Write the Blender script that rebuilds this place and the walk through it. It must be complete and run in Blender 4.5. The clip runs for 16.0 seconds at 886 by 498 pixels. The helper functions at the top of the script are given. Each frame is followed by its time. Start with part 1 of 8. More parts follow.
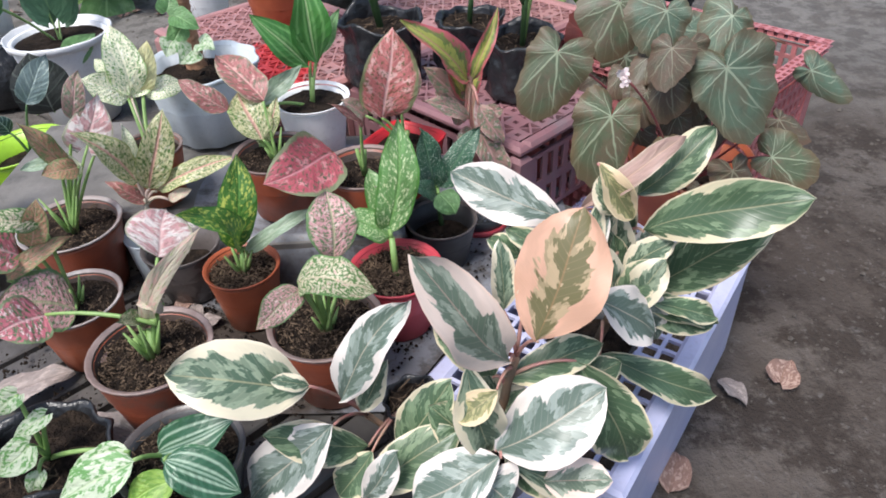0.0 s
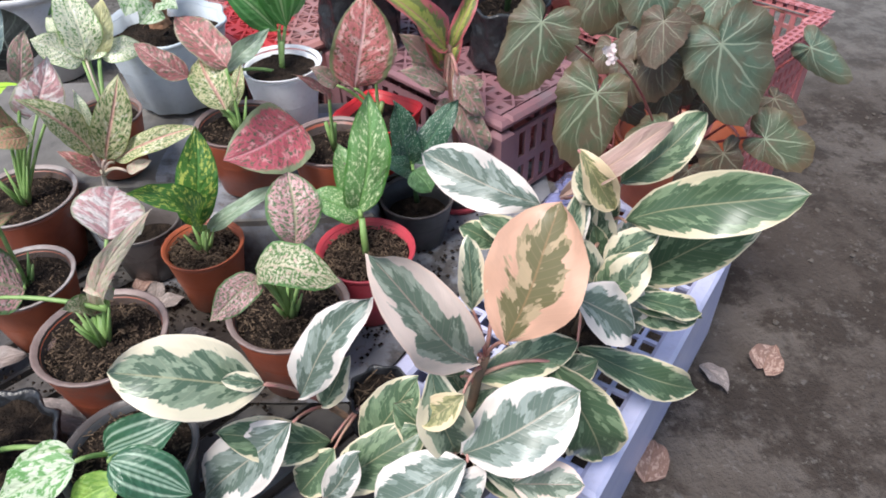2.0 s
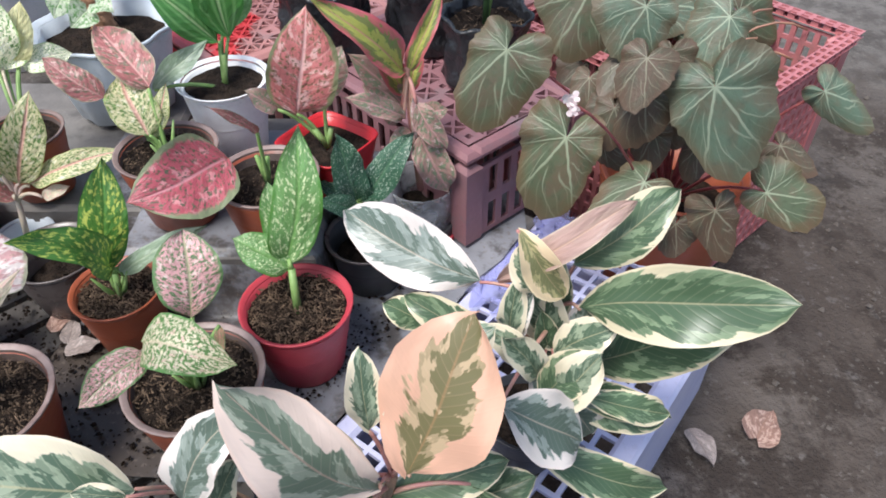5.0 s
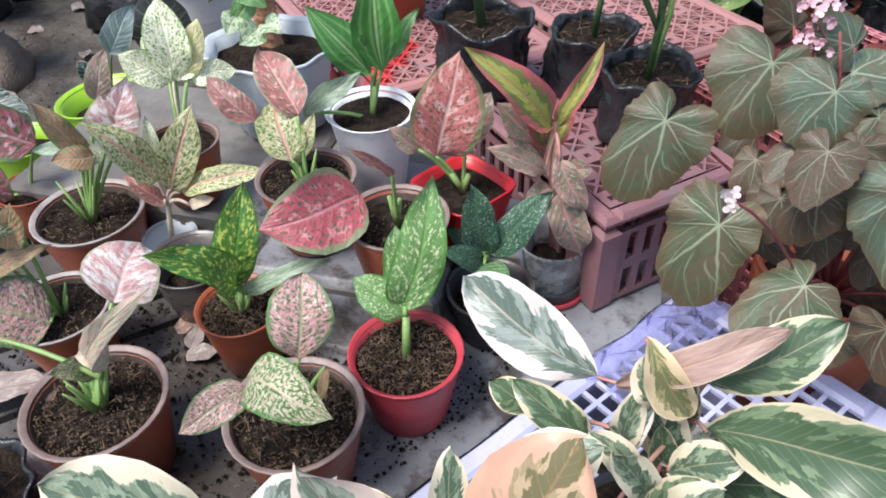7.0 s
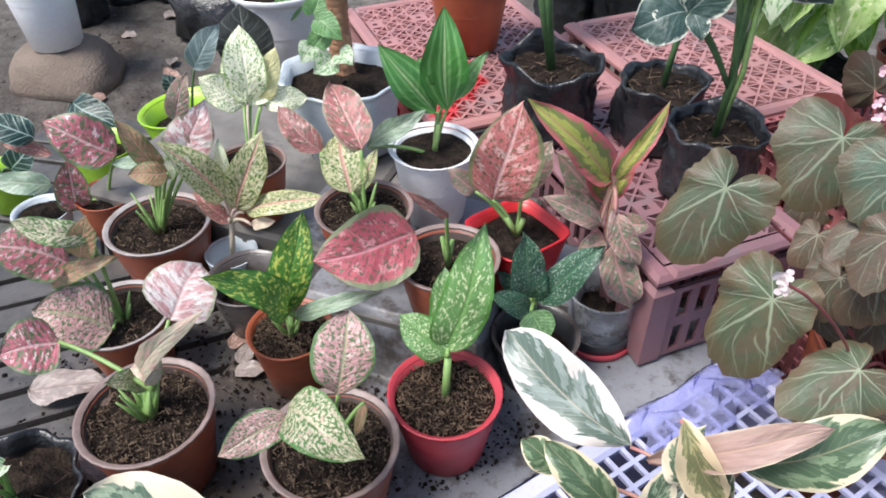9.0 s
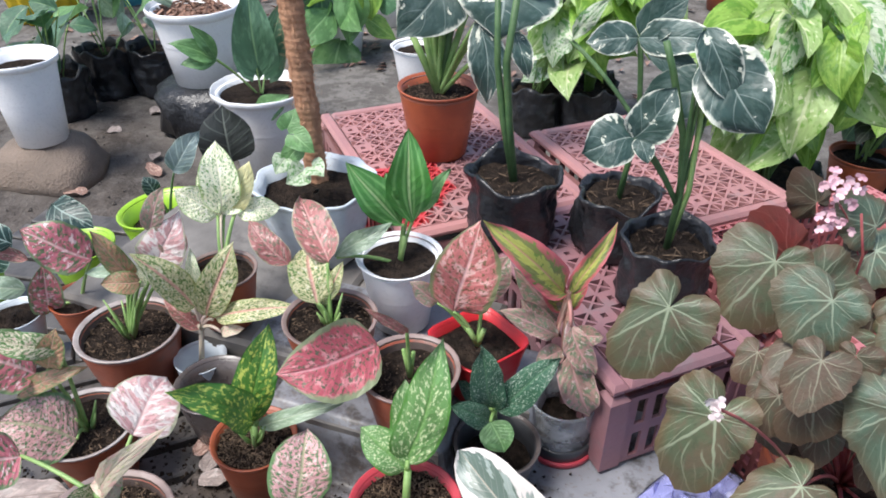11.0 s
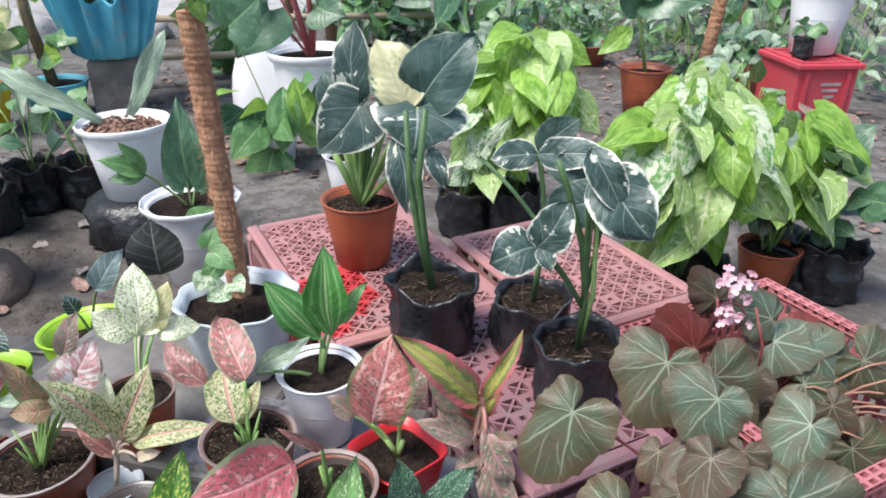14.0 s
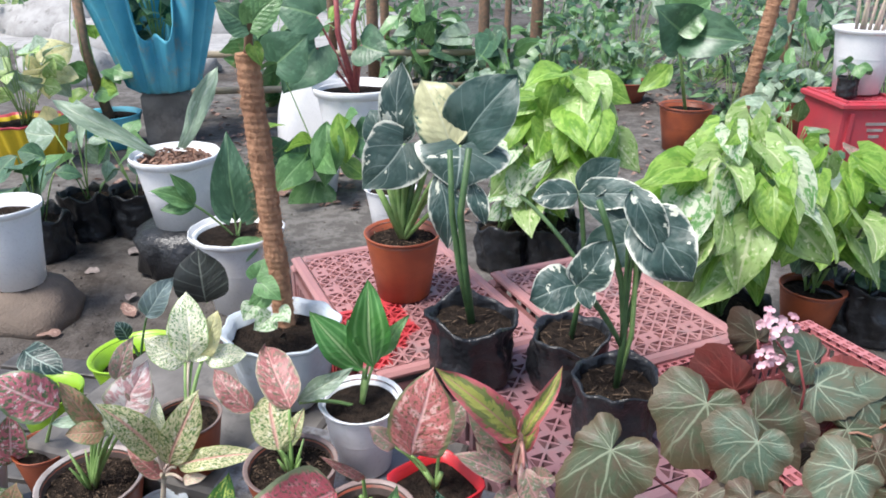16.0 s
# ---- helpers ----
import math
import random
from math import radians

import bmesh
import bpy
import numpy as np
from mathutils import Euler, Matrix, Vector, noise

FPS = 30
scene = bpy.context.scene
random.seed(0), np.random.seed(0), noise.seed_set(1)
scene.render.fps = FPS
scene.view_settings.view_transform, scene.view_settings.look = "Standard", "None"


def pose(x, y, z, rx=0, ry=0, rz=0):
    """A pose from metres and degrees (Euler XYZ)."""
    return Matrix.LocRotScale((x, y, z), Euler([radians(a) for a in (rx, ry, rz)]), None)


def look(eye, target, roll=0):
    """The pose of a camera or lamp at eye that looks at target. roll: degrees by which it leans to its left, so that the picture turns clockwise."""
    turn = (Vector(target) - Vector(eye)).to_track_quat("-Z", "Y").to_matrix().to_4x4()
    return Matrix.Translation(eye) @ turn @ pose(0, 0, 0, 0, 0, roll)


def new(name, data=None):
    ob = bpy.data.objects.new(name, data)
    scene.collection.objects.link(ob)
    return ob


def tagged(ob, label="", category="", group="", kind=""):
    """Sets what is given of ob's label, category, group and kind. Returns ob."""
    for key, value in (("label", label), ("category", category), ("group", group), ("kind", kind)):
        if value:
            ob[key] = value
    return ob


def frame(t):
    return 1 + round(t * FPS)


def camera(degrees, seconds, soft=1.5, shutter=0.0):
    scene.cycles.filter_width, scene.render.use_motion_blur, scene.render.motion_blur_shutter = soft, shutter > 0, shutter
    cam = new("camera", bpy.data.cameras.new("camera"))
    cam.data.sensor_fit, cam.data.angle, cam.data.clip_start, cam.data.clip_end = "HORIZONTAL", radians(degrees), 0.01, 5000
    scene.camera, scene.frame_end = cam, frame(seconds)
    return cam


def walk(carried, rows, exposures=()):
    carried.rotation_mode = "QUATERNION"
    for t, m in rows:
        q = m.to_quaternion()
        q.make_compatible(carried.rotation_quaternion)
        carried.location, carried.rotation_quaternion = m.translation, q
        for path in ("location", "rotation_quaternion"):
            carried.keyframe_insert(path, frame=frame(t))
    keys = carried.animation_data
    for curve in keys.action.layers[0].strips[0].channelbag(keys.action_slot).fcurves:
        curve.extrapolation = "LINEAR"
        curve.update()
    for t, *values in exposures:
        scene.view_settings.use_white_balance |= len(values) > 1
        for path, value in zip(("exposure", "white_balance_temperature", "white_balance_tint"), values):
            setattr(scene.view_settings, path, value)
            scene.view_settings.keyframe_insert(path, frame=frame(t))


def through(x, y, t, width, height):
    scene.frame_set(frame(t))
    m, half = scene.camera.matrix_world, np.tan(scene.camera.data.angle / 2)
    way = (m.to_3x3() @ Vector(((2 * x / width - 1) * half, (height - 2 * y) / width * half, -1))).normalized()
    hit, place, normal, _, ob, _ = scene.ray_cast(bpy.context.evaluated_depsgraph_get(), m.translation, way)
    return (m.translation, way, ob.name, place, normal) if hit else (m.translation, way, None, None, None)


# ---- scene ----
cam = camera(64.0, 16.0, soft=1.8)
PATH = [
    (0, (-0.017, 0.079, 1.093), (0.0, 1.668, -0.121), -2.9),
    (0.5, (-0.02, 0.112, 1.092), (-0.03, 1.667, -0.166), -2.3),
    (1, (-0.018, 0.128, 1.09), (-0.02, 1.664, -0.191), -1.8),
    (1.5, (-0.007, 0.14, 1.087), (0.007, 1.658, -0.215), -1.8),
    (2, (0.011, 0.149, 1.086), (0.051, 1.66, -0.223), -1.4),
    (2.5, (0.033, 0.165, 1.084), (0.067, 1.661, -0.243), -1.8),
    (3, (0.051, 0.186, 1.081), (0.102, 1.688, -0.239), -1.0),
    (5.5, (0.128, 0.356, 1.073), (0.04, 1.819, -0.287), -0.8),
    (6, (0.126, 0.377, 1.077), (-0.072, 1.832, -0.28), -1.7),
    (6.5, (0.125, 0.392, 1.084), (-0.19, 1.836, -0.263), -2.0),
    (7, (0.126, 0.401, 1.09), (-0.271, 1.847, -0.233), -1.9),
    (7.5, (0.126, 0.408, 1.091), (-0.339, 1.837, -0.229), -1.3),
    (8, (0.128, 0.41, 1.097), (-0.396, 1.824, -0.217), -1.6),
    (8.5, (0.13, 0.413, 1.109), (-0.426, 1.82, -0.198), -1.2),
    (9, (0.134, 0.421, 1.125), (-0.43, 1.842, -0.164), -1.1),
    (9.5, (0.14, 0.432, 1.147), (-0.426, 1.886, -0.104), -0.9),
    (12, (0.185, 0.429, 1.204), (-0.349, 2.065, 0.186), 0.3),
    (12.5, (0.196, 0.43, 1.214), (-0.307, 2.103, 0.239), 0.2),
    (13, (0.205, 0.431, 1.219), (-0.277, 2.128, 0.275), 0.4),
    (13.5, (0.212, 0.429, 1.223), (-0.257, 2.147, 0.311), 0.4),
    (14, (0.217, 0.427, 1.229), (-0.246, 2.161, 0.345), 0.2),
    (14.5, (0.218, 0.419, 1.234), (-0.244, 2.168, 0.38), 0.3),
    (15, (0.218, 0.414, 1.237), (-0.266, 2.163, 0.395), 0.3),
    (15.5, (0.216, 0.407, 1.243), (-0.301, 2.158, 0.427), 0.2),
    (16, (0.214, 0.401, 1.247), (-0.356, 2.143, 0.445), -0.0),
]
walk(cam, [(t, look(eye, target, roll)) for t, eye, target, roll in PATH], [(0, 0.55), (4, 0.62), (9, 0.71), (16, 0.76)])

# ---- light ----
SUN_EL, SUN_AZ = radians(58), radians(222)
world = bpy.data.worlds.new("sky")
world.use_nodes = True
scene.world = world
wn = world.node_tree.nodes
sky = wn.new("ShaderNodeTexSky")
sky.sky_type = "NISHITA"
sky.sun_disc = False
sky.sun_elevation, sky.sun_rotation = SUN_EL, SUN_AZ
sky.dust_density, sky.ozone_density, sky.air_density = 2.0, 1.0, 1.0
world.node_tree.links.new(sky.outputs[0], wn["Background"].inputs[0])
wn["Background"].inputs[1].default_value = 0.13
sun = new("sun", bpy.data.lights.new("sun", "SUN"))
sun.data.energy, sun.data.angle, sun.data.color = 2.75, radians(22), (1.0, 0.98, 0.96)
sun.matrix_world = look((0, 0, 5), (0.5 * math.sin(SUN_AZ) * -5, 0.5 * math.cos(SUN_AZ) * -5, 0))


# ---- materials ----
class Tree:
    """Short names for building a node material."""

    def __init__(self, name, rough=0.6, metal=0.0, spec=0.5):
        self.mat = bpy.data.materials.new(name)
        self.mat.use_nodes = True
        self.t = self.mat.node_tree
        self.bsdf = self.t.nodes["Principled BSDF"]
        self.bsdf.inputs["Roughness"].default_value = rough
        self.bsdf.inputs["Metallic"].default_value = metal
        self.bsdf.inputs["Specular IOR Level"].default_value = spec

    def put(self, socket, value):
        if isinstance(value, bpy.types.NodeSocket):
            self.t.links.new(value, socket)
        elif isinstance(value, (tuple, list)) and len(value) == 3 and socket.type == "RGBA":
            socket.default_value = (*value, 1)
        else:
            socket.default_value = value

    def node(self, kind, **values):
        n = self.t.nodes.new(kind)
        for key, value in values.items():
            self.put(n.inputs[key], value)
        return n

    def math(self, op, a, b=0.0, c=0.0):
        n = self.t.nodes.new("ShaderNodeMath")
        n.operation = op
        for i, v in enumerate((a, b, c)):
            self.put(n.inputs[i], v)
        return n.outputs[0]

    def step(self, value, lo, hi):
        n = self.t.nodes.new("ShaderNodeMapRange")
        n.interpolation_type = "SMOOTHSTEP"
        for i, v in enumerate((value, lo, hi, 0.0, 1.0)):
            self.put(n.inputs[i], v)
        return n.outputs[0]

    def mix(self, a, b, f):
        n = self.t.nodes.new("ShaderNodeMix")
        n.data_type = "RGBA"
        self.put(n.inputs[0], f)
        self.put(n.inputs[6], a)
        self.put(n.inputs[7], b)
        return n.outputs[2]

    def noise(self, vector, scale, detail=3.0, rough=0.55):
        n = self.node("ShaderNodeTexNoise", Scale=scale, Detail=detail, Roughness=rough)
        if vector is not None:
            self.t.links.new(vector, n.inputs["Vector"])
        return n.outputs["Fac"]

    def bump(self, height, strength, distance):
        n = self.node("ShaderNodeBump", Strength=strength, Distance=distance, Height=height)
        self.put(self.bsdf.inputs["Normal"], n.outputs[0])

    def place(self):
        n = self.t.nodes.new("ShaderNodeNewGeometry")
        return n.outputs["Position"]

    def chance(self):
        return self.t.nodes.new("ShaderNodeObjectInfo").outputs["Random"]

    def colour(self, value):
        self.put(self.bsdf.inputs["Base Color"], value)


def surface(name, a, b, scale=20.0, rough=0.6, fine=120.0, bump=0.15, dist=0.003, dirt=None, dirt_at=0.62, spec=0.5, metal=0.0):
    """A worn plain surface: two tones in broad patches, fine grain and some dirt."""
    m = Tree(name, rough, metal, spec)
    p = m.place()
    n = m.noise(p, scale)
    c = m.mix(a, b, m.step(n, 0.35, 0.65))
    f = m.noise(p, fine, 2.0)
    c = m.mix(c, tuple(x * 0.72 for x in a), m.math("MULTIPLY", m.step(f, 0.5, 0.75), 0.35))
    if dirt:
        d = m.noise(p, scale * 0.6 + 5, 5.0, 0.7)
        c = m.mix(c, dirt, m.math("MULTIPLY", m.step(d, dirt_at - 0.06, dirt_at + 0.1), 0.75))
    m.colour(c)
    m.bump(m.noise(p, fine, 3.0), bump, dist)
    m.put(m.bsdf.inputs["Roughness"], m.math("MULTIPLY_ADD", n, 0.3, rough - 0.15))
    return m.mat


def leaf_surface(name, ground, tones=(), centre=None, margin=None, rib=None, veins=None, rough=0.42, through=0.25, rays=None, bright=0.0, relief=0.4):
    """A leaf from its own lengthwise (u) and crosswise (v) coordinates. tones: (colour, scale along, scale across, lo, hi);
    centre: (colour, half width, raggedness); margin: (colour, width); rib: (colour, width); veins: (colour, number, slant, width, strength);
    rays: (colour, number, width, strength) veins that spread from the leaf's base."""
    m = Tree(name, rough, spec=0.5)
    m.bsdf.inputs["Coat Weight"].default_value, m.bsdf.inputs["Coat Roughness"].default_value = 0.2, 0.25
    uv = m.node("ShaderNodeUVMap").outputs[0]
    s = m.node("ShaderNodeSeparateXYZ")
    m.t.links.new(uv, s.inputs[0])
    u = s.outputs[0]
    v = m.math("MULTIPLY_ADD", s.outputs[1], 2.0, -1.0)
    av = m.math("ABSOLUTE", v)
    luck = m.math("MULTIPLY", m.chance(), 60.0)

    def grid(su, sv, shear=0.26):
        n = m.node("ShaderNodeCombineXYZ", X=m.math("MULTIPLY", m.math("SUBTRACT", u, m.math("MULTIPLY", av, shear)), su), Y=m.math("MULTIPLY", v, sv), Z=luck)
        return n.outputs[0]

    c = m.mix(ground, tuple(x * 0.78 for x in ground), m.step(m.noise(grid(3, 2), 1.6), 0.35, 0.7))
    for k, (col, half, rag) in enumerate(centre or ()):
        edge = m.math("MULTIPLY_ADD", m.math("SUBTRACT", m.noise(grid(8.0 + 3.0 * k, 2.0, 0.42), 1.0, 5.0, 0.62), 0.5), rag, av)
        c = m.mix(c, col, m.step(edge, half + 0.035, half - 0.035))
    for col, su, sv, lo, hi in tones:
        c = m.mix(c, col, m.step(m.noise(grid(su * 1.25, sv * 0.9, 0.12), 1.0, 4.0, 0.65), lo, hi))
    if veins:
        col, number, slant, wide, strength = veins
        w = m.math("FRACT", m.math("SUBTRACT", m.math("MULTIPLY", u, number), m.math("MULTIPLY", av, slant)))
        w = m.math("ABSOLUTE", m.math("SUBTRACT", w, 0.5))
        c = m.mix(c, col, m.math("MULTIPLY", m.step(w, wide, 0.0), strength))
    if rays:
        col, number, wide, strength = rays
        ang = m.math("MULTIPLY_ADD", m.noise(grid(5, 2.5), 1.0, 2.0), 0.5, m.math("ARCTAN2", v, u))
        w = m.math("FRACT", m.math("MULTIPLY_ADD", ang, number / math.pi, 0.5))
        w = m.math("ABSOLUTE", m.math("SUBTRACT", w, 0.5))
        near = m.math("SQRT", m.math("ADD", m.math("MULTIPLY", u, u), m.math("MULTIPLY", v, v)))
        w = m.math("MULTIPLY", w, m.math("ADD", near, 0.02))
        c = m.mix(c, col, m.math("MULTIPLY", m.step(w, wide, wide * 0.25), strength))
        w = m.math("FRACT", m.math("MULTIPLY_ADD", m.math("ADD", ang, m.math("MULTIPLY", near, 0.9)), number * 2 / math.pi, 0.5))
        w = m.math("MULTIPLY", m.math("ABSOLUTE", m.math("SUBTRACT", w, 0.5)), near)
        c = m.mix(c, col, m.math("MULTIPLY", m.math("MULTIPLY", m.step(w, wide * 0.9, wide * 0.2), m.step(near, 0.3, 0.5)), strength * 0.5))
    if margin:
        col, wide = margin[:2]
        edge = m.math("MULTIPLY_ADD", m.math("SUBTRACT", m.noise(grid(12, 3), 1.0, 3.0), 0.5), margin[2] if len(margin) > 2 else 0.3, av)
        c = m.mix(c, col, m.step(edge, 1 - wide - 0.06, 1 - wide + 0.06))
    if rib:
        col, wide = rib
        c = m.mix(c, col, m.math("MULTIPLY", m.step(av, wide * 1.6, wide * 0.5), 0.55 if wide < 0.03 else 0.8))
    hue = m.node("ShaderNodeHueSaturation", Value=m.math("MULTIPLY_ADD", m.chance(), 0.3, 0.85 + bright), Color=c)
    c = hue.outputs[0]
    m.colour(c)
    w = m.math("FRACT", m.math("SUBTRACT", m.math("MULTIPLY", u, 9.0), m.math("MULTIPLY", av, 2.2)))
    h = m.math("ADD", m.math("MULTIPLY", m.step(av, 0.12, 0.0), -1.0), m.math("MULTIPLY", m.math("ABSOLUTE", m.math("SUBTRACT", w, 0.5)), 0.8))
    m.bump(m.math("ADD", h, m.math("MULTIPLY", m.noise(grid(16, 7), 1.0, 3.0), 1.4)), relief, 0.004)
    lucid = m.node("ShaderNodeBsdfTranslucent", Color=c)
    blend = m.node("ShaderNodeMixShader", Fac=through)
    m.t.links.new(m.bsdf.outputs[0], blend.inputs[1])
    m.t.links.new(lucid.outputs[0], blend.inputs[2])
    m.t.links.new(blend.outputs[0], m.t.nodes["Material Output"].inputs[0])
    return m.mat


def palm_surface(name, ground, second, vein, edge, rough=0.52):
    """A round leaf from its distance to the stalk (u, 0 to 1) and its angle about it (v): forked veins run out to the edge."""
    m = Tree(name, rough, spec=0.5)
    m.bsdf.inputs["Coat Weight"].default_value, m.bsdf.inputs["Coat Roughness"].default_value = 0.10, 0.34
    s = m.node("ShaderNodeSeparateXYZ")
    m.t.links.new(m.node("ShaderNodeUVMap").outputs[0], s.inputs[0])
    u, v = s.outputs[0], s.outputs[1]
    luck = m.math("MULTIPLY", m.chance(), 60.0)
    a = m.math("MULTIPLY", v, 2 * math.pi)
    flat = m.node("ShaderNodeCombineXYZ", X=m.math("MULTIPLY", u, m.math("COSINE", a)), Y=m.math("MULTIPLY", u, m.math("SINE", a)), Z=luck).outputs[0]
    c = m.mix(ground, second, m.step(m.noise(flat, 2.2, 4.0, 0.6), 0.42, 0.62))
    c = m.mix(c, tuple(x * 0.7 for x in ground), m.math("MULTIPLY", m.step(m.noise(flat, 9.0, 3.0, 0.6), 0.52, 0.7), 0.6))
    sway = m.math("MULTIPLY", m.math("SUBTRACT", m.noise(flat, 1.6, 2.0), 0.5), 0.055)
    line = None
    for number, wide, start, lean in ((8.0, 0.017, -1.0, 0.0), (16.0, 0.011, 0.36, 0.10), (40.0, 0.007, 0.55, 0.03)):
        w = m.math("FRACT", m.math("MULTIPLY_ADD", m.math("ADD", m.math("ADD", v, sway), m.math("MULTIPLY", m.math("SUBTRACT", u, 0.5), lean)), number, 0.0))
        w = m.math("MULTIPLY", m.math("ABSOLUTE", m.math("SUBTRACT", w, 0.5)), m.math("MULTIPLY", u, 6.28 / number))
        k = m.math("MULTIPLY", m.step(w, wide * 1.5, wide * 0.4), m.step(u, start, start + 0.12) if start > 0 else 1.0)
        k = m.math("MULTIPLY", k, 0.9 if number < 10 else 0.6 if number < 20 else 0.28)
        line = k if line is None else m.math("MAXIMUM", line, k)
    line = m.math("MAXIMUM", line, m.math("MULTIPLY", m.step(u, 0.10, 0.02), 0.9))
    c = m.mix(c, vein, m.math("MULTIPLY", line, m.math("MULTIPLY_ADD", u, -0.35, 1.0)))
    c = m.mix(c, edge, m.math("MULTIPLY", m.step(m.math("MULTIPLY_ADD", m.noise(flat, 2.8, 3.0), 0.5, u), 0.9, 1.35), 0.8))
    hue = m.node("ShaderNodeHueSaturation", Value=m.math("MULTIPLY_ADD", m.chance(), 0.3, 0.85), Color=c)
    m.colour(hue.outputs[0])
    m.bump(m.math("SUBTRACT", m.noise(flat, 14.0, 2.0), m.math("MULTIPLY", line, 0.35)), 0.35, 0.003)
    lucid = m.node("ShaderNodeBsdfTranslucent", Color=hue.outputs[0])
    blend = m.node("ShaderNodeMixShader", Fac=0.18)
    m.t.links.new(m.bsdf.outputs[0], blend.inputs[1])
    m.t.links.new(lucid.outputs[0], blend.inputs[2])
    m.t.links.new(blend.outputs[0], m.t.nodes["Material Output"].inputs[0])
    return m.mat


def rubber_surface(name, cream, sage, dark, half=0.66, patch=0.52, rib=(0.45, 0.42, 0.25), edge=None, rough=0.34, through=0.2):
    """A variegated rubber leaf: a ragged pale margin, a sage middle and dark blotches that follow the side veins."""
    m = Tree(name, rough, spec=0.45)
    m.bsdf.inputs["Coat Weight"].default_value, m.bsdf.inputs["Coat Roughness"].default_value = 0.12, 0.25
    s = m.node("ShaderNodeSeparateXYZ")
    m.t.links.new(m.node("ShaderNodeUVMap").outputs[0], s.inputs[0])
    u = s.outputs[0]
    v = m.math("MULTIPLY_ADD", s.outputs[1], 2.0, -1.0)
    av = m.math("ABSOLUTE", v)
    luck = m.math("MULTIPLY", m.chance(), 60.0)

    def veined(su, sv, shift):
        along = m.math("MULTIPLY", m.math("SUBTRACT", u, m.math("MULTIPLY", av, 0.30)), su)
        return m.node("ShaderNodeCombineXYZ", X=along, Y=m.math("MULTIPLY", v, sv), Z=m.math("ADD", luck, shift)).outputs[0]

    broad = m.math("SUBTRACT", m.noise(veined(6.0, 1.4, 0.0), 1.0, 2.0), 0.5)
    teeth = m.math("SUBTRACT", m.noise(veined(30.0, 2.0, 5.0), 1.0, 3.0, 0.6), 0.5)
    out = m.math("ADD", av, m.math("ADD", m.math("MULTIPLY", broad, 1.1), m.math("MULTIPLY", teeth, 0.30)))
    inner = m.math("ADD", m.math("SUBTRACT", m.noise(veined(7.0, 2.2, 17.0), 1.0, 3.0, 0.6), m.math("MULTIPLY", av, 0.16)), m.math("MULTIPLY", teeth, 0.10))
    mid = m.noise(veined(9.0, 3.0, 31.0), 1.0, 3.0, 0.6)
    c = m.mix(cream, tuple(x * 0.86 for x in cream), m.step(m.noise(veined(3.0, 2.0, 9.0), 1.0), 0.4, 0.65))
    green = m.mix(sage, tuple(a * 0.6 + b * 0.4 for a, b in zip(sage, dark)), m.step(mid, 0.48, 0.53))
    green = m.mix(green, dark, m.step(inner, patch - 0.09, patch - 0.06))
    c = m.mix(c, green, m.step(out, half + 0.025, half - 0.025))
    if edge:
        c = m.mix(c, edge, m.step(av, 0.90, 0.97))
    c = m.mix(c, rib, m.math("MULTIPLY", m.step(av, 0.034, 0.012), 0.6))
    w = m.math("ABSOLUTE", m.math("SUBTRACT", m.math("FRACT", m.math("SUBTRACT", m.math("MULTIPLY", u, 16.0), m.math("MULTIPLY", av, 4.2))), 0.5))
    c = m.mix(c, cream, m.math("MULTIPLY", m.step(w, 0.10, 0.0), 0.10))
    hue = m.node("ShaderNodeHueSaturation", Value=m.math("MULTIPLY_ADD", m.chance(), 0.24, 0.86), Color=c)
    c = hue.outputs[0]
    m.colour(c)
    m.bump(m.math("SUBTRACT", m.math("MULTIPLY", m.step(w, 0.2, 0.0), 0.2), m.step(av, 0.08, 0.0)), 0.16, 0.003)
    lucid = m.node("ShaderNodeBsdfTranslucent", Color=c)
    blend = m.node("ShaderNodeMixShader", Fac=through)
    m.t.links.new(m.bsdf.outputs[0], blend.inputs[1])
    m.t.links.new(lucid.outputs[0], blend.inputs[2])
    m.t.links.new(blend.outputs[0], m.t.nodes["Material Output"].inputs[0])
    return m.mat


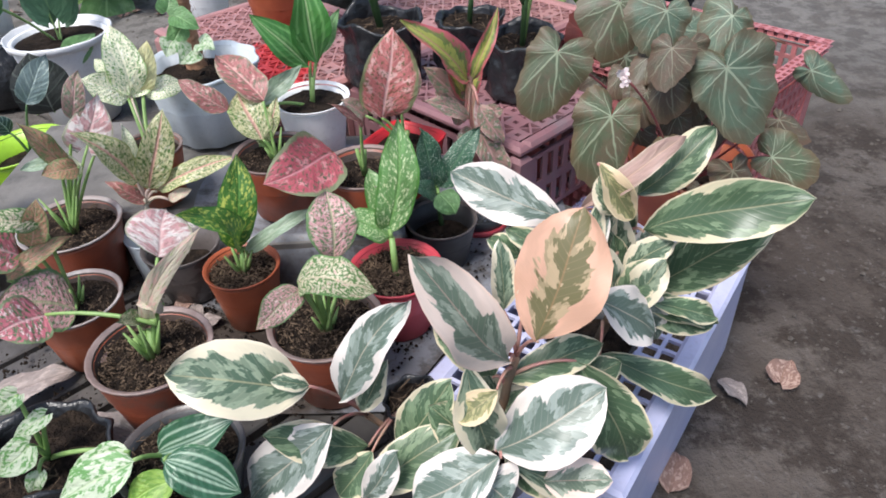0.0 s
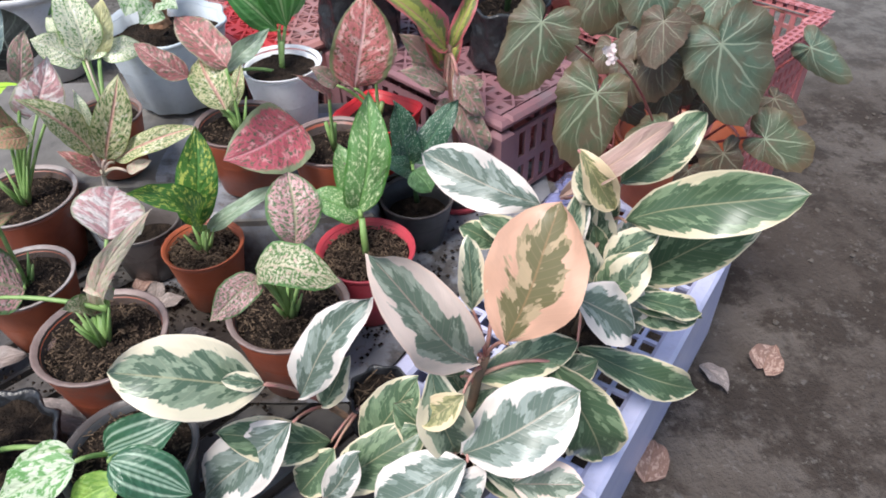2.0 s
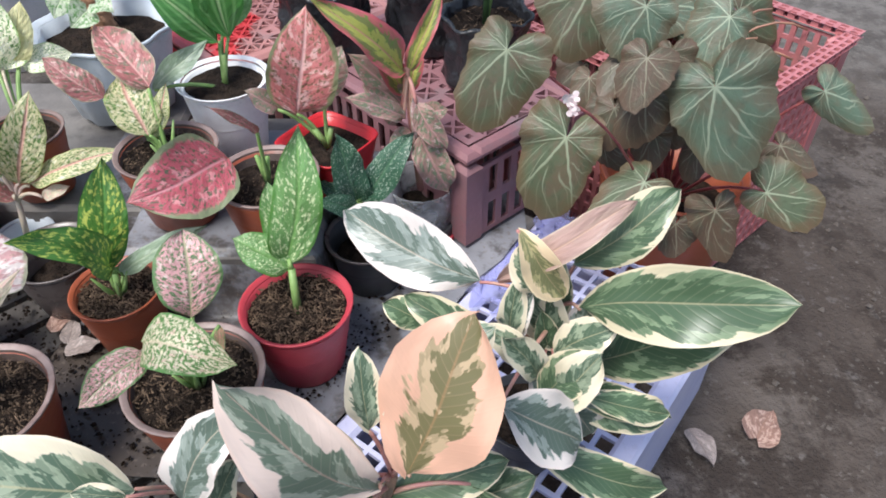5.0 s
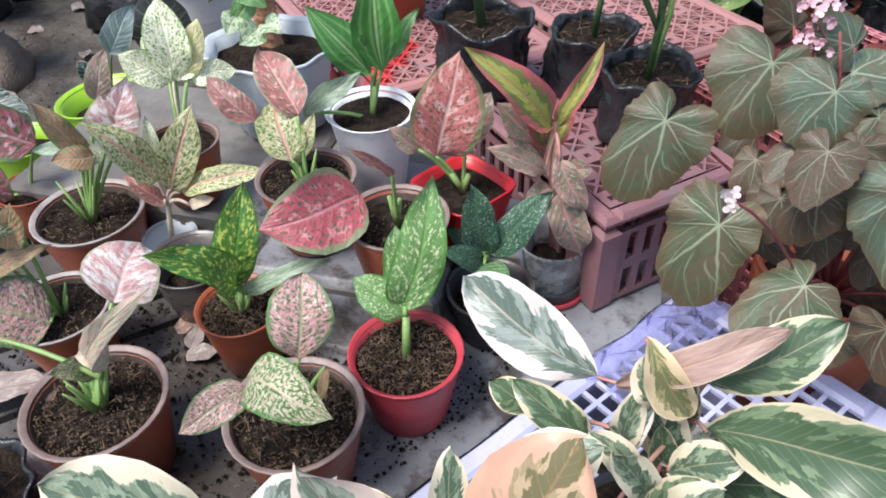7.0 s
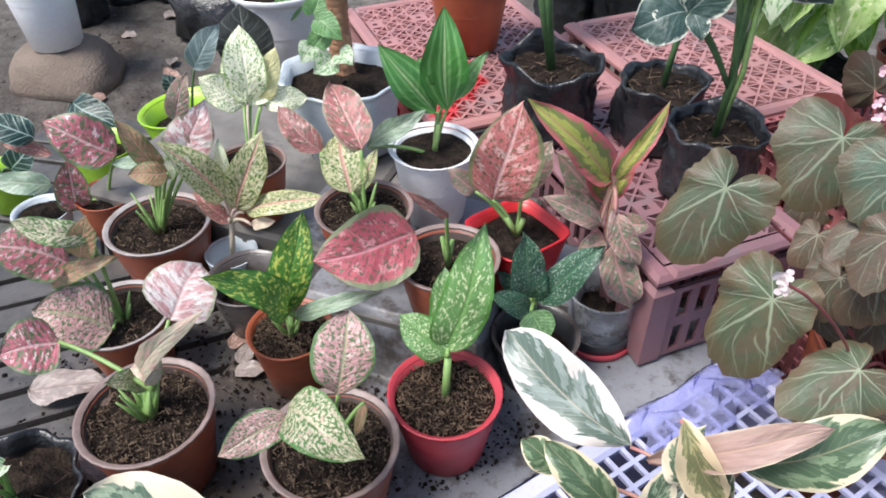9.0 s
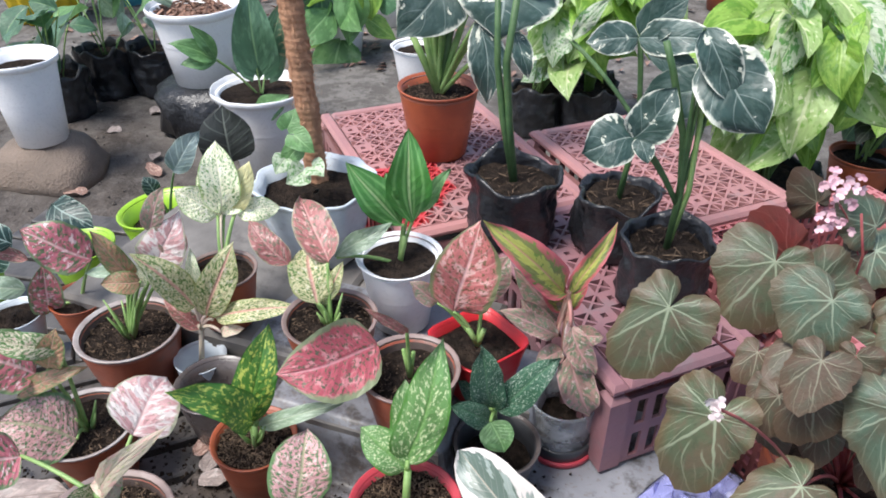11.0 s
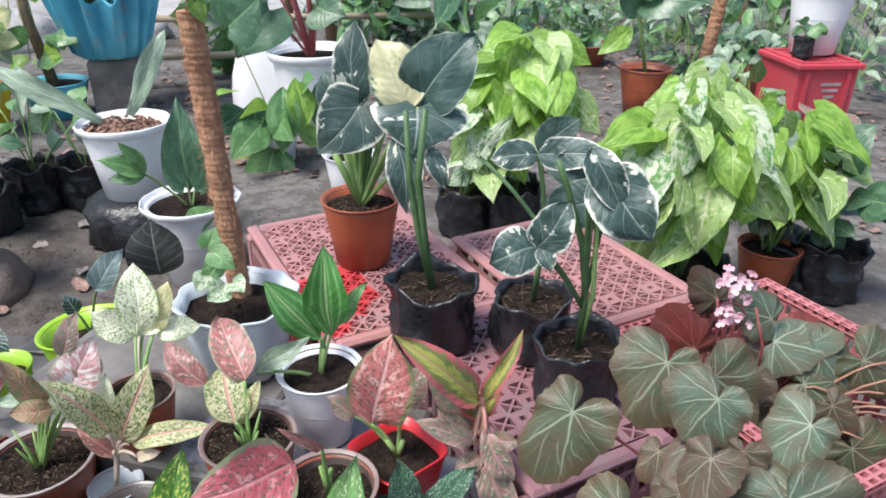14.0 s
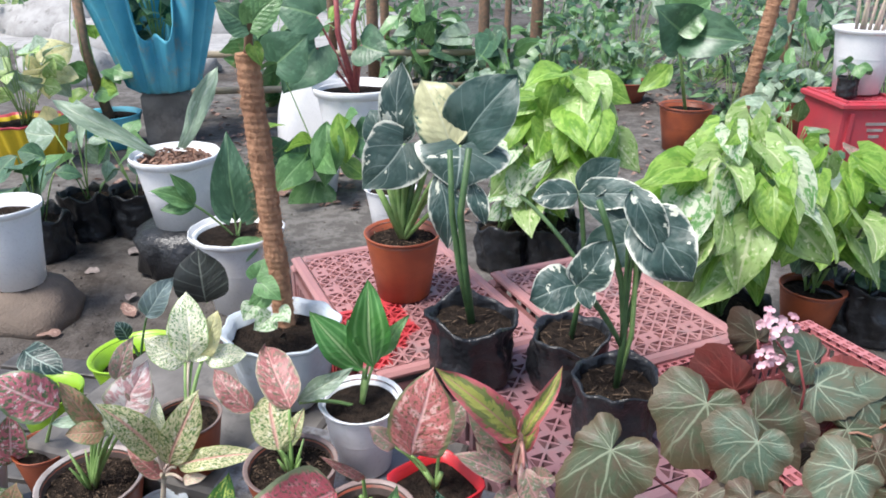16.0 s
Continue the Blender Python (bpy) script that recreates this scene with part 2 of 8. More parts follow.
LEAF = {
    "tineke": rubber_surface("rubber_leaf_cream", (0.83, 0.75, 0.56), (0.29, 0.36, 0.25), (0.085, 0.14, 0.090), 0.62, 0.52, edge=(0.85, 0.75, 0.58)),
    "tineke_green": rubber_surface("rubber_leaf_green", (0.79, 0.71, 0.49), (0.22, 0.31, 0.18), (0.080, 0.14, 0.075), 0.86, 0.46, edge=(0.81, 0.71, 0.50)),
    "tineke_white": rubber_surface("rubber_leaf_white", (0.86, 0.79, 0.73), (0.32, 0.38, 0.34), (0.12, 0.17, 0.135), 0.66, 0.50, rib=(0.58, 0.50, 0.40), edge=(0.88, 0.78, 0.72)),
    "tineke_orange": rubber_surface("rubber_leaf_orange", (0.88, 0.52, 0.37), (0.60, 0.45, 0.28), (0.20, 0.18, 0.085), 0.50, 0.50, rib=(0.40, 0.24, 0.12), rough=0.42, through=0.3),
    "tineke_pink": rubber_surface("rubber_leaf_pink", (0.88, 0.71, 0.62), (0.36, 0.41, 0.33), (0.14, 0.19, 0.14), 0.56, 0.50, rib=(0.52, 0.36, 0.30), edge=(0.89, 0.68, 0.57)),
    "tineke_tan": rubber_surface("rubber_leaf_tan", (0.78, 0.62, 0.40), (0.44, 0.40, 0.20), (0.20, 0.21, 0.10), 0.55, 0.52, rib=(0.5, 0.38, 0.22), edge=(0.80, 0.66, 0.44)),
    "tineke_back": leaf_surface("rubber_leaf_underside", (0.52, 0.34, 0.29), tones=[((0.46, 0.32, 0.26), 4, 3, 0.5, 0.62)], margin=((0.66, 0.54, 0.40), 0.06), rib=((0.6, 0.4, 0.3), 0.05), rough=0.5),
    "pink_a": leaf_surface("aglaonema_pink", (0.62, 0.20, 0.19), tones=[((0.74, 0.44, 0.40), 7, 2.5, 0.52, 0.62), ((0.20, 0.13, 0.07), 24, 8, 0.54, 0.585)], margin=((0.21, 0.22, 0.11), 0.14), rib=((0.80, 0.48, 0.45), 0.05), veins=((0.80, 0.50, 0.46), 7, 1.7, 0.10, 0.3)),
    "red": leaf_surface("aglaonema_red", (0.56, 0.12, 0.15), tones=[((0.70, 0.30, 0.31), 7, 3, 0.52, 0.63), ((0.13, 0.13, 0.08), 24, 9, 0.535, 0.575)], margin=((0.25, 0.29, 0.16), 0.16), rib=((0.72, 0.32, 0.35), 0.035), veins=((0.70, 0.30, 0.33), 7, 1.7, 0.08, 0.25)),
    "pink_pale": leaf_surface("aglaonema_pale_pink", (0.72, 0.40, 0.40), tones=[((0.86, 0.76, 0.72), 8, 1.8, 0.47, 0.55), ((0.28, 0.31, 0.18), 20, 8, 0.62, 0.66)], margin=((0.46, 0.46, 0.32), 0.07), rib=((0.78, 0.52, 0.50), 0.05), veins=((0.88, 0.78, 0.75), 5, 1.8, 0.16, 0.7)),
    "pink_grey": leaf_surface("aglaonema_pink_speckled", (0.70, 0.38, 0.38), tones=[((0.12, 0.20, 0.09), 26, 9, 0.505, 0.545), ((0.74, 0.58, 0.52), 12, 6, 0.57, 0.63)], margin=((0.13, 0.24, 0.09), 0.11), rib=((0.40, 0.40, 0.24), 0.05)),
    "pink_red": leaf_surface("aglaonema_crimson", (0.60, 0.18, 0.22), tones=[((0.13, 0.18, 0.09), 16, 5, 0.50, 0.55), ((0.82, 0.60, 0.60), 12, 3.5, 0.56, 0.62)], margin=((0.17, 0.25, 0.12), 0.12), rib=((0.76, 0.48, 0.47), 0.05)),
    "snow": leaf_surface("aglaonema_snow", (0.84, 0.83, 0.62), tones=[((0.14, 0.28, 0.07), 30, 10, 0.525, 0.565), ((0.84, 0.83, 0.72), 12, 5, 0.58, 0.64)], margin=((0.28, 0.42, 0.14), 0.05), rib=((0.78, 0.76, 0.56), 0.04), bright=0.22),
    "snow_yellow": leaf_surface("aglaonema_yellow", (0.78, 0.73, 0.38), tones=[((0.26, 0.34, 0.08), 17, 8, 0.6, 0.64), ((0.76, 0.74, 0.48), 8, 4, 0.58, 0.66)], rib=((0.72, 0.64, 0.30), 0.04)),
    "snow_pink": leaf_surface("aglaonema_snow_pink", (0.66, 0.62, 0.36), tones=[((0.12, 0.22, 0.055), 28, 9, 0.50, 0.54), ((0.74, 0.70, 0.52), 12, 5, 0.57, 0.64)], margin=((0.34, 0.38, 0.14), 0.06), rib=((0.68, 0.34, 0.29), 0.09)),
    "yellow_speck": leaf_surface("aglaonema_yellow_spots", (0.10, 0.27, 0.05), tones=[((0.58, 0.66, 0.14), 18, 6, 0.53, 0.58)], margin=((0.05, 0.19, 0.03), 0.08), rib=((0.10, 0.28, 0.05), 0.07), rough=0.33),
    "green_speck": leaf_surface("aglaonema_pale_spots", (0.16, 0.33, 0.11), tones=[((0.60, 0.68, 0.40), 26, 9, 0.54, 0.59)], margin=((0.09, 0.24, 0.05), 0.12), rib=((0.15, 0.32, 0.09), 0.08), rough=0.33),
    "dark_speck": leaf_surface("aglaonema_dark_spots", (0.05, 0.14, 0.08), tones=[((0.46, 0.56, 0.44), 36, 12, 0.575, 0.61)], rib=((0.10, 0.22, 0.12), 0.06), rough=0.35),
    "cream_green": leaf_surface("aglaonema_cream", (0.70, 0.64, 0.46), tones=[((0.10, 0.21, 0.06), 26, 8, 0.475, 0.515), ((0.66, 0.46, 0.38), 10, 5, 0.58, 0.64)], margin=((0.11, 0.25, 0.07), 0.08), rib=((0.66, 0.56, 0.4), 0.04)),
    "orange_green": leaf_surface("aglaonema_orange", (0.56, 0.30, 0.19), tones=[((0.24, 0.29, 0.12), 14, 5, 0.5, 0.56), ((0.60, 0.44, 0.28), 10, 4, 0.58, 0.64)], margin=((0.20, 0.28, 0.10), 0.10), rib=((0.64, 0.38, 0.28), 0.05)),
    "brown_red": leaf_surface("aglaonema_bronze", (0.42, 0.15, 0.14), tones=[((0.17, 0.14, 0.09), 12, 4, 0.50, 0.58), ((0.62, 0.36, 0.32), 10, 3, 0.55, 0.63)], margin=((0.34, 0.30, 0.2), 0.08), rib=((0.6, 0.32, 0.29), 0.05)),
    "dull_pink": leaf_surface("aglaonema_dull", (0.44, 0.27, 0.23), tones=[((0.20, 0.25, 0.15), 9, 3, 0.47, 0.56), ((0.62, 0.46, 0.42), 10, 3, 0.58, 0.64)], margin=((0.54, 0.32, 0.30), 0.06), rib=((0.60, 0.34, 0.32), 0.07)),
    "cream_old": leaf_surface("leaf_cream_old", (0.66, 0.58, 0.44), tones=[((0.66, 0.42, 0.36), 8, 3, 0.5, 0.6), ((0.32, 0.36, 0.17), 14, 6, 0.58, 0.63)], rib=((0.56, 0.46, 0.34), 0.04)),
    "red_edge": leaf_surface("aglaonema_red_edge", (0.62, 0.19, 0.17), centre=[((0.24, 0.27, 0.09), 0.66, 0.9), ((0.52, 0.54, 0.13), 0.40, 1.0)], tones=[((0.20, 0.32, 0.07), 16, 3, 0.57, 0.63)], margin=((0.70, 0.16, 0.19), 0.14), rib=((0.66, 0.34, 0.24), 0.05)),
    "stripe": leaf_surface("striped_green", (0.07, 0.24, 0.05), veins=((0.20, 0.42, 0.14), 0.01, 2.4, 0.3, 0.7), rib=((0.40, 0.55, 0.26), 0.06), margin=((0.05, 0.20, 0.04), 0.08), rough=0.4),
    "melon": leaf_surface("silver_striped", (0.05, 0.15, 0.08), veins=((0.42, 0.56, 0.42), 0.01, 2.6, 0.28, 0.9), rib=((0.34, 0.48, 0.36), 0.05), margin=((0.05, 0.15, 0.07), 0.1), rough=0.25),
    "silver": leaf_surface("silver_green", (0.34, 0.46, 0.32), tones=[((0.48, 0.58, 0.46), 5, 3, 0.5, 0.62)], rib=((0.5, 0.58, 0.42), 0.05), rough=0.4),
    "green": leaf_surface("plain_green", (0.135, 0.29, 0.10), tones=[((0.20, 0.38, 0.15), 4, 3, 0.5, 0.62)], rib=((0.28, 0.48, 0.2), 0.04), rough=0.34),
    "deep": leaf_surface("deep_green", (0.080, 0.175, 0.095), tones=[((0.12, 0.235, 0.13), 4, 3, 0.5, 0.62)], rib=((0.20, 0.34, 0.16), 0.04), rough=0.36),
    "lime": leaf_surface("lime_green", (0.33, 0.53, 0.10), tones=[((0.17, 0.34, 0.05), 4, 3, 0.45, 0.58), ((0.54, 0.68, 0.20), 7, 4, 0.64, 0.70)], rib=((0.42, 0.62, 0.16), 0.04), rough=0.38, through=0.4, bright=0.1),
    "syngonium": leaf_surface("arrowhead_pale", (0.42, 0.58, 0.22), tones=[((0.20, 0.38, 0.07), 6, 4, 0.54, 0.6), ((0.76, 0.80, 0.50), 7, 3, 0.58, 0.64)], rib=((0.66, 0.72, 0.42), 0.06), rough=0.45, through=0.35, bright=0.1),
    "variegated": leaf_surface("marbled_pale", (0.60, 0.68, 0.50), tones=[((0.14, 0.32, 0.10), 7, 4, 0.5, 0.56)], rib=((0.5, 0.6, 0.38), 0.05), rough=0.36),
    "frydek": leaf_surface("velvet_dark", (0.040, 0.092, 0.075), tones=[((0.085, 0.14, 0.12), 3, 2, 0.46, 0.66)], margin=((0.70, 0.75, 0.62), 0.0, 0.16), rib=((0.34, 0.44, 0.38), 0.02), veins=((0.20, 0.28, 0.25), 3, 1.2, 0.03, 0.45), rough=0.46, relief=0.3),
    "frydek_white": leaf_surface("velvet_variegated", (0.050, 0.10, 0.085), tones=[((0.11, 0.17, 0.15), 3, 2, 0.46, 0.66), ((0.78, 0.80, 0.66), 3.0, 1.0, 0.615, 0.625)], margin=((0.80, 0.82, 0.70), 0.075, 0.42), rib=((0.5, 0.58, 0.52), 0.022), veins=((0.40, 0.48, 0.44), 3, 1.2, 0.03, 0.5), rough=0.44, relief=0.3),
    "frydek_cream": leaf_surface("velvet_cream", (0.80, 0.78, 0.45), tones=[((0.36, 0.46, 0.28), 1.6, 1.6, 0.58, 0.59), ((0.05, 0.11, 0.075), 1.4, 1.5, 0.60, 0.61)], margin=((0.06, 0.13, 0.09), 0.10), rib=((0.76, 0.76, 0.5), 0.03), rough=0.4),
    "begonia": palm_surface("begonia_bronze", (0.090, 0.118, 0.066), (0.125, 0.102, 0.064), (0.32, 0.37, 0.25), (0.13, 0.08, 0.04)),
    "begonia_green": palm_surface("begonia_green", (0.105, 0.158, 0.108), (0.125, 0.128, 0.085), (0.34, 0.40, 0.29), (0.13, 0.09, 0.05)),
    "begonia_red": palm_surface("begonia_underside", (0.20, 0.035, 0.028), (0.14, 0.035, 0.028), (0.30, 0.09, 0.07), (0.18, 0.045, 0.035)),
    "begonia_brown": palm_surface("begonia_brown", (0.112, 0.076, 0.050), (0.090, 0.084, 0.054), (0.28, 0.27, 0.19), (0.11, 0.065, 0.04)),
    "jewel": leaf_surface("jewel_dark", (0.03, 0.07, 0.06), rib=((0.42, 0.54, 0.48), 0.05), veins=((0.40, 0.52, 0.46), 5, 1.6, 0.12, 0.7), margin=((0.28, 0.40, 0.32), 0.04), rough=0.3),
    "jewel_silver": leaf_surface("jewel_silver", (0.22, 0.30, 0.30), rib=((0.50, 0.60, 0.56), 0.05), veins=((0.44, 0.54, 0.50), 5, 1.6, 0.14, 0.7), margin=((0.45, 0.55, 0.48), 0.04), rough=0.3),
    "blackleaf": leaf_surface("leaf_near_black", (0.050, 0.056, 0.050), rib=((0.26, 0.29, 0.24), 0.03), veins=((0.17, 0.20, 0.17), 5, 1.4, 0.1, 0.6), rough=0.5),
    "dry": leaf_surface("dry_leaf", (0.28, 0.165, 0.13), tones=[((0.46, 0.32, 0.26), 6, 4, 0.5, 0.62)], rib=((0.26, 0.15, 0.11), 0.04), rough=0.85, through=0.1),
    "dry_grey": leaf_surface("dry_leaf_grey", (0.30, 0.25, 0.23), tones=[((0.40, 0.33, 0.30), 6, 4, 0.5, 0.62)], rib=((0.22, 0.17, 0.15), 0.04), rough=0.85, through=0.05),
}
STEM = {
    "tan": surface("stem_tan", (0.36, 0.19, 0.12), (0.28, 0.14, 0.10), 30, 0.5),
    "green": surface("stem_green", (0.20, 0.34, 0.10), (0.28, 0.42, 0.15), 40, 0.5),
    "pale": surface("stem_pale", (0.52, 0.46, 0.34), (0.60, 0.44, 0.38), 40, 0.5),
    "pink": surface("stem_pink", (0.50, 0.22, 0.20), (0.44, 0.28, 0.20), 40, 0.5),
    "bark": surface("stem_bark", (0.26, 0.15, 0.095), (0.16, 0.115, 0.08), 40, 0.8),
    "deep": surface("stem_deep", (0.055, 0.12, 0.045), (0.085, 0.16, 0.06), 40, 0.5),
    "red": surface("stem_red", (0.28, 0.06, 0.07), (0.36, 0.10, 0.09), 40, 0.5),
}


def clear_plastic(name, tint, clear, rough=0.18):
    """Thin clear plastic: mostly see-through, with a soft gloss and a faint tint."""
    m = Tree(name, rough)
    p = m.place()
    m.colour(m.mix(tint, tuple(x * 0.7 for x in tint), m.step(m.noise(p, 40.0), 0.4, 0.65)))
    m.bump(m.noise(p, 30.0, 3.0), 0.4, 0.004)
    hollow = m.node("ShaderNodeBsdfTransparent", Color=tuple(0.5 + 0.5 * x for x in tint))
    blend = m.node("ShaderNodeMixShader", Fac=m.math("MULTIPLY_ADD", m.step(m.noise(p, 22.0, 3.0), 0.35, 0.7), -0.3, clear + 0.1))
    m.t.links.new(m.bsdf.outputs[0], blend.inputs[1])
    m.t.links.new(hollow.outputs[0], blend.inputs[2])
    m.t.links.new(blend.outputs[0], m.t.nodes["Material Output"].inputs[0])
    return m.mat


POT = {
    "terracotta": surface("pot_terracotta", (0.37, 0.092, 0.038), (0.28, 0.07, 0.034), 12, 0.45, dirt=(0.20, 0.09, 0.06), dirt_at=0.66),
    "brown": surface("pot_brown", (0.33, 0.082, 0.042), (0.24, 0.066, 0.040), 12, 0.4, dirt=(0.13, 0.08, 0.065), dirt_at=0.58),
    "rosered": surface("pot_rose_red", (0.50, 0.055, 0.075), (0.44, 0.05, 0.07), 12, 0.42, dirt=(0.30, 0.16, 0.14), dirt_at=0.7),
    "red": surface("pot_red", (0.60, 0.025, 0.03), (0.52, 0.02, 0.03), 12, 0.35, dirt=(0.30, 0.10, 0.08), dirt_at=0.72),
    "white": surface("pot_white", (0.88, 0.88, 0.89), (0.84, 0.84, 0.86), 10, 0.35, dirt=(0.52, 0.52, 0.52), dirt_at=0.74),
    "greywhite": surface("pot_grey_white", (0.60, 0.66, 0.71), (0.53, 0.59, 0.64), 10, 0.4, dirt=(0.30, 0.31, 0.31), dirt_at=0.66),
    "lime": surface("pot_lime", (0.36, 0.62, 0.04), (0.30, 0.52, 0.04), 12, 0.35, dirt=(0.18, 0.26, 0.06), dirt_at=0.68),
    "black": surface("pot_black", (0.030, 0.032, 0.037), (0.05, 0.05, 0.055), 12, 0.4, dirt=(0.12, 0.11, 0.10), dirt_at=0.66),
    "bag": surface("poly_bag_black", (0.012, 0.013, 0.016), (0.026, 0.027, 0.031), 18, 0.36, fine=45, bump=0.8, dist=0.008, dirt=(0.10, 0.095, 0.09), dirt_at=0.66),
    "smoke": surface("pot_smoky_plastic", (0.085, 0.070, 0.067), (0.125, 0.108, 0.102), 14, 0.28, dirt=(0.07, 0.06, 0.055), dirt_at=0.6),
    "blue": surface("pot_turquoise", (0.13, 0.50, 0.63), (0.07, 0.36, 0.50), 3, 0.6, fine=30, dirt=(0.30, 0.36, 0.36), dirt_at=0.58),
    "yellow": surface("pot_yellow", (0.70, 0.50, 0.02), (0.62, 0.44, 0.02), 4, 0.55, fine=40, dirt=(0.35, 0.28, 0.10), dirt_at=0.68),
    "clear": clear_plastic("clear_bottle_plastic", (0.80, 0.82, 0.84), 0.72),
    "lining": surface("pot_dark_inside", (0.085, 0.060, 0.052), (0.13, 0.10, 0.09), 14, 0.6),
    "rim_grey": surface("rim_greyed", (0.27, 0.20, 0.185), (0.20, 0.135, 0.12), 25, 0.5, dirt=(0.2, 0.14, 0.12), dirt_at=0.55),
    "rim_pale": surface("rim_pale", (0.40, 0.36, 0.345), (0.28, 0.22, 0.205), 25, 0.45),
}
CRATE_PINK = surface("crate_plastic_pink", (0.45, 0.215, 0.205), (0.37, 0.185, 0.18), 8, 0.42, dirt=(0.28, 0.20, 0.20), dirt_at=0.6)
FILM = clear_plastic("lilac_film", (0.52, 0.54, 0.86), 0.68, 0.2)
CRATE_MAUVE = surface("crate_plastic_mauve", (0.28, 0.135, 0.15), (0.22, 0.12, 0.135), 8, 0.5, dirt=(0.20, 0.15, 0.16), dirt_at=0.6)


def stained_crate():
    """Pink crate plastic over which a bright red stain has run."""
    m = Tree("crate_plastic_stained", 0.42)
    p = m.place()
    c = m.mix((0.45, 0.215, 0.205), (0.37, 0.185, 0.18), m.step(m.noise(p, 8.0), 0.35, 0.65))
    c = m.mix(c, (0.28, 0.20, 0.20), m.math("MULTIPLY", m.step(m.noise(p, 10.0, 5.0, 0.7), 0.56, 0.7), 0.7))
    d = m.node("ShaderNodeVectorMath")
    d.operation = "DISTANCE"
    m.t.links.new(p, d.inputs[0])
    d.inputs[1].default_value = (-0.40, 1.66, 0.45)
    run = m.math("MULTIPLY_ADD", m.math("SUBTRACT", m.noise(p, 9.0, 4.0, 0.6), 0.5), 0.55, d.outputs["Value"])
    c = m.mix(c, (0.60, 0.035, 0.045), m.math("MULTIPLY", m.step(run, 0.145, 0.115), 0.85))
    m.colour(c)
    m.bump(m.noise(p, 120.0, 3.0), 0.15, 0.003)
    return m.mat


CRATE_STAINED = stained_crate()
CRATE_RED = surface("crate_plastic_red", (0.52, 0.05, 0.07), (0.46, 0.06, 0.08), 8, 0.45, dirt=(0.30, 0.12, 0.12), dirt_at=0.62)
CRATE_ROSE = surface("crate_plastic_rose", (0.52, 0.19, 0.195), (0.43, 0.15, 0.155), 8, 0.42, dirt=(0.28, 0.15, 0.14), dirt_at=0.62)
CRATE_LILAC = surface("crate_plastic_lilac", (0.60, 0.60, 0.80), (0.52, 0.53, 0.74), 8, 0.35, dirt=(0.36, 0.36, 0.44), dirt_at=0.68)
SOIL = surface("potting_soil", (0.016, 0.012, 0.010), (0.040, 0.029, 0.022), 70, 0.95, fine=220, bump=0.9, dist=0.01, dirt=(0.10, 0.07, 0.048), dirt_at=0.66, spec=0.1)
CHIPS = surface("husk", (0.165, 0.115, 0.078), (0.045, 0.031, 0.022), 90, 0.9, spec=0.15)
COIR = surface("coir", (0.48, 0.27, 0.165), (0.34, 0.185, 0.115), 40, 0.95, fine=260, bump=0.5, dist=0.006, spec=0.1)
WOOD = surface("weathered_board", (0.105, 0.096, 0.090), (0.055, 0.050, 0.046), 14, 0.38, fine=90, bump=0.4, dirt=(0.05, 0.045, 0.042), dirt_at=0.6)
def stained_sheet():
    """Grey plastic sheet, wiped pale in places and crusted brown with spilt soil round one spot."""
    m = Tree("grey_sheet", 0.42)
    p = m.place()
    c = m.mix((0.185, 0.19, 0.21), (0.27, 0.275, 0.302), m.step(m.noise(p, 6.0, 4.0), 0.4, 0.62))
    c = m.mix(c, (0.050, 0.041, 0.035), m.math("MULTIPLY", m.step(m.noise(p, 9.0, 5.0, 0.7), 0.48, 0.60), 0.85))
    away = m.t.nodes.new("ShaderNodeVectorMath")
    away.operation = "DISTANCE"
    m.t.links.new(p, away.inputs[0])
    away.inputs[1].default_value = (-0.34, 0.90, 0.262)
    ragged = m.math("MULTIPLY_ADD", m.noise(p, 13.0, 5.0, 0.7), 0.26, away.outputs["Value"])
    c = m.mix((0.058, 0.046, 0.038), c, m.step(ragged, 0.26, 0.37))
    c = m.mix(c, (0.16, 0.13, 0.11), m.math("MULTIPLY", m.step(m.noise(p, 120.0, 3.0), 0.58, 0.68), 0.5))
    m.colour(c)
    m.bump(m.noise(p, 50.0, 4.0), 0.35, 0.003)
    return m.mat


TARP = stained_sheet()
BLOCK = surface("worn_block", (0.20, 0.185, 0.17), (0.13, 0.12, 0.11), 8, 0.7, fine=60, bump=0.5, dist=0.004, dirt=(0.08, 0.075, 0.07), dirt_at=0.57)
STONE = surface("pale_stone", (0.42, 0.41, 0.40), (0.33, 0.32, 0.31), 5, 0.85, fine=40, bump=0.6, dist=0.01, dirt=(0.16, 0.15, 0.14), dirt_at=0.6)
BLOSSOM = surface("blossom_pink", (0.76, 0.42, 0.50), (0.80, 0.58, 0.63), 60, 0.5)
BLOSSOM_WHITE = surface("blossom_white", (0.80, 0.74, 0.72), (0.76, 0.62, 0.62), 60, 0.5)


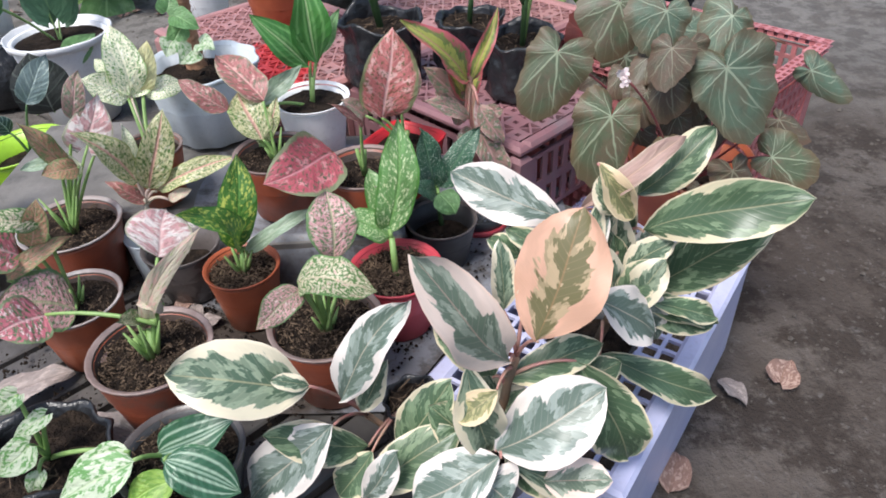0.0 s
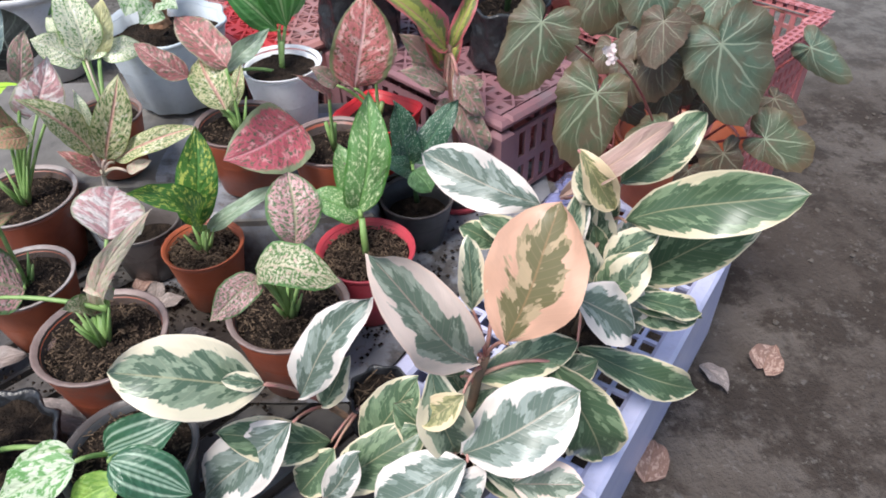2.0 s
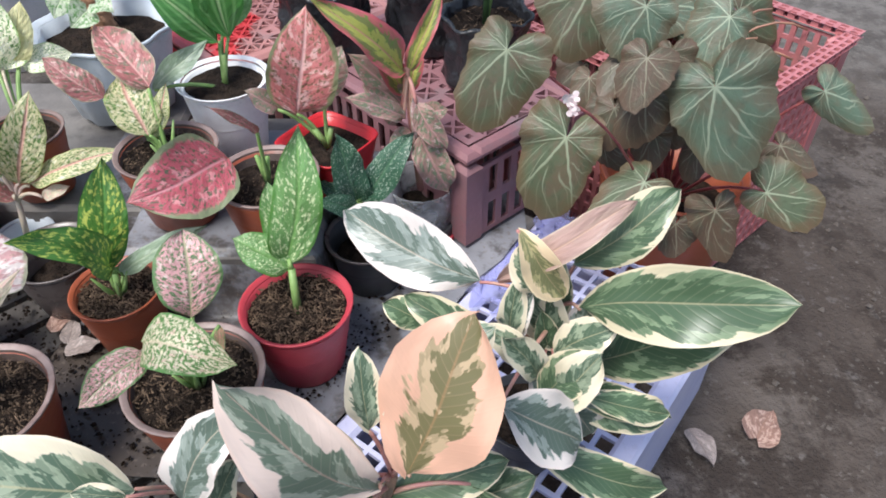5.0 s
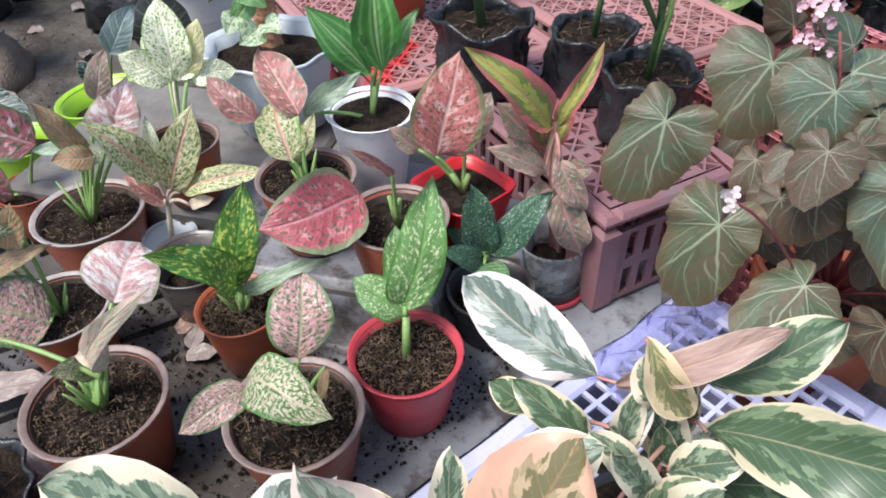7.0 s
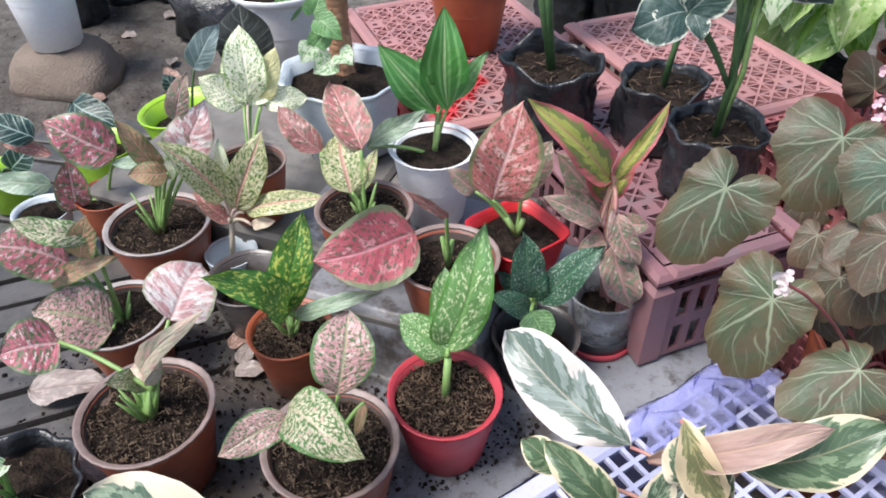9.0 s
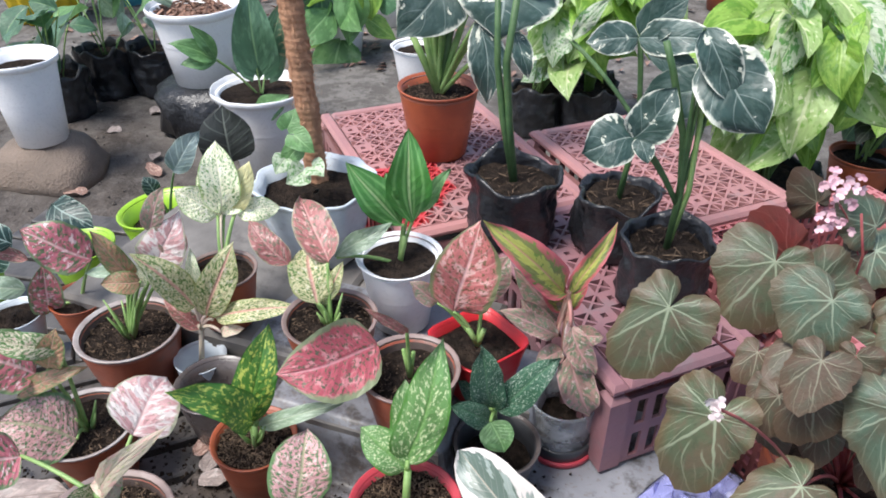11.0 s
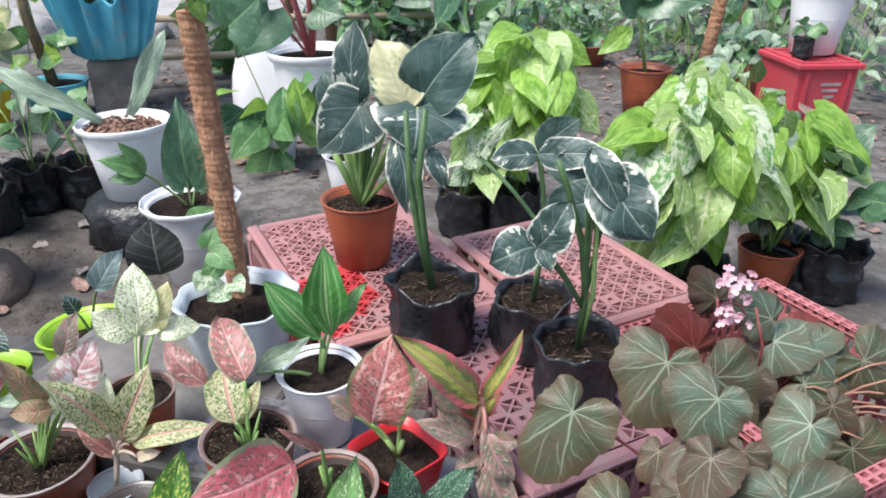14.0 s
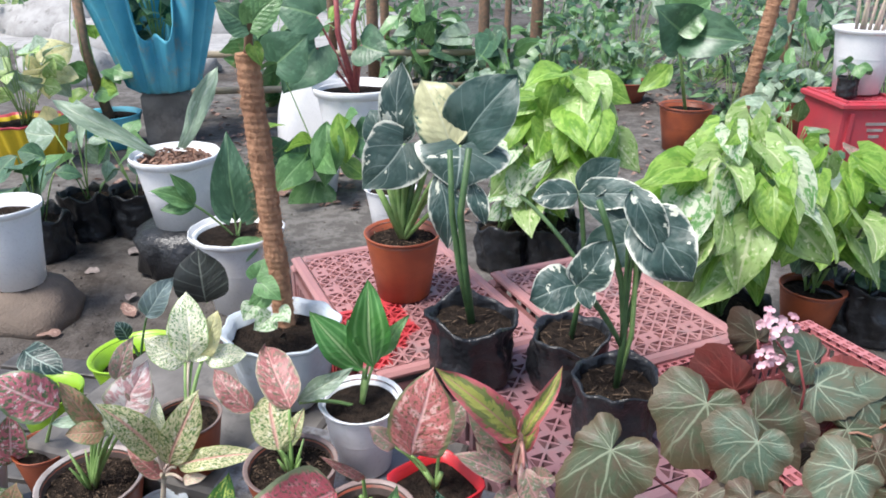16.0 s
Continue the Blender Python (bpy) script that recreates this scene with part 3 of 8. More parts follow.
def ground_surface():
    m = Tree("trodden_earth", 0.92, spec=0.2)
    p = m.place()
    c = m.mix((0.068, 0.055, 0.047), (0.112, 0.096, 0.085), m.step(m.noise(p, 2.6, 5.0, 0.65), 0.36, 0.66))
    c = m.mix(c, (0.040, 0.031, 0.026), m.math("MULTIPLY", m.step(m.noise(p, 5.0, 6.0, 0.75), 0.46, 0.58), 0.9))
    c = m.mix(c, (0.15, 0.137, 0.128), m.math("MULTIPLY", m.step(m.noise(p, 17.0, 4.0, 0.75), 0.58, 0.70), 0.6))
    c = m.mix(c, (0.17, 0.155, 0.142), m.math("MULTIPLY", m.step(m.noise(p, 60.0, 3.0, 0.7), 0.6, 0.74), 0.7))
    # Sunlight on the far earth, put into its colour as paler patches.
    sun_patches = m.math("MULTIPLY", m.step(m.noise(p, 0.9, 5.0, 0.65), 0.34, 0.54), 0.9)
    far = m.node("ShaderNodeSeparateXYZ")
    m.t.links.new(p, far.inputs[0])
    c = m.mix(c, m.mix((0.115, 0.107, 0.10), (0.20, 0.188, 0.176), m.step(m.noise(p, 11.0, 4.0, 0.7), 0.42, 0.6)), m.math("MULTIPLY", sun_patches, m.step(far.outputs[1], 1.2, 3.4)))
    m.colour(c)
    m.bump(m.math("ADD", m.noise(p, 14.0, 5.0, 0.65), m.math("MULTIPLY", m.noise(p, 90.0, 3.0), 0.4)), 0.8, 0.02)
    return m.mat


EARTH = ground_surface()


# ---- builders ----
def mesh_of(name, verts, faces, mat, uvs=None, smooth=True):
    me = bpy.data.meshes.new(name)
    me.from_pydata([tuple(v) for v in verts], [], faces)
    if uvs:
        layer = me.uv_layers.new(name="UVMap")
        for loop in me.loops:
            layer.data[loop.index].uv = uvs[loop.vertex_index]
    me.materials.append(mat)
    me.update()
    if smooth:
        me.polygons.foreach_set("use_smooth", [True] * len(me.polygons))
    return me


def part(name, me, parent, label=""):
    ob = new(name, me)
    ob.parent = parent
    if parent is not None:
        root = parent
        while root.parent:
            root = root.parent
        if root.type == "EMPTY" and ob.parent is root:
            ob.matrix_parent_inverse = root.matrix_basis.inverted()
    return tagged(ob, label=label)


def thing(name, x, y, z, label, category, group="", rz=0):
    ob = new(name)
    ob.empty_display_size = 0.02
    ob.matrix_basis = pose(x, y, z, 0, 0, rz)
    return tagged(ob, label=label, category=category, group=group)


def lathe(profile, mat, at, around=28, shape=None, tilt=(0, 0), close=False):
    """A turned body: profile of (radius, height) pairs about a vertical axis at the place; shape(angle, height) scales the radius."""
    verts, faces = [], []
    tx, ty = math.radians(tilt[0]), math.radians(tilt[1])
    for r, z in profile:
        for i in range(around):
            a = 2 * math.pi * i / around
            k = shape(a, z) if shape else 1
            x, y = r * k * math.cos(a), r * k * math.sin(a)
            verts.append((at[0] + x + z * math.tan(tx), at[1] + y + z * math.tan(ty), at[2] + z - x * math.sin(tx) - y * math.sin(ty)))
    n = len(profile)
    for j in range(n - 1):
        for i in range(around):
            k = (i + 1) % around
            faces.append((j * around + i, j * around + k, (j + 1) * around + k, (j + 1) * around + i))
    if close:
        faces.append(tuple(range(around))[::-1])
        faces.append(tuple((n - 1) * around + i for i in range(around)))
    return mesh_of("turned", verts, faces, mat)


def tube(points, radii, mat, sides=6, smooth=True):
    verts, faces = [], []
    pts = [Vector(p) for p in points]
    for j, p in enumerate(pts):
        d = (pts[min(j + 1, len(pts) - 1)] - pts[max(j - 1, 0)]).normalized()
        s = d.cross(Vector((0.3, 0.9, 0.1)))
        s.normalize()
        q = d.cross(s)
        r = radii if isinstance(radii, float) else radii[0] + (radii[1] - radii[0]) * j / (len(pts) - 1)
        for i in range(sides):
            a = 2 * math.pi * i / sides
            verts.append(p + s * (r * math.cos(a)) + q * (r * math.sin(a)))
    for j in range(len(pts) - 1):
        for i in range(sides):
            k = (i + 1) % sides
            faces.append((j * sides + i, j * sides + k, (j + 1) * sides + k, (j + 1) * sides + i))
    faces.append(tuple(range(sides))[::-1])
    faces.append(tuple((len(pts) - 1) * sides + i for i in range(sides)))
    return mesh_of("tube", verts, faces, mat, smooth=smooth)


def curve_points(a, b, lift, n=7):
    """A bowed line from a to b, which leaves a more upright and bends over by the lift."""
    a, b = Vector(a), Vector(b)
    out = []
    for i in range(n):
        t = i / (n - 1)
        p = a.lerp(b, t)
        p.z += lift * 4 * t * (1 - t)
        out.append(p)
    return out


OUTLINE = {
    "ovate": [(0, 0.0), (0.03, 0.36), (0.10, 0.72), (0.22, 0.95), (0.4, 1.0), (0.6, 0.94), (0.76, 0.74), (0.87, 0.46), (0.94, 0.20), (0.975, 0.07), (1, 0.0)],
    "elliptic": [(0, 0.0), (0.06, 0.30), (0.18, 0.66), (0.35, 0.93), (0.52, 1.0), (0.7, 0.92), (0.85, 0.68), (0.94, 0.38), (0.985, 0.1), (1, 0.0)],
    "lance": [(0, 0.0), (0.06, 0.28), (0.18, 0.66), (0.34, 0.95), (0.48, 1.0), (0.66, 0.80), (0.82, 0.48), (0.93, 0.2), (1, 0.0)],
    "strap": [(0, 0.35), (0.2, 0.7), (0.45, 1.0), (0.7, 0.95), (0.88, 0.6), (1, 0.0)],
    "heart": [(0, 0.30), (0.02, 0.55), (0.08, 0.84), (0.2, 1.0), (0.36, 0.96), (0.56, 0.74), (0.76, 0.42), (0.9, 0.16), (1, 0.0)],
    "arrow": [(0, 0.46), (0.03, 0.74), (0.1, 0.96), (0.2, 1.0), (0.32, 0.92), (0.5, 0.78), (0.7, 0.54), (0.88, 0.22), (1, 0.0)],
    "round": [(0, 0.55), (0.04, 0.76), (0.14, 0.93), (0.3, 1.0), (0.5, 0.96), (0.7, 0.82), (0.85, 0.58), (0.95, 0.28), (1, 0.0)],
}
LOBE = {"heart": 0.16, "arrow": 0.30, "round": 0.30}


def half_width(shape, s):
    pts = OUTLINE[shape]
    for (a, p), (b, q) in zip(pts, pts[1:]):
        if s <= b:
            k = (s - a) / (b - a)
            return p + (q - p) * k
    return 0.0


def leaf_mesh(base, tip, width, kind, shape="ovate", facing=(0, -0.7, 0.7), bend=0.06, fold=0.10, wave=0.02, seed=0, side_bend=0.0, rows=12, cols=8):
    """A blade from its base to its tip, with its upper side towards facing. Heart and arrow shapes reach back behind the base in two lobes."""
    base, tip = Vector(base), Vector(tip)
    axis = tip - base
    length = axis.length
    axis.normalize()
    n = Vector(facing)
    n = (n - axis * n.dot(axis)).normalized()
    side = axis.cross(n)
    lobe = LOBE.get(shape, 0.0)
    rnd = random.Random(seed)
    ph = [rnd.uniform(0, 6.28) for _ in range(4)]
    skew = rnd.uniform(-0.05, 0.05)
    twist, curl, lilt = rnd.uniform(-0.42, 0.42), rnd.uniform(-0.05, 0.22), rnd.uniform(-0.05, 0.05)
    rest, lean = n.copy(), side.copy()
    verts, faces, uvs = [], [], []
    for j in range(rows + 1):
        s = j / rows
        s = s * s * (3 - 2 * s) * 0.5 + s * 0.5
        turn = twist * (s - 0.35)
        n, side = rest * math.cos(turn) + lean * math.sin(turn), lean * math.cos(turn) - rest * math.sin(turn)
        h = half_width(shape, s) * width / 2
        for i in range(cols + 1):
            v = 2 * i / cols - 1
            av = abs(v)
            back = lobe * length * max(0, 1 - s * 1.8) * (av ** 1.2) * 1.15
            along = s * length - back
            ripple = wave * length * math.sin(s * 9 + ph[0] + v * 1.2) * av + 0.4 * wave * length * math.sin(s * 17 + ph[1]) * av * av
            up = bend * length * 4 * s * (1 - s) - 0.35 * bend * length * s * s + fold * av ** 1.3 * h * 1.2 + ripple - curl * h * av ** 3 + 0.010 * length * noise.noise((s * 5, v * 2.5, seed * 1.7))
            across = v * h * (1 + skew * (1 if v > 0 else -1)) + side_bend * length * s * s + 0.02 * length * math.sin(s * 5 + ph[2]) * (1 - s) + lilt * length * math.sin(math.pi * s)
            verts.append(base + axis * along + side * across + n * up)
            uvs.append((min(1, max(0, along / length + 0.0)) if not lobe else (along / length + lobe) / (1 + lobe), (v + 1) / 2))
    w = cols + 1
    for j in range(rows):
        for i in range(cols):
            faces.append((j * w + i, j * w + i + 1, (j + 1) * w + i + 1, (j + 1) * w + i))
    if lobe and kind.startswith("beg"):
        uvs = []
        for p in verts:
            d = p - base
            uvs.append((d.dot(axis) / length, d.dot(side) / max(width, 0.001) + 0.5))
    return mesh_of("leaf", verts, faces, LEAF[kind], uvs)


def palm_mesh(base, tip, width, kind, facing, bend=0.05, seed=0):
    """A round lop-sided leaf about its stalk, cleft behind, with a short point ahead and a finely toothed edge."""
    base, tip = Vector(base), Vector(tip)
    axis = tip - base
    length = axis.length
    axis.normalize()
    n = Vector(facing)
    n = (n - axis * n.dot(axis)).normalized()
    side = axis.cross(n)
    rnd = random.Random(seed)
    lop = rnd.choice((-1, 1)) * rnd.uniform(0.12, 0.28)
    ph = rnd.uniform(0, 6.28)
    rings, spokes = 7, 54
    verts, faces, uvs = [], [], []
    for j in range(rings + 1):
        r = j / rings
        for i in range(spokes + 1):
            f = i / spokes
            a = (2 * f - 1) * math.radians(168)
            k = 0.5 + 0.5 * math.cos(a)
            ahead = length * (0.62 + 0.38 * k ** 2.2)
            across = width / 2
            reach = 1 / math.sqrt((math.cos(a) / (ahead if math.cos(a) > 0 else length * 0.42)) ** 2 + (math.sin(a) / across) ** 2)
            reach *= 1 + lop * math.sin(a) + 0.035 * math.sin(a * 7 + ph) + (0.018 * (i % 2) if j == rings else 0)
            back = max(0.0, (abs(a) - math.radians(118)) / math.radians(50))
            if j == rings:
                reach *= 1 + 0.022 * math.sin(a * 23 + 2 * ph) + 0.05 * noise.noise((a * 3.0, seed, 0))
            reach *= 1 - 0.62 * back ** 2.2
            x, y = math.cos(a) * reach * r, math.sin(a) * reach * r
            up = -bend * length * r * r * 1.6 + 0.032 * length * r * math.sin(a * 7 + ph) * r + 0.07 * length * r * r * math.sin(a * 2 + ph)
            verts.append(base + axis * x + side * y + n * (up + 0.02 * length))
            uvs.append((r, f))
    w = spokes + 1
    for j in range(rings):
        for i in range(spokes):
            faces.append((j * w + i, (j + 1) * w + i, (j + 1) * w + i + 1, j * w + i + 1))
    return mesh_of("leaf", verts, faces, LEAF[kind], uvs)


COUNT = [0]


def leaf(plant, kind, base, tip, width, shape="ovate", root=None, stem="green", thick=0.003, lift=0.01, facing=None, bend=0.08, fold=0.22, wave=0.04, name="leaf"):
    """One leaf of a plant, with its stalk from the root to its base."""
    COUNT[0] += 1
    if facing is None:
        facing = (0.18, -0.62, 0.62)
    if shape == "round":
        me = palm_mesh(base, tip, width, kind, facing, bend, COUNT[0])
    else:
        me = leaf_mesh(base, tip, width, kind, shape, facing, bend, fold, wave, COUNT[0])
    ob = part(name, me, plant)
    if root is not None:
        part("stalk", tube(curve_points(root, base, lift), (thick * 1.25, thick * 0.8), STEM[stem]), plant)
    return ob


def bush(plant, root, centre, rx, rz, number, kinds, size, seed, shape="heart", stem="green", thick=0.003, top=0.25, droop=0.0, slim=1.0):
    """A loose crown of single leaves on stalks round a centre, seen-side out and drooping at the rim."""
    rnd = random.Random(seed)
    root, centre = Vector(root), Vector(centre)
    for i in range(number):
        a, h = rnd.uniform(0, 2 * math.pi), rnd.uniform(-1, 1)
        q = math.sqrt(max(0, 1 - h * h)) * rnd.uniform(0.45, 1.0)
        out = Vector((math.cos(a), math.sin(a), 0))
        base = centre + Vector((out.x * q * rx, out.y * q * rx * 0.85, h * rz * rnd.uniform(0.6, 1.0)))
        s = size * rnd.uniform(0.65, 1.25)
        way = (out * rnd.uniform(0.4, 1.0) + Vector((rnd.uniform(-0.5, 0.5), rnd.uniform(-0.9, 0.3), rnd.uniform(-1.0, 0.45 + top * h) - droop))).normalized()
        face = Vector((rnd.uniform(-0.8, 0.8), rnd.uniform(-1.0, 0.0), rnd.uniform(0.2, 1.0)))
        kind = kinds[int(rnd.random() * len(kinds))]
        COUNT[0] += 1
        me = leaf_mesh(base, base + way * s, s * rnd.uniform(0.68, 0.95) * slim, kind, shape, face, rnd.uniform(0.03, 0.14), rnd.uniform(0.08, 0.3), 0.025, COUNT[0], rnd.uniform(-0.1, 0.1), 8, 6)
        part("leaf", me, plant)
        if i % 2 == 0:
            foot = root + Vector((rnd.uniform(-0.02, 0.02), rnd.uniform(-0.02, 0.02), 0))
            part("stalk", tube(curve_points(foot, base, 0.02, 5), thick, STEM[stem], 5), plant)


def sheaths(plant, root, number, high, seed, stem="green"):
    """Short clasping leaf sheaths that fan out of the earth at the foot of a stem."""
    rnd, root = random.Random(seed), Vector(root)
    for i in range(number):
        a = 2 * math.pi * (i + rnd.uniform(-0.3, 0.3)) / number
        out = Vector((math.cos(a), math.sin(a), 0))
        h = high * rnd.uniform(0.6, 1.15)
        part("sheath", tube([root + out * 0.005, root + out * (0.009 + 0.12 * h) + Vector((0, 0, h * 0.5)), root + out * (0.011 + 0.27 * h) + Vector((0, 0, h))], (0.0048, 0.0012), STEM[stem], 6), plant)


def blossoms(plant, root, centre, rx, rz, number, size, mat):
    """A spray of small flowers, four cupped petals each, on one thin stalk."""
    rnd = random.Random(number)
    centre = Vector(centre)
    part("flower_stalk", tube(curve_points(root, centre, 0.03, 8), 0.0018, STEM["red"], 5), plant)
    for _ in range(number):
        c = centre + Vector((rnd.uniform(-rx, rx), rnd.uniform(-rx, rx) * 0.6, rnd.uniform(-rz, rz)))
        verts, faces = [], []
        spin = rnd.uniform(0, 6.28)
        n = Vector((rnd.uniform(-0.5, 0.5), -1, rnd.uniform(-0.2, 0.7))).normalized()
        s = n.cross(Vector((0, 0, 1))).normalized()
        q = n.cross(s)
        for k in range(4):
            a = spin + k * math.pi / 2
            l = size * (1.0 if k % 2 else 0.72)
            d, e = s * math.cos(a) + q * math.sin(a), -s * math.sin(a) + q * math.cos(a)
            i = len(verts)
            ring = [(0.0, 0.0), (0.3, 0.34), (0.62, 0.46), (0.9, 0.34), (1.0, 0.0), (0.9, -0.34), (0.62, -0.46), (0.3, -0.34)]
            verts += [c + d * l * p + e * l * w + n * l * 0.3 * p * p for p, w in ring]
            faces.append(tuple(range(i, i + 8)))
        part("flower", mesh_of("flower", verts, faces, mat), plant)


def scallop(n, depth, from_z=-1.0):
    return lambda a, z: 1 + (depth * math.cos(n * a) if z > from_z else 0)


def squarish(a, z):
    c, s = abs(math.cos(a + 0.6)), abs(math.sin(a + 0.6))
    return 0.86 / (c ** 6 + s ** 6) ** (1 / 6)


def crumple(seed, depth):
    off = Vector((seed * 7.3, seed * 3.1, 0))
    return lambda a, z: 1 + depth * noise.noise(Vector((math.cos(a) * 1.6, math.sin(a) * 1.6, z * 14)) + off) * 2 + depth * 0.6 * math.sin(a * 9 + z * 30 + seed)


def potted(name, label, category, x, y, z, wide, high, kind="terracotta", rim="", fill=0.86, taper=0.70, around=30, shape=None, lip=0.019, chips=0, tilt=(0, 0), soil=True, group=""):
    """A filled pot that stands at (x, y, z): body with thickness, a lip of its own, earth and husk chips in it."""
    ob = thing(name, x, y, z, label, category, group)
    r, t, at = wide / 2, wide * 0.022, (x, y, z)
    prof = [(r * taper * 0.9, 0.001), (r * taper, 0.004), (r * (taper + (0.96 - taper) * 0.5), high * 0.5), (r * 0.955, high * 0.9), (r * 0.96, high * 0.95), (r * 0.93 - t, high * 0.95), (r * 0.9 - t, high * 0.55)]
    body = part("pot", lathe(prof, POT[kind], at, around, shape, tilt), ob)
    b = wide * (0.013 if rim.startswith("rim") else lip)
    flare = 1.06 if kind == "white" else 1.0
    ruffle = scallop(11, 0.014) if kind == "white" and wide > 0.2 else shape
    part("rim", lathe([(r * 0.955, high - 1.8 * b), (r * flare ** 0.5, high - 1.5 * b), (r * 1.005 * flare, high - 0.2 * b), (r * 0.985 * flare, high), (r * 0.970 * flare, high - 0.1 * b), (r * 0.950 * flare - t, high - 1.6 * b)], POT[rim or kind], at, around, ruffle, tilt), body)
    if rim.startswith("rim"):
        # Inner wall from rim to earth, in a darker brown than the outside.
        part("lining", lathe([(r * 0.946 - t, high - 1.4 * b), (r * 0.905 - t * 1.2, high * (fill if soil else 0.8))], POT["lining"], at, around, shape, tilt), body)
    if soil:
        fz = high * fill
        rs = r * (taper + (0.97 - taper) * fill) - t * 0.8
        rnd = random.Random(int(abs(x) * 1000 + abs(y) * 77))
        off = Vector((x * 9, y * 9, 0))
        rings = [(rs * k, fz + 0.004 * (1 - k)) for k in (1.0, 0.86, 0.7, 0.54, 0.38, 0.22, 0.06)]
        me = lathe(rings, SOIL, at, 22, shape, tilt)
        for v in me.vertices:
            v.co.z += 0.012 * noise.noise(v.co * 55 + off) * (1 if v.index >= 22 else 0.3)
        part("soil", me, body)
        if chips:
            verts, faces = [], []
            for _ in range(chips * 5):
                a, q = rnd.uniform(0, 6.28), rs * math.sqrt(rnd.random()) * 0.94
                k = shape(a, fz) if shape else 1
                c = Vector((x + q * k * math.cos(a) + fz * math.tan(math.radians(tilt[0])), y + q * k * math.sin(a) + fz * math.tan(math.radians(tilt[1])), z + fz + 0.004 + rnd.uniform(0, 0.006)))
                d = Vector((rnd.uniform(-1, 1), rnd.uniform(-1, 1), rnd.uniform(-0.4, 0.5))).normalized()
                s = d.cross(Vector((0, 0, 1))).normalized()
                l, w = 0.0009 + 0.0065 * rnd.random() ** 5, rnd.uniform(0.0005, 0.0013)
                i = len(verts)
                verts += [c - d * l - s * w, c - d * l + s * w, c + d * l + s * w, c + d * l - s * w, c + Vector((0, 0, w * 1.6))]
                faces += [(i, i + 1, i + 4), (i + 1, i + 2, i + 4), (i + 2, i + 3, i + 4), (i + 3, i, i + 4)]
            tagged(part("husk", mesh_of("chips", verts, faces, CHIPS, smooth=False), body), kind="stuff")
    return ob


def bagged(name, label, category, x, y, z, wide, high, seed, fill=0.84, group=""):
    """A black poly bag used as a pot: a crumpled sleeve with a rolled, uneven mouth and earth inside."""
    ob = thing(name, x, y, z, label, category, group)
    r, at = wide / 2, (x, y, z)
    cr = crumple(seed, 0.06)
    prof = [(r * 0.78, 0.0), (r * 0.92, high * 0.04)] + [(r * (0.965 + 0.02 * math.sin(k * 2.1 + seed)), high * k / 12) for k in range(1, 11)] + [(r * 1.0, high * 0.92), (r * 1.05, high * 0.985), (r * 1.035, high * 1.02), (r * 0.98, high * 1.015), (r * 0.93, high * 0.95), (r * 0.90, high * 0.6)]
    me = lathe(prof, POT["bag"], at, 72, cr)
    for v in me.vertices:
        k = (v.co.z - z) / high
        d = Vector((v.co.x - x, v.co.y - y, 0)).normalized()
        v.co += d * r * (0.10 * noise.noise(v.co * 26 + Vector((seed, 0, 0))) + 0.05 * noise.noise(v.co * 70)) * min(1, k * 4)
    for v in me.vertices:
        k = (v.co.z - z) / high
        if k > 0.8:
            v.co.z += high * 0.20 * noise.noise(Vector((v.co.x * 16, v.co.y * 16, seed))) * (k - 0.8) / 0.2
    body = part("poly_bag", me, ob)
    rs, fz = r * 0.93, high * fill
    me = lathe([(rs * k, fz + 0.003 * (1 - k)) for k in (1.0, 0.82, 0.62, 0.42, 0.2, 0.05)], SOIL, at, 24, cr)
    off = Vector((x * 9, y * 9, 3))
    for v in me.vertices:
        v.co.z += 0.014 * noise.noise(v.co * 50 + off)
    part("soil", me, body)
    rnd = random.Random(seed)
    verts, faces = [], []
    for _ in range(34):
        a, q = rnd.uniform(0, 6.28), rs * math.sqrt(rnd.random()) * 0.88
        c = Vector((x + q * math.cos(a), y + q * math.sin(a), z + fz + 0.006))
        d = Vector((rnd.uniform(-1, 1), rnd.uniform(-1, 1), rnd.uniform(-0.2, 0.4))).normalized()
        s = d.cross(Vector((0, 0, 1))).normalized()
        l, w = rnd.uniform(0.004, 0.015), rnd.uniform(0.0005, 0.0012)
        i = len(verts)
        verts += [c - d * l - s * w, c - d * l + s * w, c + d * l + s * w, c + d * l - s * w, c + Vector((0, 0, w * 2))]
        faces += [(i, i + 1, i + 4), (i + 1, i + 2, i + 4), (i + 2, i + 3, i + 4), (i + 3, i, i + 4)]
    tagged(part("straw", mesh_of("straws", verts, faces, CHIPS, smooth=False), body), kind="stuff")
    return ob


def box_verts(verts, faces, m, sx, sy, sz, c=0.0):
    """Adds a box of that size, centred at the pose m, its edges cut by c."""
    i = len(verts)
    hx, hy, hz = sx / 2, sy / 2, sz / 2
    for z, k in ((-hz, c), (-hz + c, 0), (hz - c, 0), (hz, c)):
        for x, y in ((-hx + k, -hy + k), (hx - k, -hy + k), (hx - k, hy - k), (-hx + k, hy - k)):
            verts.append(m @ Vector((x, y, z)))
    for j in range(3):
        for q in range(4):
            w = (q + 1) % 4
            faces.append((i + j * 4 + q, i + j * 4 + w, i + j * 4 + 4 + w, i + j * 4 + 4 + q))
    faces.append((i + 3, i + 2, i + 1, i))
    faces.append((i + 12, i + 13, i + 14, i + 15))


def box_mesh(m, sx, sy, sz, mat, c=0.002):
    verts, faces = [], []
    box_verts(verts, faces, m, sx, sy, sz, c)
    return mesh_of("box", verts, faces, mat, smooth=False)


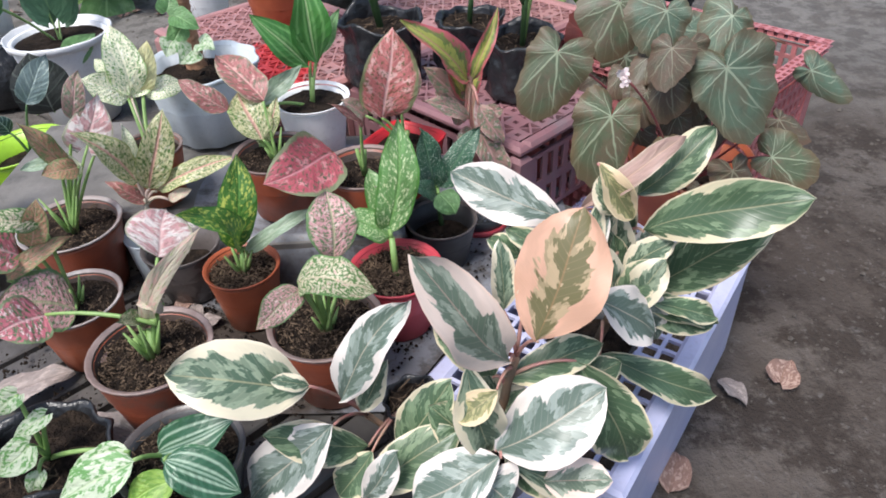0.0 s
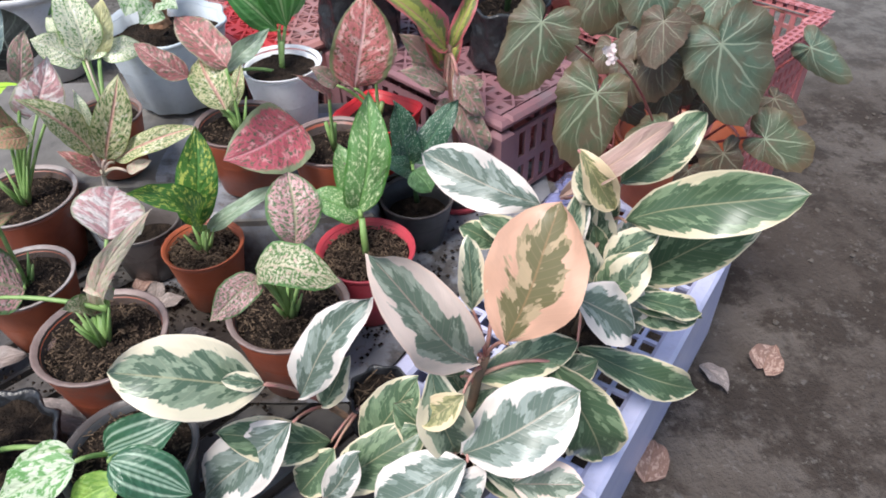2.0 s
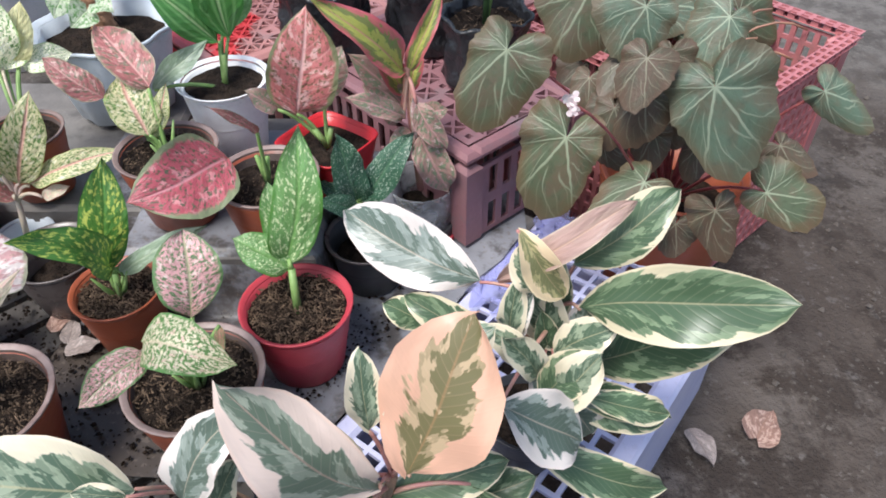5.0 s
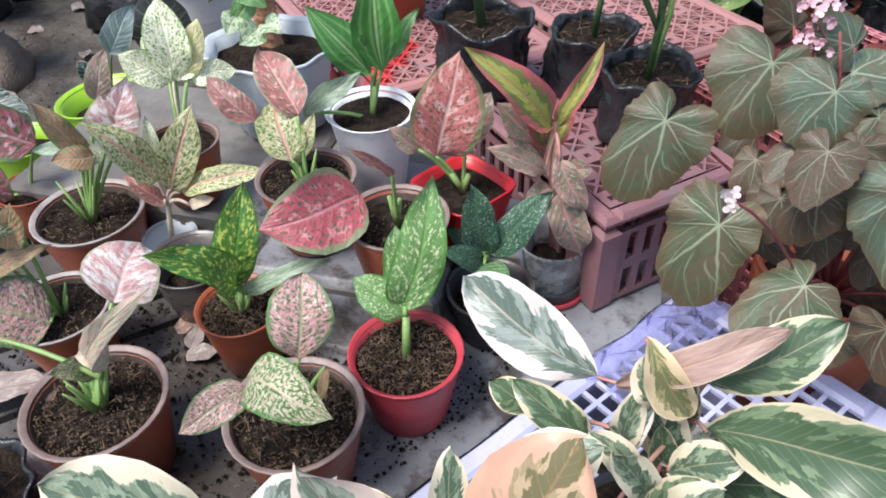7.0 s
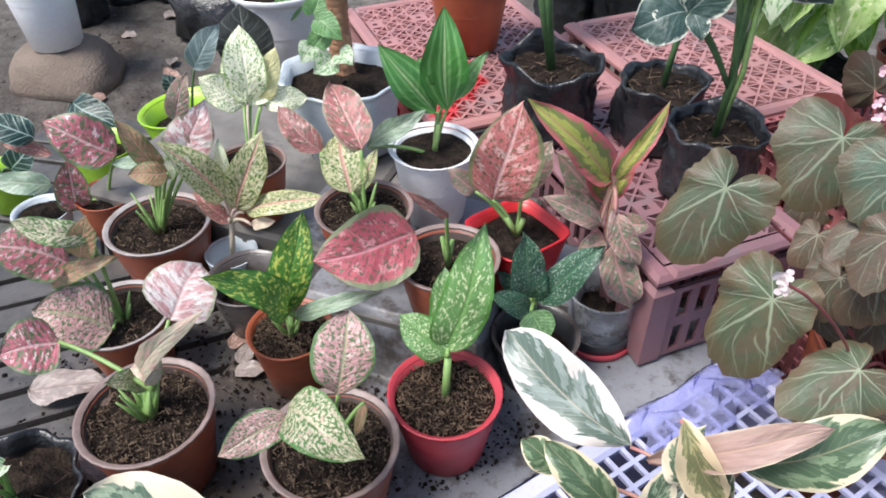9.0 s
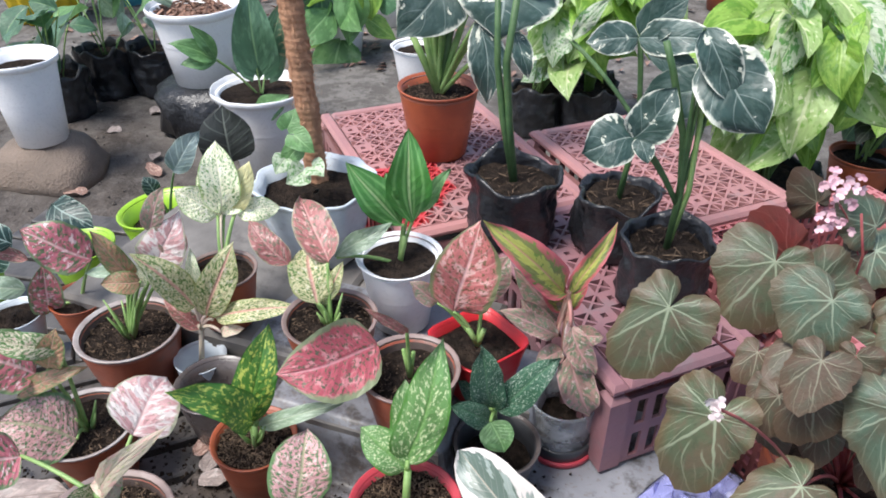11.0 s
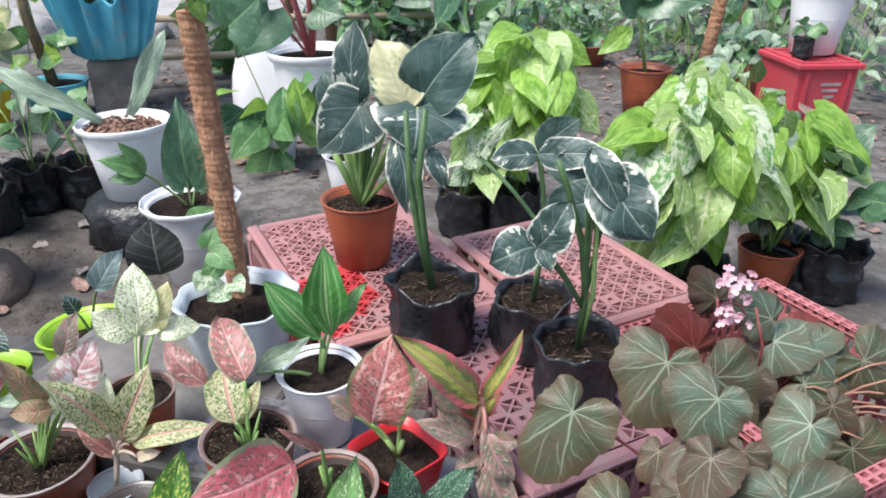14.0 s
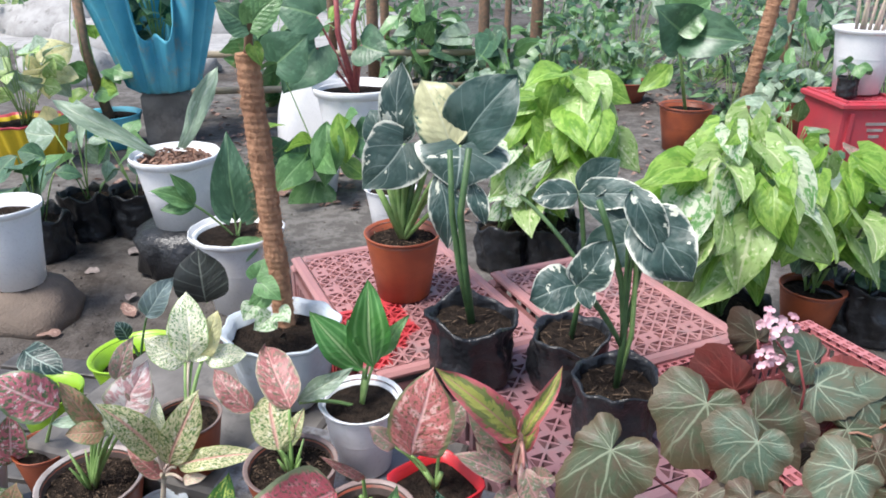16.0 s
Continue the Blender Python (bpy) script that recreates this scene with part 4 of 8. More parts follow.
def plate(m, w, h, nx, ny, hole, thick, mat, crossed=False, name="plate", studs=2):
    """One moulded plate in the pose m, w by h, cut through by a grid of holes; crossed: four three-sided holes in each cell,
    and every so often (studs) a closed cell with one small hole."""
    verts, faces, index = [], [], {}

    def vert(x, y, z):
        key = (round(x, 5), round(y, 5), z)
        if key not in index:
            index[key] = len(verts)
            verts.append(m @ Vector((x, y, z * thick)))
        return index[key]

    def ring(corners, inner):
        n = len(corners)
        for i in range(n):
            k = (i + 1) % n
            a, b, c, d = corners[i], corners[k], inner[k], inner[i]
            faces.append((vert(*a, 0), vert(*b, 0), vert(*c, 0), vert(*d, 0)))
            faces.append((vert(*b, -1), vert(*a, -1), vert(*d, -1), vert(*c, -1)))
            faces.append((vert(*d, 0), vert(*c, 0), vert(*c, -1), vert(*d, -1)))

    for i in range(nx):
        for j in range(ny):
            x0, x1 = -w / 2 + w * i / nx, -w / 2 + w * (i + 1) / nx
            y0, y1 = -h / 2 + h * j / ny, -h / 2 + h * (j + 1) / ny
            cx, cy = (x0 + x1) / 2, (y0 + y1) / 2
            box = [(x0, y0), (x1, y0), (x1, y1), (x0, y1)]
            if crossed and ((i + j) % 2 == 0 if studs == 1 else (i % 3 == 0 and j % 3 == 1)):
                ring(box, [(cx + (p[0] - cx) * 0.3, cy + (p[1] - cy) * 0.3) for p in box])
            elif crossed:
                for k in range(4):
                    a, b = box[k], box[(k + 1) % 4]
                    gx, gy = (a[0] + b[0] + cx) / 3, (a[1] + b[1] + cy) / 3
                    q = hole if (i * 3 + j * 5 + k) % 7 else hole * 0.6
                    ring([a, b, (cx, cy)], [(gx + (p[0] - gx) * q, gy + (p[1] - gy) * q) for p in (a, b, (cx, cy))])
            else:
                hx, hy = hole
                ring(box, [(cx + (p[0] - cx) * hx, cy + (p[1] - cy) * hy) for p in box])
    return mesh_of(name, verts, faces, mat, smooth=False)


# ---- setting ----
def ground():
    """Trodden earth: one sheet, finely divided near the walk, that reaches the horizon."""
    xs = sorted({round(-6 + 0.06 * i, 3) for i in range(170)} | {-2000, -600, -150, -50, -20, -10, 8, 12, 25, 60, 160, 600, 2000})
    ys = sorted({round(-1 + 0.06 * i, 3) for i in range(170)} | {-2000, -500, -100, -30, -8, -3, 12, 16, 25, 60, 160, 600, 2000})
    verts = []
    for y in ys:
        for x in xs:
            near = max(0, 1 - max(abs(x), abs(y - 3)) / 7)
            z = near * (0.020 * noise.noise((x * 1.7, y * 1.7, 0)) + 0.014 * noise.noise((x * 6, y * 6, 4)) + 0.006 * noise.noise((x * 16, y * 16, 9)))
            verts.append((x, y, z))
    w = len(xs)
    faces = [(j * w + i, j * w + i + 1, (j + 1) * w + i + 1, (j + 1) * w + i) for j in range(len(ys) - 1) for i in range(w - 1)]
    tagged(new("ground", mesh_of("ground", verts, faces, EARTH)), "dark trodden earth strewn with grit and dead leaves", "ground", kind="structure")


ground()

# The crates stand on one slanting grid: U to the right and away, V to the left and away.
U, V = Vector((0.74, 0.67, 0)).normalized(), Vector((-0.67, 0.74, 0)).normalized()
O = Vector((0.146, 1.21, 0))
GRID = math.degrees(math.atan2(U.y, U.x))


def crate_place(u, v, z):
    p = O + U * u + V * v
    return pose(p.x, p.y, z, 0, 0, GRID)


def crate_body(ob, mid, w, d, top, high, mat, slot, wide_slot):
    """Four slotted walls and the moulded posts of a crate."""
    for s in (-1, 1):
        for length, turn in ((d, True), (w, False)):
            off = (w if turn else d) / 2
            base = mid @ (pose(s * off, 0, top - high / 2, 0, 0, 90 * s) if turn else pose(0, s * off, top - high / 2, 0, 0, 90 + 90 * s)) @ pose(0, 0, 0, 90, 0, 0)
            n = max(4, round((length - 0.04) / slot))
            part("side", plate(base, length - 0.02, high - 0.02, n, wide_slot, (0.55, 0.72), 0.006, mat), ob)
    for sx in (-1, 1):
        for sy in (-1, 1):
            part("corner_post", box_mesh(mid @ pose(sx * (w / 2 - 0.014), sy * (d / 2 - 0.014), top - high / 2), 0.036, 0.036, high - 0.004, mat, 0.008), ob)


def crate_deck(name, label, u0, u1, v0, v1, top, high, mat, cell=0.036, category="crate", studs=2):
    """An upturned plastic crate: a latticed deck of crossing ribs, a rounded frame and slotted sides."""
    w, d = u1 - u0, v1 - v0
    mid = crate_place((u0 + u1) / 2, (v0 + v1) / 2, 0)
    ob = new(name)
    ob.empty_display_size = 0.05
    ob.matrix_basis = crate_place((u0 + u1) / 2, (v0 + v1) / 2, top - high)
    tagged(ob, label, category)
    f = 0.030
    part("lattice", plate(mid @ pose(0, 0, top), w - 2 * f, d - 2 * f, round((w - 2 * f) / cell), round((d - 2 * f) / cell), 0.74, 0.015, mat, True, "lattice", studs), ob)
    for s in (-1, 1):
        part("frame", box_mesh(mid @ pose(s * (w / 2 - f / 2), 0, top - 0.006), f, d, 0.020, mat, 0.007), ob)
        part("frame", box_mesh(mid @ pose(0, s * (d / 2 - f / 2), top - 0.0065), w - 2 * f, f, 0.019, mat, 0.007), ob)
    crate_body(ob, mid, w, d, top - 0.016, high - 0.016, mat, 0.03, 2)
    return ob


def crate_open(name, label, u0, u1, v0, v1, top, high, mat, category="crate"):
    """An upright open crate: latticed sides, a broad rim and a floor."""
    w, d = u1 - u0, v1 - v0
    mid = crate_place((u0 + u1) / 2, (v0 + v1) / 2, 0)
    ob = new(name)
    ob.empty_display_size = 0.05
    ob.matrix_basis = crate_place((u0 + u1) / 2, (v0 + v1) / 2, top - high)
    tagged(ob, label, category)
    f = 0.030
    for s in (-1, 1):
        part("rim", plate(mid @ pose(s * (w / 2 + 0.004), 0, top), f, d + 0.03, 2, round(d / 0.024), (0.6, 0.62), 0.012, mat), ob)
        part("rim", plate(mid @ pose(0, s * (d / 2 + 0.004), top - 0.001), w - f + 0.006, f, round(w / 0.024), 2, (0.62, 0.6), 0.012, mat), ob)
    crate_body(ob, mid, w, d, top - 0.010, high - 0.010, mat, 0.024, max(5, round(high / 0.035)))
    part("floor_panel", box_mesh(mid @ pose(0, 0, top - high + 0.004), w - 0.05, d - 0.05, 0.006, mat, 0.001), ob)
    return ob


def posts_under(name, label, cx, cy, w, d, z, rz):
    """A low bench: boards on two bearers and four legs."""
    ob = thing(name, cx, cy, 0, label, "bench", rz=rz)
    m = pose(cx, cy, 0, 0, 0, rz)
    n = max(3, round(d / 0.075))
    for i in range(n):
        jig = 0.004 * noise.noise((i * 3.1, cx, 0))
        part("board", box_mesh(m @ pose(jig * 3, -d / 2 + (i + 0.5) * d / n, z - 0.012 + jig, 0, 0, jig * 40), w, d / n - 0.012, 0.022, WOOD, 0.003), ob)
    for s in (-1, 1):
        part("bearer", box_mesh(m @ pose(s * w * 0.4, 0, z - 0.048), 0.05, d, 0.045, WOOD), ob)
        for q in (-1, 1):
            part("leg", box_mesh(m @ pose(s * w * 0.4, q * d * 0.42, (z - 0.072) / 2), 0.05, 0.05, z - 0.072, WOOD), ob)
    return ob


# low bench under the front pots, and its grey sheet
FRONT, BACK = 0.26, 0.375
def display_bench():
    """A low bench of boards that run with the crates, on two bearers and four legs."""
    m = crate_place(0, 0, 0)
    c = m @ Vector((-0.60, 0.24, 0))
    ob = thing("display_bench", c.x, c.y, 0, "low bench of weathered grey boards under the pots", "bench", rz=GRID)
    for i in range(15):
        v = -0.29 + i * 0.072
        end = -0.48 if v < -0.10 else -0.21 if v < 0.20 else -0.80 + (0.66 - v) * 1.08
        jig = 0.004 * noise.noise((i * 3.1, 2, 0))
        start = -1.02 + 0.04 * noise.noise((i * 2.3, 7, 0))
        part("board", box_mesh(m @ pose((start + end) / 2, v, FRONT - 0.018 + jig, 0, 0, jig * 40), end - start, 0.058, 0.022, WOOD, 0.003), ob)
    for u in (-0.93, -0.53):
        top = 1.00 if u < -0.8 else 0.78
        part("bearer", box_mesh(m @ pose(u, (top - 0.56) / 2, FRONT - 0.056), 0.05, top - 0.12, 0.045, WOOD), ob)
        for v in (-0.30, top - 0.32):
            part("leg", box_mesh(m @ pose(u, v, (FRONT - 0.080) / 2), 0.05, 0.05, FRONT - 0.080, WOOD), ob)


display_bench()


def sheet():
    """A grey plastic sheet over the boards, which rises in a soft step over the blocks to the rear."""
    xs = [-0.46 + 0.0125 * i for i in range(58)]
    ys = [0.78 + 0.0125 * i for i in range(50)]
    verts, faces = [], []
    for y in ys:
        for x in xs:
            k = 0.0
            for x0, x1, y0, y1 in ((-0.365, -0.075, 1.075, 1.45), (-0.89, -0.365, 1.185, 1.58), (-0.075, 0.03, 1.20, 1.33)):
                k = max(k, min(1, max(0, 1 - max(x0 - x, x - x1, y0 - y, y - y1, 0) / 0.014)))
            z = FRONT + (BACK - FRONT) * k + 0.0030 * abs(noise.noise((x * 9, y * 9, 2))) + 0.0015 * abs(noise.noise((x * 28, y * 28, 2)))
            e = 0.03 * noise.noise((y * 6, 1, 1)) if x < -0.45 else 0
            over = max(0.0, (x - 0.02) * 0.805 - (y - 0.86) * 0.593 + 0.045 + 0.006 * noise.noise((x * 14, y * 14, 5)))
            verts.append((x + e - 0.805 * over, y + 0.593 * over + 0.03 * noise.noise((x * 5, 3, 3)) * (y < 0.79), z))
    w = len(xs)
    for j in range(len(ys) - 1):
        for i in range(w - 1):
            x, y = xs[i], ys[j]
            left = (x - 0.146) * 0.74 + (y - 1.21) * 0.67
            lilac = (x - 0.02) * 0.805 - (y - 0.86) * 0.593
            if (left < -0.03 or y < 1.36) and left < 0.2 and lilac < -0.03:
                faces.append((j * w + i, j * w + i + 1, (j + 1) * w + i + 1, (j + 1) * w + i))
    me = mesh_of("sheet", verts, faces, TARP)
    tagged(new("plastic_sheet", me), "dirty grey plastic sheet spread over the bench boards", "sheet")


sheet()

CT, LT, RT = 0.44, 0.44, 0.46
crate_deck("plastic_crate", "upturned mauve plastic crate with a latticed deck", 0.0, 0.28, 0.0, 0.497, CT, 0.18, CRATE_MAUVE, studs=1)
pink = crate_deck("plastic_crate", "upturned pink plastic crate with red stains on its lattice", -0.15, 0.28, 0.50, 1.15, LT, 0.44, CRATE_STAINED)
# Added panel: its red stands for light tinted inside the crate.
part("inner_panel", box_mesh(crate_place(0.065, 0.825, LT - 0.022), 0.36, 0.57, 0.006, CRATE_RED, 0.001), pink, "added red panel for the reddened light under the lattice")
crate_deck("plastic_crate", "upturned pink plastic crate with a rounded frame", 0.29, 0.65, 0.30, 0.81, RT, 0.46, CRATE_PINK)
crate_open("plastic_crate", "open red-pink plastic crate holding begonias", 0.40, 0.83, -0.20, 0.295, 0.45, 0.45, CRATE_ROSE)


def lilac_crate():
    """The lilac crate under the rubber plants: a grid deck inside a broad smooth frame."""
    top, w, d = 0.25, 0.35, 0.62
    a = Vector((0.593, 0.805, 0)).normalized()
    right = Vector((0.805, -0.593, 0)).normalized()
    c = Vector((0.579, 1.111, 0)) - a * d / 2 - right * w / 2
    turn = math.degrees(math.atan2(right.y, right.x))
    m = pose(c.x, c.y, 0, 0, 0, turn)
    ob = thing("plastic_crate", c.x, c.y, 0, "upturned lilac-white plastic crate with a grid deck on the earth", "crate", rz=turn)
    part("grid", plate(m @ pose(0, 0, top - 0.001), w - 0.06, d - 0.06, 10, 19, (0.76, 0.76), 0.007, CRATE_LILAC), ob)
    f = 0.034
    for s in (-1, 1):
        part("frame", box_mesh(m @ pose(s * (w / 2 - f / 2), 0, top - 0.004), f, d, 0.02, CRATE_LILAC, 0.006), ob)
        part("frame", box_mesh(m @ pose(0, s * (d / 2 - f / 2), top - 0.0045), w - 2 * f, f, 0.019, CRATE_LILAC, 0.006), ob)
        part("side", box_mesh(m @ pose(s * (w / 2 - 0.006), 0, (top - 0.014) / 2), 0.006, d - 0.01, top - 0.014, CRATE_LILAC, 0.001), ob)
        part("side", box_mesh(m @ pose(0, s * (d / 2 - 0.006), (top - 0.014) / 2), w - 0.024, 0.006, top - 0.014, CRATE_LILAC, 0.001), ob)


lilac_crate()


def plastic_film():
    """A crumpled lilac film that lies over the rear corner of the lilac crate."""
    a, right = Vector((0.593, 0.805, 0)).normalized(), Vector((0.805, -0.593, 0)).normalized()
    o = Vector((0.579, 1.111, 0)) - right * 0.352 - a * 0.27
    verts, faces, n, k = [], [], 30, 20
    for i in range(n + 1):
        for j in range(k + 1):
            p = o + a * (0.275 * i / n + 0.03 * noise.noise((j * 0.3, 1, 0))) + right * ((0.11 - 0.03 * i / n) * j / k + 0.03 * noise.noise((i * 0.25, 4, 0)))
            up = 0.256 + 0.012 * abs(noise.noise((i * 0.16, j * 0.2, 3))) + 0.004 * abs(noise.noise((i * 0.5, j * 0.6, 8)))
            verts.append((p.x, p.y, up))
    for i in range(n):
        for j in range(k):
            q = i * (k + 1) + j
            faces.append((q, q + 1, q + k + 2, q + k + 1))
    tagged(new("plastic_film", mesh_of("film", verts, faces, FILM)), "crumpled see-through lilac plastic film lying on a crate", "plastic film")


plastic_film()

# pale slabs that carry the rear pots
SLABS = ((-0.365, -0.075, 1.075, 1.45), (-0.89, -0.365, 1.185, 1.58), (-0.075, 0.03, 1.20, 1.33))
for x0, x1, y0, y1 in SLABS:
    tagged(new("concrete_slab", box_mesh(pose((x0 + x1) / 2, (y0 + y1) / 2, 0.185), x1 - x0 - 0.004, y1 - y0, 0.37, BLOCK, 0.008)), "pale worn concrete block under the rear pots", "concrete block", "blocks under the rear pots")

tagged(new("concrete_slab", box_mesh(pose(0.057, 1.205, 0.129, 0, 0, -36.4), 0.25, 0.40, 0.258, BLOCK, 0.006)), "worn concrete block under the sheet and a mauve crate", "concrete block", "blocks under the rear pots")

posts_under("low_pallet", "low grey slatted pallet beside the bench", -1.16, 1.48, 0.66, 0.56, 0.138, 8)


p = potted("potted_aglaonema", "rose-red plastic pot with a pale-spotted green aglaonema", "potted plant", -0.085, 0.970, 0.262, 0.152, 0.121, "rosered", chips=260)
part("stem", tube(((-0.085, 0.970, 0.364), (-0.088, 0.991, 0.425)), (.006, .005), STEM["green"], 8), p)
leaf(p, "green_speck", (-0.092, 0.998, 0.428), (-0.065, 1.054, 0.602), 0.065, root=(-0.088, 0.991, 0.425), facing=(0.20, -0.57, 0.80), bend=.08)
leaf(p, "green_speck", (-0.090, 0.991, 0.425), (-0.159, 1.002, 0.470), 0.052, root=(-0.088, 0.991, 0.425), facing=(0.23, -0.52, 0.82), bend=.1)
leaf(p, "green_speck", (-0.098, 1.010, 0.429), (-0.119, 1.061, 0.514), 0.046, root=(-0.088, 0.991, 0.425), facing=(0.21, -0.56, 0.80))
p = potted("potted_aglaonema", "small terracotta-coloured plastic pot with yellow-spotted aglaonema", "potted plant", -0.340, 1.005, 0.262, 0.126, 0.115, "terracotta", chips=200)
sheaths(p, (-0.340, 1.005, 0.360), 5, 0.05, 802)
part("stem", tube(((-0.340, 1.005, 0.359), (-0.334, 1.006, 0.402)), (.005, .004), STEM["green"], 8), p)
leaf(p, "yellow_speck", (-0.343, 1.000, 0.415), (-0.318, 1.051, 0.557), 0.061, root=(-0.335, 1.007, 0.402), facing=(0.39, -0.51, 0.76))
leaf(p, "yellow_speck", (-0.333, 1.005, 0.414), (-0.371, 0.911, 0.548), 0.055, root=(-0.335, 1.007, 0.402), facing=(0.42, -0.46, 0.78), bend=.12)
leaf(p, "yellow_speck", (-0.337, 1.014, 0.416), (-0.314, 1.054, 0.514), 0.032, root=(-0.335, 1.007, 0.402), facing=(0.38, -0.51, 0.77))
leaf(p, "silver", (-0.326, 1.009, 0.395), (-0.209, 1.040, 0.459), 0.026, root=(-0.335, 1.007, 0.402), facing=(0.33, -0.50, 0.80), bend=.15)
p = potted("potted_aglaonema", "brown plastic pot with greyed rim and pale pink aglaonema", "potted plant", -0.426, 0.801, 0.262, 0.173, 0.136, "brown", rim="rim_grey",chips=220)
sheaths(p, (-0.426, 0.801, 0.378), 7, 0.085, 803)
leaf(p, "pink_pale", (-0.401, 0.862, 0.508), (-0.401, 0.939, 0.538), 0.089, root=(-0.426, 0.801, 0.376), facing=(0.48, -0.42, 0.77), shape="ovate",wave=.06)
part("stem", tube(((-0.426, 0.801, 0.376), (-0.447, 0.819, 0.405)), (.009, .008), STEM["green"], 8), p)
part("stem", tube(((-0.426, 0.801, 0.376), (-0.426, 0.823, 0.413)), (.009, .008), STEM["green"], 8), p)
leaf(p, "cream_old", (-0.433, 0.824, 0.421), (-0.329, 0.841, 0.562), 0.030, root=(-0.408, 0.808, 0.435), facing=(0.47, -0.38, 0.80), bend=.2)
leaf(p, "cream_old", (-0.396, 0.822, 0.458), (-0.420, 0.802, 0.479), 0.035, root=(-0.408, 0.808, 0.435), facing=(0.48, -0.35, 0.80), bend=.2)
leaf(p, "cream_green", (-0.438, 0.823, 0.419), (-0.439, 0.778, 0.471), 0.032, root=(-0.408, 0.808, 0.435), facing=(0.50, -0.33, 0.80), bend=.1)
leaf(p, "pink_red", (-0.559, 0.821, 0.452), (-0.596, 0.765, 0.470), 0.074, root=(-0.408, 0.808, 0.435), facing=(0.58, -0.30, 0.76), bend=.05)
leaf(p, "tineke_back", (-0.467, 0.754, 0.325), (-0.499, 0.825, 0.383), 0.046, facing=(0.48, -0.29, 0.83), root=None,bend=.1,stem="pink",thick=.0022)
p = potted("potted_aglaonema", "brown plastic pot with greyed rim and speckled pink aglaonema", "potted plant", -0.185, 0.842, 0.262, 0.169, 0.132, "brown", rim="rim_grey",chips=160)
sheaths(p, (-0.185, 0.842, 0.374), 5, 0.05, 804)
leaf(p, "pink_grey", (-0.156, 0.834, 0.506), (-0.160, 0.883, 0.587), 0.071, root=(-0.185, 0.842, 0.373), facing=(0.31, -0.47, 0.83), shape="elliptic",bend=.12)
leaf(p, "pink_grey", (-0.201, 0.797, 0.491), (-0.247, 0.732, 0.484), 0.043, root=(-0.185, 0.842, 0.373), facing=(0.37, -0.41, 0.83), shape="ovate")
leaf(p, "cream_green", (-0.203, 0.808, 0.494), (-0.099, 0.773, 0.504), 0.062, root=(-0.185, 0.842, 0.373), facing=(0.30, -0.45, 0.84), bend=.22,fold=.25,wave=.06,shape="ovate")
leaf(p, "orange_green", (-0.151, 0.876, 0.444), (-0.154, 0.849, 0.409), 0.013, root=(-0.185, 0.842, 0.373), facing=(0.27, -0.41, 0.87))
part("stem", tube(((-0.185, 0.842, 0.373), (-0.187, 0.822, 0.496)), (.006, .005), STEM["green"], 8), p)
p = potted("potted_aglaonema", "terracotta-coloured pot with pale rim and orange-tinged aglaonema", "potted plant", -0.657, 1.121, 0.262, 0.175, 0.140, "brown", rim="rim_pale",chips=90)
sheaths(p, (-0.657, 1.121, 0.381), 6, 0.07, 805)
leaf(p, "orange_green", (-0.631, 1.137, 0.497), (-0.665, 1.114, 0.599), 0.038, root=(-0.657, 1.121, 0.380), facing=(0.57, -0.51, 0.64))
leaf(p, "orange_green", (-0.607, 1.128, 0.508), (-0.648, 1.089, 0.519), 0.040, root=(-0.657, 1.121, 0.380), facing=(0.56, -0.50, 0.66))
leaf(p, "snow", (-0.615, 1.143, 0.485), (-0.642, 1.138, 0.530), 0.023, root=(-0.657, 1.121, 0.380), facing=(0.55, -0.51, 0.66))
leaf(p, "pink_pale", (-0.604, 1.177, 0.521), (-0.573, 1.211, 0.600), 0.077, root=(-0.657, 1.121, 0.380), facing=(0.53, -0.57, 0.63), shape="heart")
leaf(p, "dull_pink", (-0.616, 1.180, 0.569), (-0.589, 1.205, 0.644), 0.036, root=(-0.657, 1.121, 0.380), facing=(0.55, -0.58, 0.60))
leaf(p, "dull_pink", (-0.584, 1.187, 0.525), (-0.591, 1.212, 0.570), 0.047, root=(-0.657, 1.121, 0.380), facing=(0.52, -0.57, 0.63))
leaf(p, "silver", (-0.638, 1.137, 0.513), (-0.683, 1.096, 0.526), 0.023, root=(-0.657, 1.121, 0.380), facing=(0.57, -0.50, 0.65))
p = potted("potted_aglaonema", "terracotta-coloured pot with crimson-and-green aglaonema leaning out", "potted plant", -0.591, 0.941, 0.262, 0.147, 0.118, "terracotta", rim="rim_pale",chips=60)
sheaths(p, (-0.591, 0.941, 0.362), 5, 0.06, 806)
leaf(p, "pink_red", (-0.629, 0.926, 0.480), (-0.699, 0.877, 0.530), 0.087, root=(-0.591, 0.941, 0.361), facing=(0.61, -0.37, 0.70))
leaf(p, "cream_green", (-0.586, 0.943, 0.525), (-0.656, 0.894, 0.570), 0.039, root=(-0.591, 0.941, 0.361), facing=(0.61, -0.40, 0.69))
leaf(p, "orange_green", (-0.612, 0.933, 0.488), (-0.581, 0.945, 0.560), 0.040, root=(-0.591, 0.941, 0.361), facing=(0.58, -0.42, 0.70))
leaf(p, "orange_green", (-0.644, 0.898, 0.455), (-0.562, 0.953, 0.491), 0.028, root=(-0.591, 0.941, 0.361), facing=(0.57, -0.39, 0.72))
leaf(p, "pink_grey", (-0.571, 0.906, 0.387), (-0.655, 0.862, 0.438), 0.098, root=(-0.591, 0.941, 0.361), facing=(0.56, -0.35, 0.75), shape="ovate")
